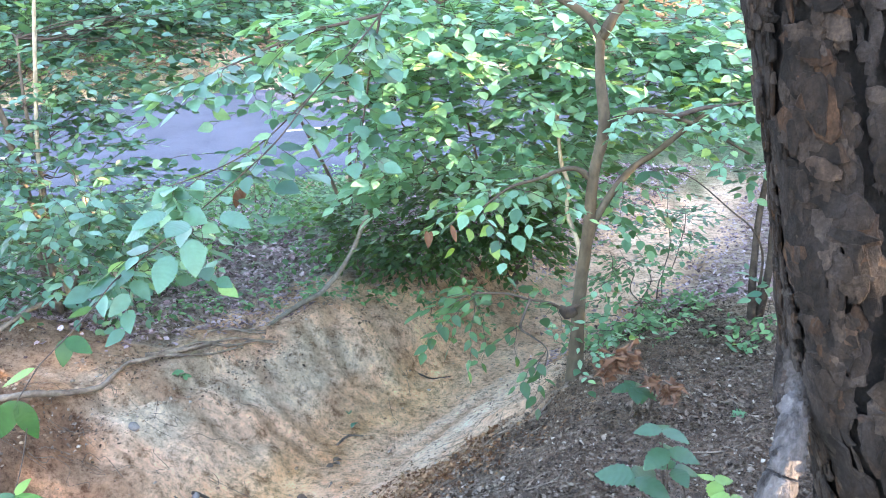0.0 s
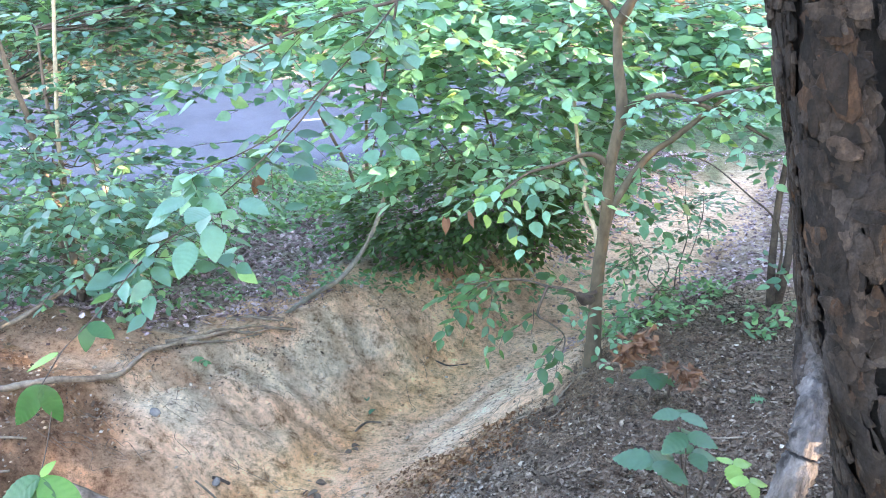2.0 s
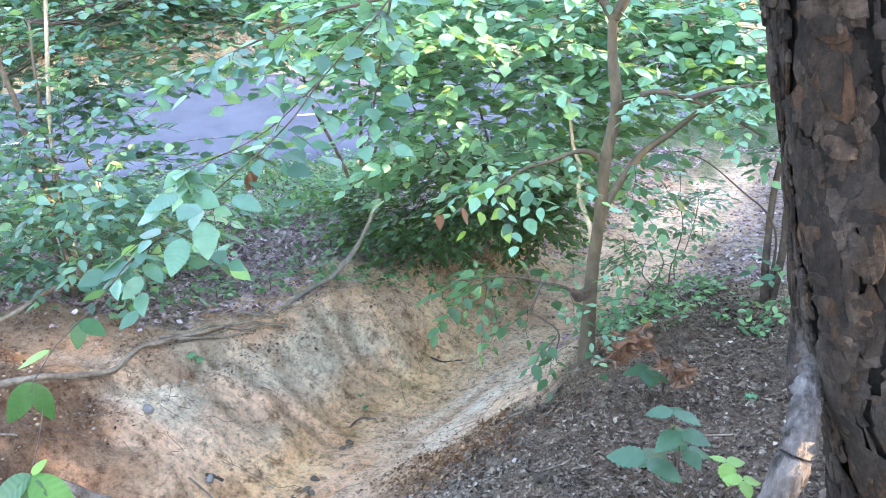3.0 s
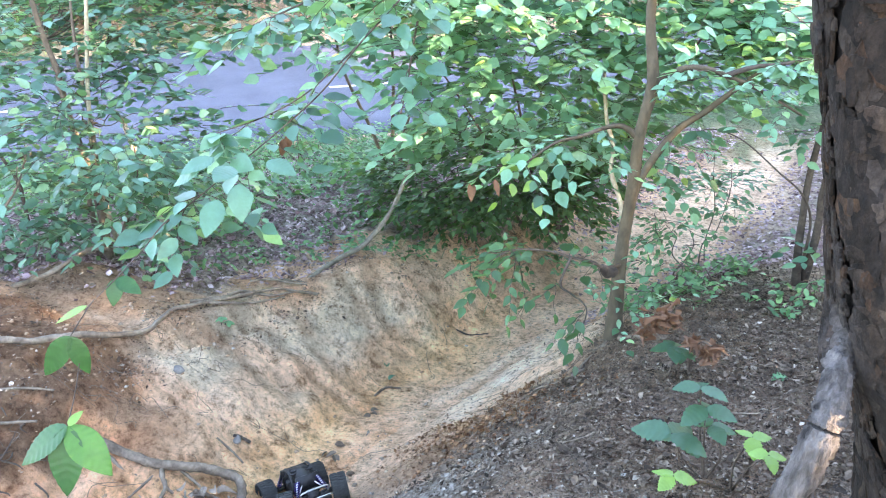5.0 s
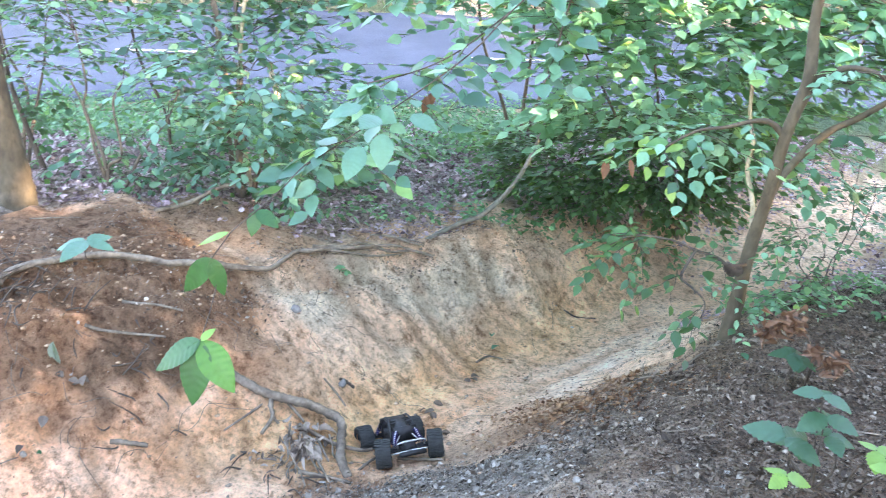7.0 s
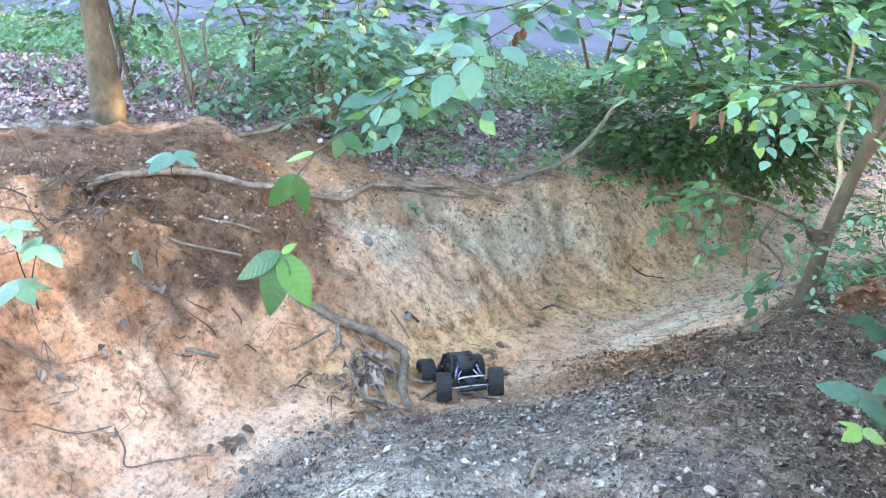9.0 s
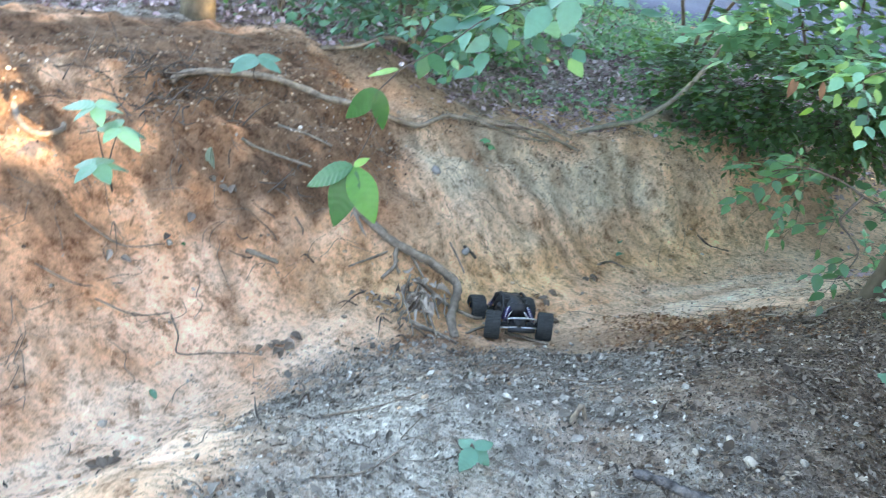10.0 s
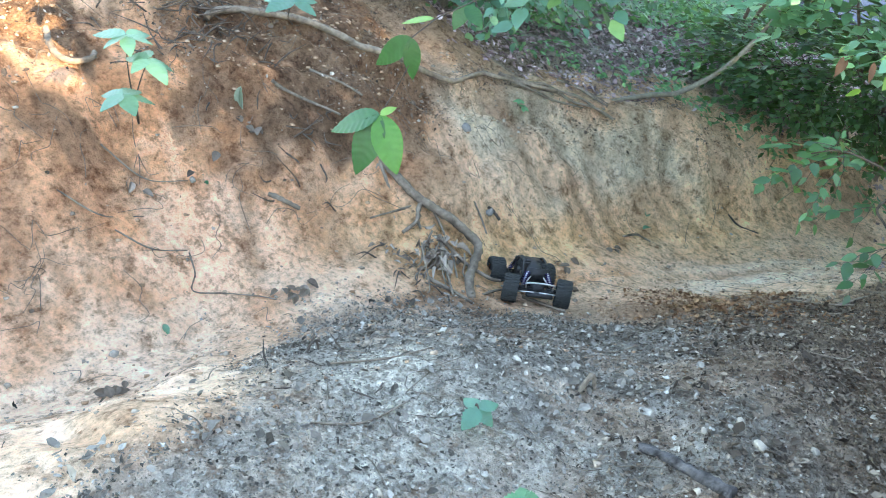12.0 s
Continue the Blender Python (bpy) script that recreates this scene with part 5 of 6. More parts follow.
bare_root("long exposed tree root running along the bank's edge", [
    ([(-2.700, 2.716, -0.419), (-2.701, 2.759, -0.400), (-2.669, 2.863, -0.399), (-2.568, 3.038, -0.422), (-2.425, 3.172, -0.443), (-2.260, 3.234, -0.467), (-2.155, 3.266, -0.487), (-2.006, 3.384, -0.517), (-1.871, 3.550, -0.610), (-1.791, 3.687, -0.661), (-1.769, 3.795, -0.665), (-1.756, 3.975, -0.690), (-1.704, 4.029, -0.700), (-1.623, 4.149, -0.732), (-1.517, 4.268, -0.762), (-1.408, 4.391, -0.785)], 0.019, 0.011)])
bare_root("bare forked root arching down the clay bank to the gully floor", [
    ([(-1.795, 2.913, -0.778), (-1.744, 2.923, -0.792), (-1.596, 2.907, -0.858), (-1.469, 2.911, -0.903), (-1.386, 2.933, -0.930), (-1.294, 2.969, -0.966), (-1.194, 3.002, -1.023), (-1.123, 2.985, -1.050), (-1.087, 2.884, -1.063), (-1.048, 2.761, -1.060), (-0.956, 2.603, -1.035)], 0.022, 0.021),
    ([(-1.454, 2.927, -0.910), (-1.440, 2.866, -0.933), (-1.412, 2.822, -0.963), (-1.422, 2.718, -0.983)], 0.014, 0.008),
    ([(-1.418, 2.837, -0.975), (-1.381, 2.824, -0.996)], 0.009, 0.005),
    ([(-1.466, 2.895, -0.931), (-1.526, 2.772, -0.947), (-1.573, 2.646, -0.946)], 0.0065, 0.004),
    ([(-1.722, 2.903, -0.812), (-1.680, 2.881, -0.844), (-1.593, 2.848, -0.903), (-1.455, 2.855, -0.967)], 0.011, 0.007),
    ([(-1.722, 2.887, -0.822), (-1.712, 2.849, -0.846), (-1.671, 2.702, -0.906)], 0.009, 0.006),
    ([(-1.383, 2.939, -0.956), (-1.334, 2.921, -0.985), (-1.280, 2.892, -1.012)], 0.008, 0.006),
    ([(-1.274, 2.881, -1.035), (-1.216, 2.878, -1.060), (-1.109, 2.856, -1.078), (-0.981, 2.865, -1.090), (-0.938, 2.898, -1.099)], 0.01, 0.008),
    ([(-1.295, 2.866, -1.007), (-1.210, 2.778, -1.043), (-1.138, 2.690, -1.041), (-1.022, 2.534, -1.005)], 0.008, 0.005),
    ([(-1.201, 2.850, -1.052), (-1.089, 2.709, -1.054)], 0.006, 0.005),
    ([(-1.188, 2.590, -1.042), (-1.052, 2.589, -1.037), (-0.929, 2.548, -1.000)], 0.01, 0.007)])
bare_root("thin bare root lying across the gully floor by the truck", [
    ([(-0.929, 2.667, -1.032), (-0.914, 2.750, -1.055), (-0.888, 2.817, -1.072), (-0.834, 2.870, -1.082)], 0.007, 0.005),
    ([(-0.793, 2.842, -1.069), (-0.734, 2.840, -1.058), (-0.676, 2.836, -1.042), (-0.578, 2.831, -1.015)], 0.009, 0.006)])
root("tree_root", "side roots poking out of the clay below the lip", [
    ([(-2.233, 2.953), (-2.177, 2.951), (-2.064, 2.970), (-1.950, 3.017)], 0.009, 0.005, 0.010),
    ([(-2.252, 2.682), (-2.207, 2.714), (-2.106, 2.788), (-1.954, 2.849)], 0.009, 0.006, 0.012)])
root("tree_root", "gnarled surface root at the foot of the sapling", [([(0.66, 3.74), (0.55, 3.62), (0.44, 3.5), (0.36, 3.48)], 0.010, 0.004, 0.002), ([(0.72, 3.72), (0.84, 3.62), (0.98, 3.62)], 0.018, 0.006, 0.002),
                                                                  ([(0.52, 3.5), (0.40, 3.42), (0.28, 3.44), (0.2, 3.38)], 0.006, 0.003, 0.008)])

# ---- sticks ----
def stick(label, pts, r0, r1, lift=0.01, material=None, name="stick"):
    p = np.array(lying(pts, lift))
    s = Soup().add(*tube(p, np.linspace(r0, r1, len(p)), 10, 9, 0.32, len(pts)))
    return single(name, s, material or M_ROOT, label, "stick")


stick("thick weathered stick lying in the leaf litter", [(-0.046, 1.518), (0.031, 1.492), (0.105, 1.454), (0.187, 1.415)], 0.013, 0.017, 0.010, M_DRIFT)
stick("curved dark stick among dead leaves", [(-0.263, 1.646), (-0.254, 1.686), (-0.232, 1.700)], 0.008, 0.006, (0.0, 0.05, 0.0))
stick("thin bent twig on the orange clay", [(-1.988, 1.898), (-1.906, 1.849), (-1.855, 1.790), (-1.755, 1.871), (-1.634, 1.941), (-1.557, 1.956)], 0.0035, 0.0025, 0.005)
stick("dark forked stick lying in the gully bed", [(-0.177, 4.973), (-0.084, 4.970), (0.049, 5.001)], 0.006, 0.004, 0.008, M_DARK_ROOT)
stick("thin stick leaning on the foot of the clay bank", [(-1.292, 3.198), (-1.212, 3.186), (-1.159, 3.153)], 0.005, 0.004, 0.010)
stick("short dark stick on the clay face", [(-1.242, 3.292), (-1.203, 3.298), (-1.162, 3.301)], 0.010, 0.007, 0.008, M_DARK_ROOT)
stick("curled twig lying in the gully bed", [(-0.637, 4.108), (-0.583, 4.235), (-0.492, 4.225)], 0.008, 0.004, 0.012)
stick("thin stick resting against the bank top", [(-2.62, 3.9), (-2.52, 4.1), (-2.4, 4.35), (-2.33, 4.48)], 0.016, 0.012, (0.0, 0.04, 0.08, 0.12))
stick("rotten stick half buried on the clay slope", [(-1.950, 2.347), (-1.887, 2.374), (-1.816, 2.414)], 0.012, 0.010, 0.006)
for k, (a, b) in enumerate([((-0.4, 2.1), (-0.2, 2.3)), ((-0.9, 1.3), (-0.7, 1.55)), ((-0.75, 1.0), (-0.62, 1.25)), ((0.3, 2.4), (0.45, 2.55)), ((0.9, 2.6), (1.15, 2.66)), ((1.2, 3.1), (1.35, 3.0)),
                           ((-2.5, 1.9), (-2.2, 2.1)), ((-2.4, 1.6), (-2.2, 1.85)), ((-3.3, 3.4), (-2.9, 3.6)), ((-3.1, 4.2), (-2.6, 4.3)), ((-2.2, 1.7), (-2.0, 1.9)), ((0.35, 3.2), (0.5, 3.3))]):
    m = ((a[0] + b[0]) / 2 + 0.03, (a[1] + b[1]) / 2 - 0.03)
    stick("thin dry twig on the ground", [a, m, b], 0.004, 0.0022, 0.006)


# ---- stones ----
def stone(label, x, y, size, seed, material=M_STONE, flat=0.6):
    bm = bmesh.new()
    bmesh.ops.create_icosphere(bm, subdivisions=3, radius=1)
    rng = np.random.default_rng(seed)
    cuts = unit(rng.normal(0, 1, (7, 3)))
    for v in bm.verts:
        p = np.array(v.co)
        for c in cuts:
            over = p @ c - 0.72
            if over > 0:
                p = p - c * over * 0.85
        v.co = p * size * (1, 0.75, flat) * (1 + 0.05 * noise.noise(Vector(p * 3 + seed)))
    ob = part("stone", bm, material, None)
    ob.location = on_land(x, y, size * flat * 0.35)
    ob.rotation_euler = (rng.normal(0, 0.2), rng.normal(0, 0.2), rng.uniform(0, 6))
    return tagged(ob, label, "stone")


stone("dark grey stone set in the clay bank", -1.56, 3.49, 0.036, 1)
stone("grey stone at the foot of the clay bank", -1.22, 3.28, 0.032, 2)
for k, (x, y, size) in enumerate([(-0.50, 1.92, 0.02), (0.25, 2.75, 0.028), (0.16, 1.75, 0.03), (-2.19, 2.12, 0.026), (0.22, 1.66, 0.035), (-1.8, 1.33, 0.03), (0.08, 1.66, 0.02), (0.35, 1.75, 0.024), (-0.05, 2.3, 0.02), (0.6, 2.6, 0.018)]):
    stone("pale sandstone pebble on the ground", x, y, size * 0.7, 10 + k, M_ROCK)


# bare side twig and leaf pair beside the twin stems
side_twig = thing("twig", "bare thin twig leaning out from the twin saplings", "branch", on_land(1.86, 4.42))
sto = np.array(side_twig.location)
part("stalk", Soup().add(*tube(np.array([on_land(1.86, 4.42, 0.0), (1.80, 4.25, -0.2), (1.67, 4.11, 0.04), (1.52, 4.10, 0.17), (1.32, 4.11, 0.33), (1.16, 4.07, 0.40), (1.02, 3.9, 0.44)]) - sto, [0.009, 0.008, 0.006, 0.005, 0.004, 0.003, 0.002], 6, 6)), M_TWIG, side_twig)
for at, way in (((1.02, 3.9, 0.44), (-0.6, -0.4, -0.3)), ((1.02, 3.9, 0.44), (0.35, -0.7, -0.05)), ((1.16, 4.07, 0.40), (0.5, -0.3, 0.1))):
    big_leaf(side_twig, at, way, (0, -0.4, 1), 0.11, 0.26, M_LEAF_DARK, sto)

bare_root("curved grey root stub sticking out of the bank", [([(-2.976, 2.043, -0.396), (-2.862, 1.970, -0.417), (-2.777, 1.960, -0.437), (-2.747, 2.017, -0.453), (-2.741, 2.079, -0.454), (-2.762, 2.113, -0.447)], 0.015, 0.011)])


def brush(label, x, y, n, spread, seed, high=0.22):
    """Dead rootlets and stalks that hang and stand at the bank's lip."""
    rng = np.random.default_rng(seed)
    o = np.array(on_land(x, y))
    t = thing("dead_brush", label, "brush", o)
    for _ in range(n):
        a = np.array(on_land(*(np.array((x, y)) + rng.normal(0, spread, 2)), -0.01))
        w = rng.normal(0, 0.6, 3) * (1, 1, 0.4) + (0.25, -0.25, 0.15)
        b = a + unit(w) * rng.uniform(0.08, high)
        floor = on_land(b[0], b[1])[2] + 0.01
        b[2] = max(b[2], floor)
        m = (a + b) / 2 + rng.normal(0, 0.015, 3)
        part("rootlet", Soup().add(*tube(np.array([a, m, b]) - o, [0.0045, 0.0035, 0.0015], 5, 4)), M_TWIG, t)
    return t


brush("tangle of dead rootlets and stalks at the bank's lip", -2.62, 2.76, 60, 0.12, 101, 0.26)
brush("dead stalks and rootlets behind the lip", -2.84, 2.68, 40, 0.14, 106, 0.24)
brush("dry stalks and rootlets below the seedling", -2.72, 2.30, 20, 0.12, 102, 0.18)
brush("loose rootlets on the clay slope", -2.05, 2.60, 18, 0.16, 103, 0.2)
brush("dry stalks in the leaf litter", -0.95, 1.30, 12, 0.10, 104, 0.16)
brush("hanging rootlets under the bent root", -1.22, 2.60, 18, 0.10, 105, 0.2)


# ---- the radio-controlled truck, at rest against the root ----
def black(name, base, gloss, metal=0.0):
    return surface(name, tuple(0.7 * c for c in base), tuple(1.3 * c for c in base), 30, gloss, 0.15, 140, metal, own=True)


M_RUBBER = black("tyre_rubber", (0.036, 0.038, 0.038), 0.9)
M_BLACK = black("black_plastic", (0.022, 0.022, 0.024), 0.5)
M_STEEL = black("steel", (0.5, 0.5, 0.52), 0.3, 1.0)
M_BLUE = black("blue_anodised", (0.035, 0.025, 0.15), 0.45, 0.5)
M_DUST = black("dusty_skid_plate", (0.12, 0.10, 0.08), 0.9)


def lathe(profile, n=28):
    """Round the y axis: (radius, y)."""
    p = np.array(profile)
    ang = np.arange(n) * 2 * np.pi / n
    v = np.stack([p[:, None, 0] * np.cos(ang), np.broadcast_to(p[:, None, 1], (len(p), n)), p[:, None, 0] * np.sin(ang)], -1)
    k = len(p)
    f = [(i * n + j, (i + 1) * n + j, (i + 1) * n + (j + 1) % n, i * n + (j + 1) % n) for i in range(k - 1) for j in range(n)]
    return v.reshape(-1, 3), f


def box(centre, size, tilt=0.0):
    c, h = np.array(centre), np.array(size) / 2
    v = np.array([(x, y, z) for x in (-1, 1) for y in (-1, 1) for z in (-1, 1)]) * h
    v[4:, 2] += tilt
    faces = [(0, 1, 3, 2), (4, 6, 7, 5), (0, 4, 5, 1), (2, 3, 7, 6), (0, 2, 6, 4), (1, 5, 7, 3)]
    return c + v, faces


def bevelled(items, width=0.003):
    bm = bmesh.new()
    for v, f in items:
        made = [bm.verts.new(p) for p in v]
        for q in f:
            bm.faces.new([made[i] for i in q])
    bmesh.ops.recalc_face_normals(bm, faces=bm.faces)
    bmesh.ops.bevel(bm, geom=[e for e in bm.edges], offset=width, segments=2, affect="EDGES")
    return bm


def build_truck():
    truck = thing("toy_truck", "black radio-controlled monster truck chassis with knobbly tyres, stopped against a root", "toy truck")
    R, W, BASE, TRACK = 0.077, 0.082, 0.34, 0.30
    tyre_v, tyre_f = lathe([(0.040, -0.036), (0.058, -0.041), (0.069, -0.038), (0.0735, -0.024), (0.0745, 0), (0.0735, 0.024), (0.069, 0.038), (0.058, 0.041), (0.040, 0.036)], 32)
    tyre = Soup().add(tyre_v, tyre_f)
    for k in range(26):
        for side in (-1, 1):
            a = (k + 0.5 * (side > 0)) * 2 * np.pi / 26
            v, f = box((0.0740, side * 0.019, 0), (0.009, 0.032, 0.009))
            v[:, 1] += side * 0.35 * v[:, 2]
            c, s_ = math.cos(a), math.sin(a)
            tyre.add(np.column_stack([v[:, 0] * c - v[:, 2] * s_, v[:, 1], v[:, 0] * s_ + v[:, 2] * c]), f)
            v, f = box((0.067, side * 0.036, 0), (0.014, 0.012, 0.009))
            a += np.pi / 26
            c, s_ = math.cos(a), math.sin(a)
            tyre.add(np.column_stack([v[:, 0] * c - v[:, 2] * s_, v[:, 1], v[:, 0] * s_ + v[:, 2] * c]), f)
    rim = Soup().add(*lathe([(0.0, 0.012), (0.010, 0.014), (0.012, 0.004), (0.030, 0.006), (0.036, 0.022), (0.041, 0.030), (0.041, -0.030), (0.030, -0.02), (0.0, -0.02)], 24))
    for k in range(6):
        a = k * np.pi / 3
        v, f = box((0.022, 0.010, 0), (0.026, 0.012, 0.009))
        c, s_ = math.cos(a), math.sin(a)
        rim.add(np.column_stack([v[:, 0] * c - v[:, 2] * s_, v[:, 1], v[:, 0] * s_ + v[:, 2] * c]), f)
    tyre_me, rim_me = tyre.mesh("tyre", M_RUBBER, False), rim.mesh("rim", M_BLACK)
    for x in (BASE / 2, -BASE / 2):
        for side in (1, -1):
            wheel = new("wheel")
            wheel.empty_display_size = 0.05
            wheel.parent = truck
            wheel.matrix_basis = pose(x, side * TRACK / 2, R, 0, 0, (0 if side > 0 else 180) + (-18 if x > 0 else 0))
            for name, me in (("tyre", tyre_me), ("rim", rim_me)):
                o = new(name, me)
                o.parent = wheel
        axle = Soup().add(*tube([(x, -TRACK / 2, R), (x, TRACK / 2, R)], [0.007, 0.007], 8, 3))
        part("axle", axle, M_STEEL, truck)
        for side in (1, -1):
            part("suspension_arm", bevelled([box((x, side * 0.08, R + 0.004), (0.05, 0.10, 0.012)), box((x + 0.02, side * 0.085, R + 0.02), (0.012, 0.09, 0.01))]), M_BLACK, truck)
            s = Soup().add(*tube([(x * 0.88, side * 0.085, R + 0.015), (x * 0.70, side * 0.05, R + 0.105)], [0.006, 0.006], 10, 4))
            part("shock_body", s, M_STEEL, truck)
            coil = [(x * (0.86 - 0.14 * k / 48) + 0.013 * math.cos(k * 0.8), side * (0.082 - 0.028 * k / 48) + 0.013 * math.sin(k * 0.8), R + 0.025 + 0.065 * k / 48) for k in range(49)]
            part("shock_spring", Soup().add(*tube(coil, 0.0028, 5, 1)), M_BLUE, truck, "blue coil spring")
        part("shock_tower", bevelled([box((x * 0.72, 0, R + 0.075), (0.012, 0.13, 0.075))]), M_BLACK, truck)
        part("bumper", bevelled([box((x * 1.30, 0, R - 0.012), (0.03, 0.15, 0.022))]), M_BLACK, truck)
        for side in (1, -1):
            part("link_rod", Soup().add(*tube([(x * 1.22, side * 0.12, R - 0.004), (x * 1.22, 0, R + 0.0)], [0.0045, 0.0045], 8, 3)), M_STEEL, truck, "bright steel rod")
    part("chassis", bevelled([box((0, 0, R - 0.004), (0.36, 0.085, 0.03)), box((0, 0, R + 0.02), (0.26, 0.11, 0.02)), box((0.16, 0, R + 0.01), (0.07, 0.06, 0.05)), box((-0.16, 0, R + 0.01), (0.07, 0.06, 0.05))]), M_BLACK, truck)
    part("battery", bevelled([box((-0.02, 0.055, R + 0.045), (0.15, 0.045, 0.035))]), M_DUST, truck)
    part("motor", Soup().add(*tube([(-0.07, -0.06, R + 0.05), (-0.07, 0.0, R + 0.05)], [0.02, 0.02], 16, 2)), M_BLACK, truck)
    part("receiver_box", bevelled([box((0.05, -0.045, R + 0.05), (0.07, 0.05, 0.035))]), M_BLACK, truck)
    bars = [[(0.09, s, R + 0.03), (0.055, s * 0.9, R + 0.12), (-0.06, s * 0.9, R + 0.125), (-0.13, s, R + 0.05)] for s in (0.075, -0.075)]
    bars += [[(0.055, -0.068, R + 0.12), (0.055, 0.068, R + 0.12)], [(-0.06, -0.068, R + 0.125), (-0.06, 0.068, R + 0.125)], [(0.0, -0.068, R + 0.123), (0.0, 0.068, R + 0.123)],
             [(0.055, 0.068, R + 0.12), (-0.06, -0.068, R + 0.125)]]
    for b in bars:
        part("cage_bar", Soup().add(*tube(b, 0.0055, 7, 4)), M_BLACK, truck)
    part("front_hoop", Soup().add(*tube([(0.20, -0.075, R + 0.02), (0.215, -0.07, R + 0.05), (0.215, 0.07, R + 0.05), (0.20, 0.075, R + 0.02)], 0.005, 8, 5)), M_STEEL, truck, "bright steel hoop")
    # rounded hood and rear deck inside the cage, and the side hoops of the cab
    part("hood", Soup().add(*tube([(0.10, 0, R + 0.045), (0.07, 0, R + 0.075), (0.02, 0, R + 0.085), (-0.05, 0, R + 0.08), (-0.11, 0, R + 0.055)], [0.030, 0.045, 0.050, 0.046, 0.030], 14, 5, 0.06, 9)), M_BLACK, truck)
    for side in (1, -1):
        part("cab_hoop", Soup().add(*tube([(0.075, side * 0.070, R + 0.04), (0.06, side * 0.068, R + 0.10), (0.03, side * 0.060, R + 0.135), (-0.03, side * 0.060, R + 0.137), (-0.065, side * 0.068, R + 0.10), (-0.08, side * 0.070, R + 0.04)], 0.006, 8, 5)), M_BLACK, truck)
        part("upper_link", Soup().add(*tube([(0.15, side * 0.075, R + 0.02), (0.115, side * 0.02, R + 0.085)], 0.004, 7, 3)), M_STEEL, truck, "bright steel rod")
    part("roof_panel", bevelled([box((0.0, 0, R + 0.128), (0.085, 0.10, 0.006))]), M_BLACK, truck)
    return truck


truck = build_truck()
# set its wheels on the ground: heading towards the walker's shoulder, nose up on the berm
TRUCK_AT, TRUCK_HEADING = np.array((-0.80, 2.92)), radians(-54)


def settle(thing_, at, heading, base, track):
    ahead, aside = np.array((math.cos(heading), math.sin(heading))), np.array((-math.sin(heading), math.cos(heading)))
    spots = [at + ahead * base / 2 * a + aside * track / 2 * b for a in (1, -1) for b in (1, -1)]
    z = [on_land(*p)[2] for p in spots]
    pitch = math.atan2((z[0] + z[1] - z[2] - z[3]) / 2, base) + 0.12
    roll = math.atan2((z[0] + z[2] - z[1] - z[3]) / 2, track)
    thing_.matrix_world = Matrix.Translation((*at, sum(z) / 4 - 0.014)) @ Matrix.Rotation(heading, 4, "Z") @ Matrix.Rotation(-pitch, 4, "Y") @ Matrix.Rotation(roll, 4, "X") @ Matrix.Scale(0.86, 4)


settle(truck, TRUCK_AT, TRUCK_HEADING, 0.29, 0.26)


# ---- litter, pebbles and herbs ----
def slope_up(x, y):
    e = 0.03
    dx, dy = land(x + e, y, False) - land(x - e, y, False), land(x, y + e, False) - land(x, y - e, False)
    return unit(np.column_stack([-dx / (2 * e), -dy / (2 * e), np.ones(len(x))]))


FLAKE = np.array([(0, 0, 0.04), (0.12, 0.62, 0.10), (0.48, 1.0, 0.20), (0.85, 0.60, 0.13), (1.0, -0.05, 0.16), (0.80, -0.70, 0.22), (0.42, -0.95, 0.12), (0.10, -0.55, 0.04), (0.5, 0.02, 0.0)])
CHIP = np.array([(0, 0, 0), (0.45, 0.9, 0.25), (1.0, 0.1, 0.08), (0.55, -0.8, 0.2)])
FLAKE_FACES = [(8, (k + 1) % 8, k) for k in range(8)]


def flakes(rng, x, y, size, tilt, shape=FLAKE, wide=0.32, lift=0.004):
    up = slope_up(x, y) + rng.normal(0, tilt, (len(x), 3))
    way = rng.normal(0, 1, (len(x), 3))
    way = way - up * (way * up).sum(1, keepdims=True) / (up * up).sum(1, keepdims=True)
    at = np.column_stack([x, y, land(x, y) + lift + 0.15 * size * np.abs(rng.normal(0, tilt, len(x)))])
    v = leaf_set(at, way, up, size, wide * rng.uniform(0.5, 1.5, len(x)), shape)
    return v + rng.normal(0, 0.075, v.shape) * np.broadcast_to(size, len(x))[:, None, None] * (1, 1, 0.6)


def scatter(rng, n, x0, x1, y0, y1, keep):
    x, y = rng.uniform(x0, x1, n), rng.uniform(y0, y1, n)
    d, g = gully(x, y)
    ok = keep(x, y, d, g, rng.uniform(0, 1, n))
    return x[ok], y[ok]


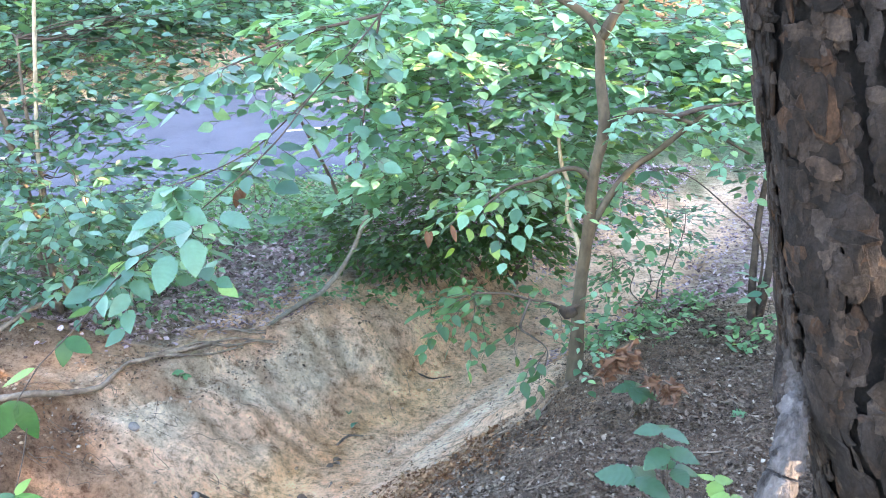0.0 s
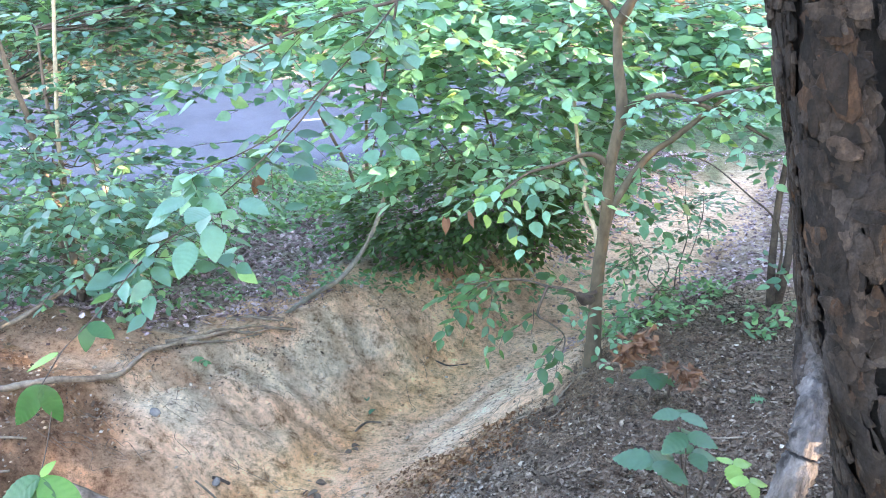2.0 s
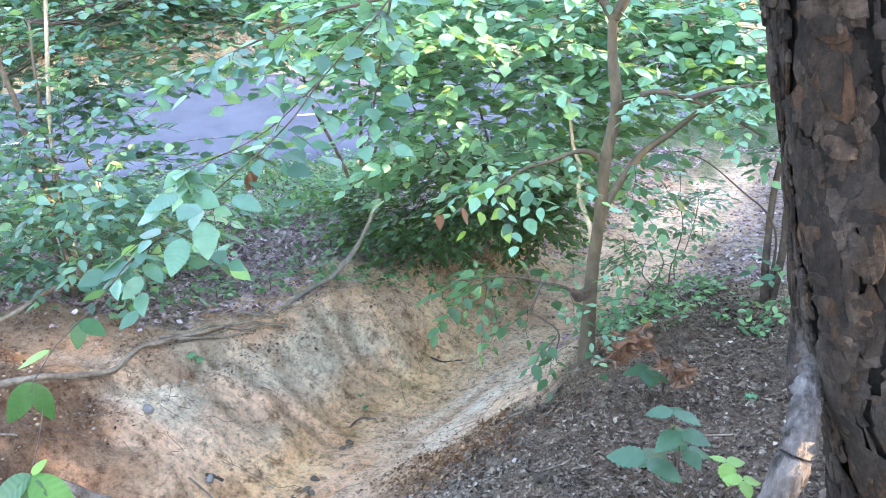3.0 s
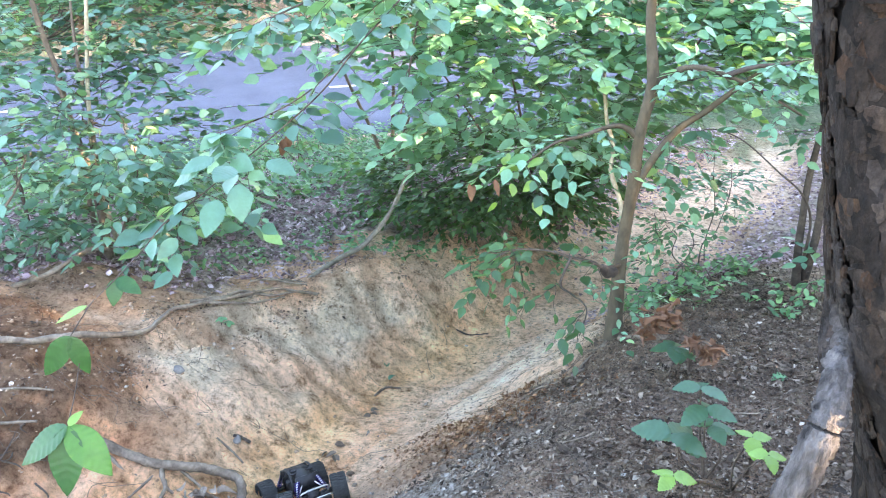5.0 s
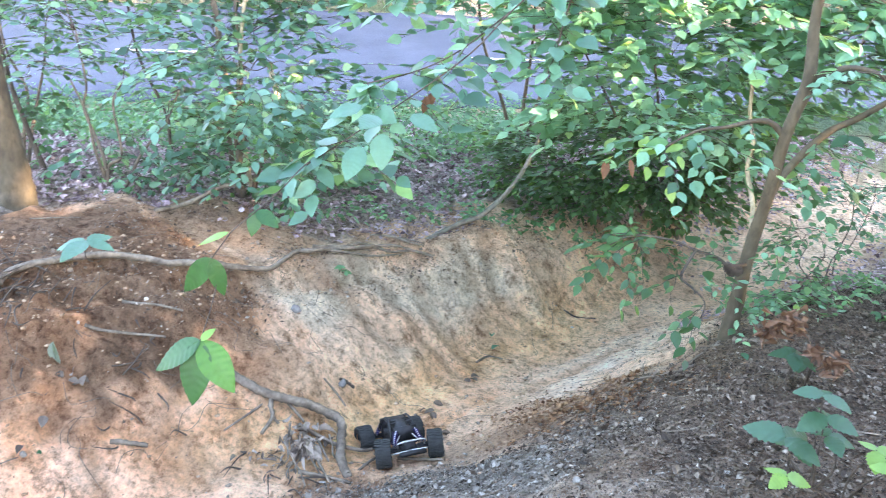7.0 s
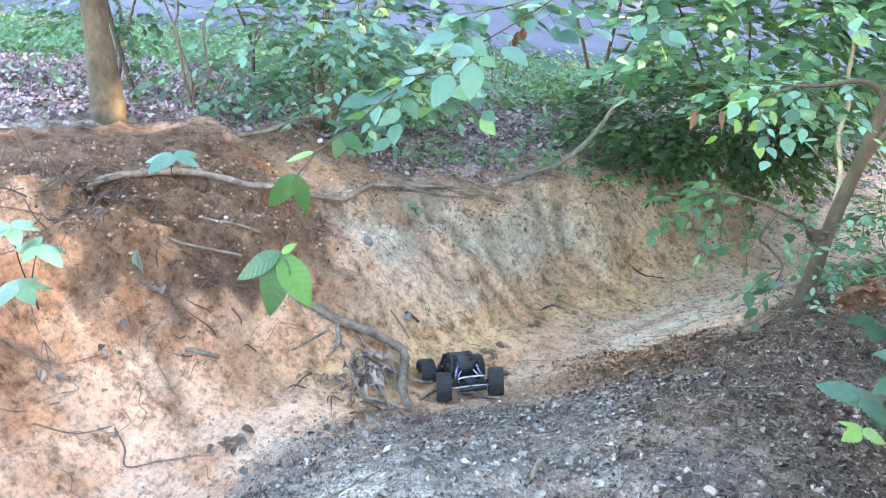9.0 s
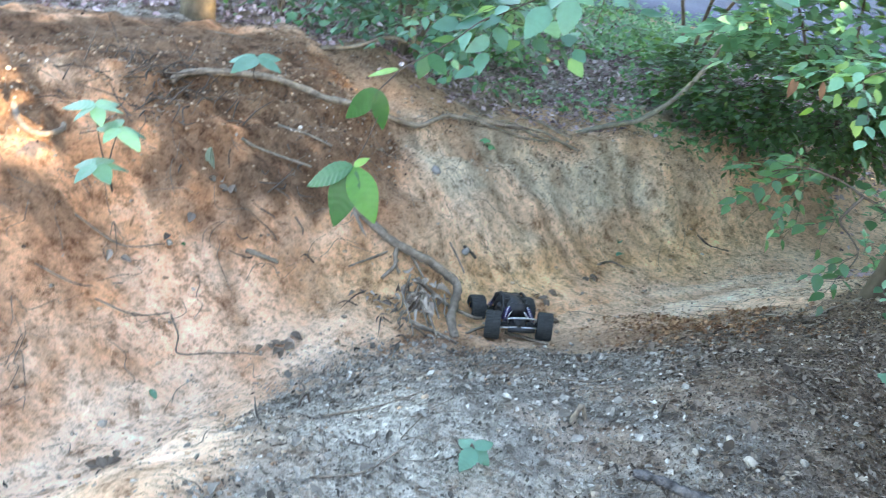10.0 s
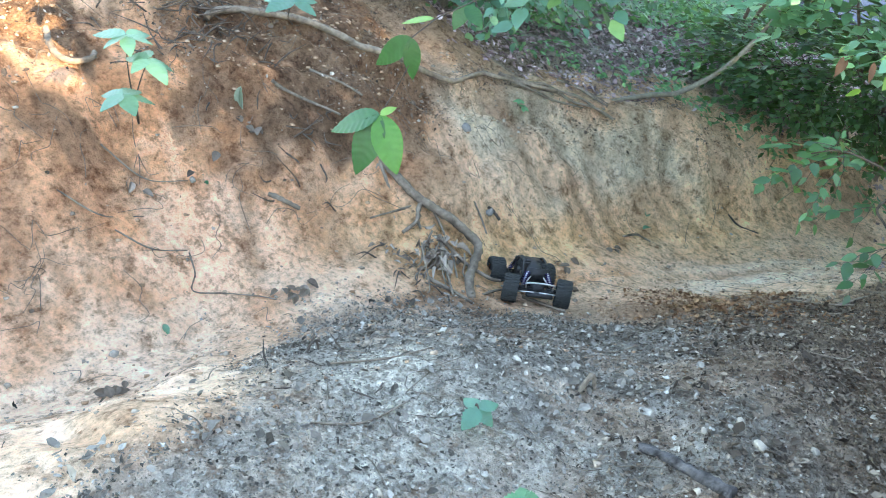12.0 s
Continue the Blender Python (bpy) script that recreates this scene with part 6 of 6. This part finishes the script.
def build_litter():
    rng = np.random.default_rng(71)

    def shoulder(x, y, d, g, u):
        bare = np.interp(g[:, 1], [0, 1, 1.5, 1.9, 2.5, 3.2, 4.2, 5, 6], [1.75, 1.16, 0.66, 0.40, 0.24, 0.46, 0.85, 0.85, 0.5])
        return (d < 0) & (u < smooth((y - 0.1 + 0.3 * rough(x, y, 0.5, 2, 78)) / 0.6) * smooth((2.2 - x) / 0.6)) & (rng.uniform(0, 1, len(x)) < 0.015 + smooth((-d - bare + 0.24 * rough(x, y, 0.5, 3, 31) + 0.1) / 0.42))

    s = Soup()
    x, y = scatter(rng, 440000, -1.9, 2.2, 0.1, 5.0, shoulder)
    thin = rng.uniform(0, 1, len(x)) > 0.55 * np.exp(-((x + 0.40) / 0.55) ** 2 - ((y - 1.15) / 0.38) ** 2) + 0.25 * smooth(rough(x, y, 0.3, 2, 80) * 2)
    x, y = x[thin], y[thin]
    dark = x + 0.5 * np.clip(y - 1.6, 0, 2) + 0.35 * rough(x, y, 0.5, 2, 77) + rng.normal(0, 0.2, len(x)) > 0.12
    large = rng.uniform(0, 1, len(x)) < 0.20 + 0.16 * np.clip(rough(x, y, 0.3, 2, 79), -0.8, 1)
    q = Soup()
    for soup, side in ((s, ~dark), (q, dark)):
        k = side & large
        soup.many(flakes(rng, x[k], y[k], rng.gamma(2.4, 0.0050, k.sum()).clip(0.006, 0.042), 0.4), FLAKE_FACES)
        k = side & ~large
        soup.many(flakes(rng, x[k], y[k], rng.gamma(3.0, 0.0022, k.sum()).clip(0.003, 0.013), 0.5, CHIP, 0.4), [(0, 2, 1), (0, 3, 2)])
    # humus crumbs in a darker colour, which includes the pine's shade
    single("shaded_humus_litter", q, M_DRY, "brown leaf crumbs under the pine, coloured darker for its shade", "leaf litter", kind="stuff", soft=False)
    single("leaf_litter", s, M_LITTER, "grey-brown shredded leaf litter and bark chips", "leaf litter", kind="stuff", soft=False)

    def plateau(x, y, d, g, u):
        r = road_off(x, y)
        edge = np.where(g[:, 1] > 5.4, 0.5, g[:, 3] + g[:, 4] + np.interp(g[:, 1], [2.5, 3.6, 4.5], [0.8, 0.2, -0.1]))
        return (d > edge + 0.1) & (r > 0.4) & (u < 0.04 + smooth((d - edge - 0.3 + 0.3 * rough(x, y, 0.6, 2, 35)) / 0.35))

    s = Soup()
    x, y = scatter(rng, 90000, -6.5, 4.0, 3.0, 10.5, plateau)
    s.many(flakes(rng, x, y, rng.uniform(0.02, 0.052, len(x)), 0.35), FLAKE_FACES)
    x, y = scatter(rng, 20000, 0.6, 4.5, 4.8, 10.5, lambda x, y, d, g, u: u < np.where(np.abs(d) < 0.4, 0.03, 0.75))
    s.many(flakes(rng, x, y, rng.uniform(0.02, 0.05, len(x)), 0.35), FLAKE_FACES)
    single("fallen_leaves", s, M_LITTER_FAR, "drifts of pinkish-brown fallen leaves behind the bank", "leaf litter", kind="stuff", soft=False)

    def bank(x, y, d, g, u):
        t = (d - g[:, 3]) / g[:, 4]
        drift = smooth(0.55 + 1.3 * rough(x, y, 0.22, 2, 64))
        return (d > 0.0) & (t < 2.2) & (u < (0.03 + 0.97 * smooth((t - 0.5) / 0.35)) * drift)

    s = Soup()
    x, y = scatter(rng, 90000, -4.4, 1.5, 0.6, 6.5, bank)
    s.many(flakes(rng, x, y, rng.gamma(2.0, 0.0044, len(x)).clip(0.004, 0.036), 0.4), FLAKE_FACES)
    single("bank_litter", s, M_SCRAP, "scattered dry leaf scraps on the clay bank", "leaf litter", kind="stuff", soft=False)

    # pebbles
    ball = np.array([(1, 0, 0), (-1, 0, 0), (0, 1, 0), (0, -1, 0), (0, 0, 1), (0, 0, -0.6), (0.6, 0.6, 0.5), (-0.6, -0.6, 0.5)])
    bf = [(0, 6, 4), (0, 2, 6), (2, 4, 6), (2, 1, 4), (1, 7, 4), (1, 3, 7), (3, 4, 7), (3, 0, 4), (2, 0, 5), (1, 2, 5), (3, 1, 5), (0, 3, 5)]
    x, y = scatter(rng, 9000, -3.4, 2.4, 0.6, 7.5, lambda x, y, d, g, u: (d < g[:, 3] + g[:, 4] + 0.3) & (u < np.where((d > 0.72 * g[:, 4]) & (g[:, 1] > 2.8), 0.95, np.where(d > 0, np.where(g[:, 1] > 2.8, 0.10, 0.05), 0.3))))
    size = rng.gamma(2.0, 0.0036, len(x)).clip(0.003, 0.016)
    a = rng.uniform(0, 6.28, len(x))
    b = ball[None] * size[:, None, None] * rng.uniform(0.6, 1.2, (len(x), 8, 3)) * (1, 1, 0.6)
    c, q = np.cos(a)[:, None], np.sin(a)[:, None]
    b = np.stack([b[..., 0] * c - b[..., 1] * q, b[..., 0] * q + b[..., 1] * c, b[..., 2]], -1)
    b = b + np.column_stack([x, y, land(x, y) + 0.2 * size])[:, None]
    single("pebbles", Soup().many(b, bf), M_PEBBLE, "small pale pebbles and clay crumbs", "pebbles", kind="stuff")

    def crumbly(x, y, d, g, u):
        t = (d - g[:, 3]) / g[:, 4]
        return (d > 0.05) & (t < 1.35) & (u < 0.10 + 0.75 * smooth((t - 0.55) / 0.3)) | (d < -0.05) & (d > -1.1) & (u < 0.25)

    x, y = scatter(rng, 26000, -4.0, 1.2, 0.7, 6.2, crumbly)
    size = rng.gamma(1.6, 0.0032, len(x)).clip(0.002, 0.015)
    b = ball[None] * size[:, None, None] * rng.uniform(0.5, 1.3, (len(x), 8, 3)) * (1, 1, 0.7)
    b = b + np.column_stack([x, y, land(x, y) + 0.15 * size])[:, None]
    single("clay_crumbs", Soup().many(b, bf), M_CLOD, "crumbs and clods of orange-brown clay", "soil", kind="stuff")

    x, y = rng.normal(0.02, 0.22, 3200), rng.normal(3.25, 0.2, 3200)
    d, g = gully(x, y)
    x, y = x[d < -0.3], y[d < -0.3]
    q = Soup().many(flakes(rng, x, y, rng.gamma(2.0, 0.006, len(x)).clip(0.005, 0.03), 0.4), FLAKE_FACES)
    single("leaf_crumbs", q, M_RUST, "rust-brown leaf crumbs on the slope by the sapling", "leaf litter", kind="stuff", soft=False)

    # fine rootlets and dry twigs
    s = Soup()
    x, y = scatter(rng, 1500, -3.4, 2.2, 0.8, 6.0, lambda x, y, d, g, u: (u < np.where(d < -0.5, 0.6, np.where((d > 0.2) & (g[:, 1] < 3.4), 0.42, 0.09))) & (d < g[:, 3] + g[:, 4] + 0.4))
    for px, py in zip(x, y):
        w = rng.normal(0, 1, 2)
        w = w / np.linalg.norm(w) * rng.uniform(0.05, 0.16)
        k = rng.normal(0, 0.025, (5, 2)) + np.linspace(-1, 1, 5)[:, None] * w
        p = lying([(px + q[0], py + q[1]) for q in k], 0.004)
        s.add(*tube(p, [0.0013, 0.0017, 0.0017, 0.0013, 0.0008], 4, 3))
    single("twig_litter", s, M_ROOT, "fine dry twigs and rootlets on the ground", "twigs", kind="stuff")

    # herbs on the plateau, along the verge and past the road
    def green(x, y, d, g, u):
        r = road_off(x, y)
        return (d > g[:, 3] + g[:, 4] + 0.3) & (r > 0.05) & (u < 0.06 + 0.9 * smooth((4.6 - r + 3 * rough(x, y, 1.1, 3, 37)) / 1.6))

    x, y = scatter(rng, 85000, -9.0, 6.5, 4.0, 13.5, green)
    up = np.array((0, 0, 1.0)) + rng.normal(0, 0.5, (len(x), 3))
    at = np.column_stack([x, y, land(x, y) + rng.gamma(2, 0.05, len(x))])
    s = Soup().many(leaf_set(at, rng.normal(0, 1, (len(x), 3)) * (1, 1, 0.4), up, rng.uniform(0.04, 0.09, len(x)), 0.32, LEAF_SMALL), SMALL_FACES)
    single("verge_herbs", s, M_HERB, "low green herbs and ivy along the road verge", "ground cover", kind="stuff")

    x, y = rng.uniform(-22, 14, 16000), rng.uniform(12, 34, 16000)
    r = road_off(x, y)
    ok = (r < -ROAD_WIDE - 0.15) & (r > -ROAD_WIDE - 2.6)
    x, y = x[ok], y[ok]
    at = np.column_stack([x, y, land(x, y)])
    s = Soup().many(leaf_set(at, np.array((0, 0, 1.0)) + rng.normal(0, 0.45, (len(x), 3)), rng.normal(0, 1, (len(x), 3)), rng.uniform(0.08, 0.22, len(x)), 0.06, LEAF_SMALL), SMALL_FACES)
    single("verge_grass", s, M_LEAF_LIME, "bright grass strip on the far verge", "grass", kind="stuff")


build_litter()


def low_greens():
    """Small sprigs at the bank's edge and on the trail."""
    rng = np.random.default_rng(81)
    for x, y, n in [(-1.62, 4.95, 14), (-1.3, 5.15, 12), (-0.85, 5.3, 12), (-0.55, 5.35, 14), (1.0, 6.3, 10), (2.3, 7.1, 8), (-1.9, 4.75, 10), (1.2, 5.2, 10), (0.95, 4.5, 12), (-2.1, 5.4, 12), (1.6, 4.75, 12), (1.45, 4.95, 16), (1.75, 5.3, 14), (1.3, 4.15, 12), (1.55, 3.9, 10), (0.6, 6.0, 14), (-0.1, 5.5, 12), (0.3, 5.65, 12), (-1.0, 6.0, 16), (-1.9, 5.6, 14), (-0.8, 6.5, 16), (-2.3, 6.0, 14), (-1.4, 6.6, 16), (-1.75, 6.4, 14), (-1.15, 5.5, 10)]:
        o = np.array(on_land(x, y))
        leaves = []
        for _ in range(n):
            spray(rng, rng.normal(0, 0.09, 3) * (1, 1, 0.3) + (0, 0, 0.06), rng.normal(0, 1, 3) * (1, 1, 0.3) + (0, 0, 0.3), 0.1, 0.045, 5, leaves, None, 0.2, 0.4)
        t = thing("ground_plant", "small leafy weed growing from the soil", "plant", o, "weeds along the bank")
        part("stalk", Soup().add(*tube([(0, 0, -0.03), (0.01, 0, 0.04), (0, 0.01, 0.09)], 0.003, 5, 3)), M_TWIG, t)
        tagged(part("leaves", leaves_mesh(leaves), M_HERB, t), kind="stuff")


low_greens()

# dead-leaf clump caught under the root
rng = np.random.default_rng(83)
clump = thing("leaf_clump", "clump of curled dead leaves caught under the root", "leaf litter", on_land(-1.28, 2.72))
co = np.array(clump.location)
for k in range(105):
    heap = k < 80
    middle, spread = ((-1.245, 2.765), (0.062, 0.055)) if heap else ((-1.36, 2.62), (0.085, 0.045))
    p = np.array(on_land(*(np.array(middle) + rng.normal(0, 1, 2) * spread), abs(rng.normal(0.03, 0.03)) if heap else rng.uniform(0.004, 0.014)))
    big_leaf(clump, p, rng.normal(0, 1, 3) * (1, 1, 0.5), rng.normal(0, 0.6, 3) + (0, 0, 1), rng.uniform(0.03, 0.08) * (1 if heap else 0.65), rng.uniform(0.14, 0.30), M_CLUMP, co, 5, rng.uniform(0.4, 1.7), rng.uniform(0.2, 0.9), "", rng.uniform(0.0, 0.3))
for _ in range(8):
    x, y = np.array((-1.22, 2.80)) + rng.normal(0, 0.045, 2)
    fall = np.array((rng.uniform(0.04, 0.20), rng.uniform(-0.26, -0.08)))
    strand = [on_land(x + fall[0] * u + rng.normal(0, 0.008), y + fall[1] * u + rng.normal(0, 0.008), 0.085 * (1 - u) ** 1.3 + 0.004) for u in (0, 0.3, 0.6, 0.85, 1.0)]
    part("stalk", Soup().add(*tube(np.array(strand) - co, np.linspace(0.0055, 0.003, 5), 6, 5, 0.2, 3)), M_ROOT, clump, "bare grey stalk")
for label, x, y, n, mat in [("dark wet leaf scraps on the sandy floor", -1.59, 1.15, 7, M_DRY), ("grey dead leaf on the clay slope", -2.19, 2.47, 5, M_DRY), ("scrap of dead leaves on the clay", -1.54, 2.01, 8, M_DRY),
                            ("fallen green leaf on the clay", -2.13, 2.15, 1, M_LEAF_BIG), ("fallen green leaf in the gully bed", -0.58, 4.35, 2, M_LEAF_BLUE), ("dark leaf scraps in the gully bed", -0.77, 3.40, 4, M_DRY), ("curled dark leaf in the gully bed", -0.65, 3.14, 3, M_DRY), ("dry leaf scraps under the bank", -0.62, 3.85, 3, M_DRY), ("grey-brown dead leaf on the clay slope", -2.15, 2.48, 2, M_CLUMP), ("curled grey-brown dead leaf on the clay", -2.21, 2.29, 1, M_CLUMP), ("crumpled grey-brown leaf on the clay", -2.30, 1.93, 2, M_CLUMP), ("pale dead leaf on the clay slope", -2.21, 2.14, 1, M_CLUMP), ("dark dead leaves at the foot of the slope", -1.48, 2.13, 4, M_CLUMP), ("fallen green leaf on the clay floor", -1.79, 1.56, 1, M_LEAF_BLUE)]:
    t = thing("fallen_leaf", label, "leaf", on_land(x, y))
    to = np.array(t.location)
    for _ in range(n):
        p = np.array(on_land(*(np.array((x, y)) + rng.normal(0, 0.03, 2) * (n > 1)), 0.012))
        big_leaf(t, p, rng.normal(0, 1, 3) * (1, 1, 0.15), rng.normal(0, 0.3, 3) + (0, 0, 1), rng.uniform(0.04, 0.07), 0.3, mat, to, 4, rng.uniform(0.2, 0.9), 0.2)


# ---- woods past the road, and an unseen leaf screen added to shade the gully ----
def build_woods():
    rng = np.random.default_rng(91)
    across = np.array((-ROAD_WAY[1], ROAD_WAY[0]))
    for k in range(44):
        u, v = rng.uniform(-20, 24), ROAD_WIDE + 2.2 + 12 * rng.uniform(0, 1) ** 1.5
        p = ROAD_AT + ROAD_WAY * u + across * v
        o = np.array(on_land(*p))
        t = thing("tree", "woodland tree past the road with a leafy low crown", "tree", o, "trees past the road")
        h, lean = rng.uniform(4.5, 8), rng.normal(0, 0.3, 2)
        part("trunk", Soup().add(*tube([(0, 0, -0.2), (*lean * 0.3, h * 0.4), (*lean, h)], [0.16, 0.12, 0.06], 9, 6, 0.1, k)), M_STEM, t)
        leaves = []
        crown(rng, [(rng.normal(0, 0.8), rng.normal(0, 0.8), z, 1.4, 1.4, 0.7, 26) for z in (0.6, 1.5, 2.6, 3.8)], 0.20, leaves, None, reach=(0.5, 1.0), count=(6, 9), tilt=0.4)
        tagged(part("crown", leaves_mesh(leaves, LEAF_SMALL, SMALL_FACES), M_FAR, t), kind="stuff")


    for k in range(26):
        u, v = rng.uniform(-19, 20), ROAD_WIDE + rng.uniform(1.8, 5.0)
        p = ROAD_AT + ROAD_WAY * u + across * v
        t = thing("shrub", "low green shrub on the slope past the road", "shrub", on_land(*p), "shrubs past the road")
        part("stem", Soup().add(*tube([(0, 0, -0.1), (0.05, 0, 0.5), (0, 0.1, 1.1)], [0.03, 0.025, 0.01], 6, 4)), M_STEM, t)
        leaves = []
        crown(rng, [(rng.normal(0, 0.3), rng.normal(0, 0.3), z, 0.8, 0.8, 0.35, 22) for z in (0.4, 0.9, 1.4)], 0.15, leaves, None, reach=(0.3, 0.6), count=(5, 8), tilt=0.4)
        tagged(part("crown", leaves_mesh(leaves, LEAF_SMALL, SMALL_FACES), M_LEAF_BLUE, t), kind="stuff")


build_woods()


def build_sun_screen():
    """Unseen leaf sheet added up-sun of the gully, with gaps placed for sun patches."""
    rng = np.random.default_rng(95)
    S = np.array(TO_SUN)
    e1 = unit(np.array((-S[1], S[0], 0)))
    e2 = np.cross(S, e1)
    gaps = [(-3.06, 2.02, -0.36, 0.26), (-2.95, 1.85, -0.42, 0.16), (-2.07, 3.93, -0.7, 0.10), (-2.2, 4.1, -0.7, 0.08), (-2.55, 3.75, -0.66, 0.07), (-3.6, 3.93, -0.40, 0.09), (-3.8, 3.8, -0.6, 0.05), (-2.6, 5.0, 0.0, 0.40), (-2.25, 4.95, -0.2, 0.32), (-2.6, 5.05, -0.3, 0.3),
            (-2.2, 17.5, -2.0, 0.4), (-1.4, 15.5, -1.9, 0.3), (-5.3, 22.0, -1.0, 0.45), (-4.5, 21.0, -1.0, 0.3), 
            (-1.9, 16.5, -1.9, 0.45), (-2.4, 17.3, -1.9, 0.5), (-9.5, 15.5, -2, 0.4)]
    n = 74000
    a, b = rng.uniform(-6, 27, n), rng.uniform(-3.6, 6, n)
    p = S * rng.uniform(13, 17, n)[:, None] + a[:, None] * e1 + b[:, None] * e2
    ok = np.ones(n, bool)
    size = rng.uniform(0.28, 0.56, n)
    for x, y, zz, r in gaps:
        d = np.linalg.norm(np.cross(p - (x, y, zz), S), axis=1)
        ok &= d > r + size * 0.4
    p, size = p[ok], size[ok]
    way = rng.normal(0, 1, (len(p), 3))
    up = S + rng.normal(0, 0.5, (len(p), 3))
    c = leaf_set(p, way, up, size, 0.42, LEAF_SMALL)
    single("sun_screen", Soup().many(c, SMALL_FACES), M_FAR, "unseen sheet of leaves that blocks the sun, with placed gaps", "tree canopy", kind="stuff")


build_sun_screen()
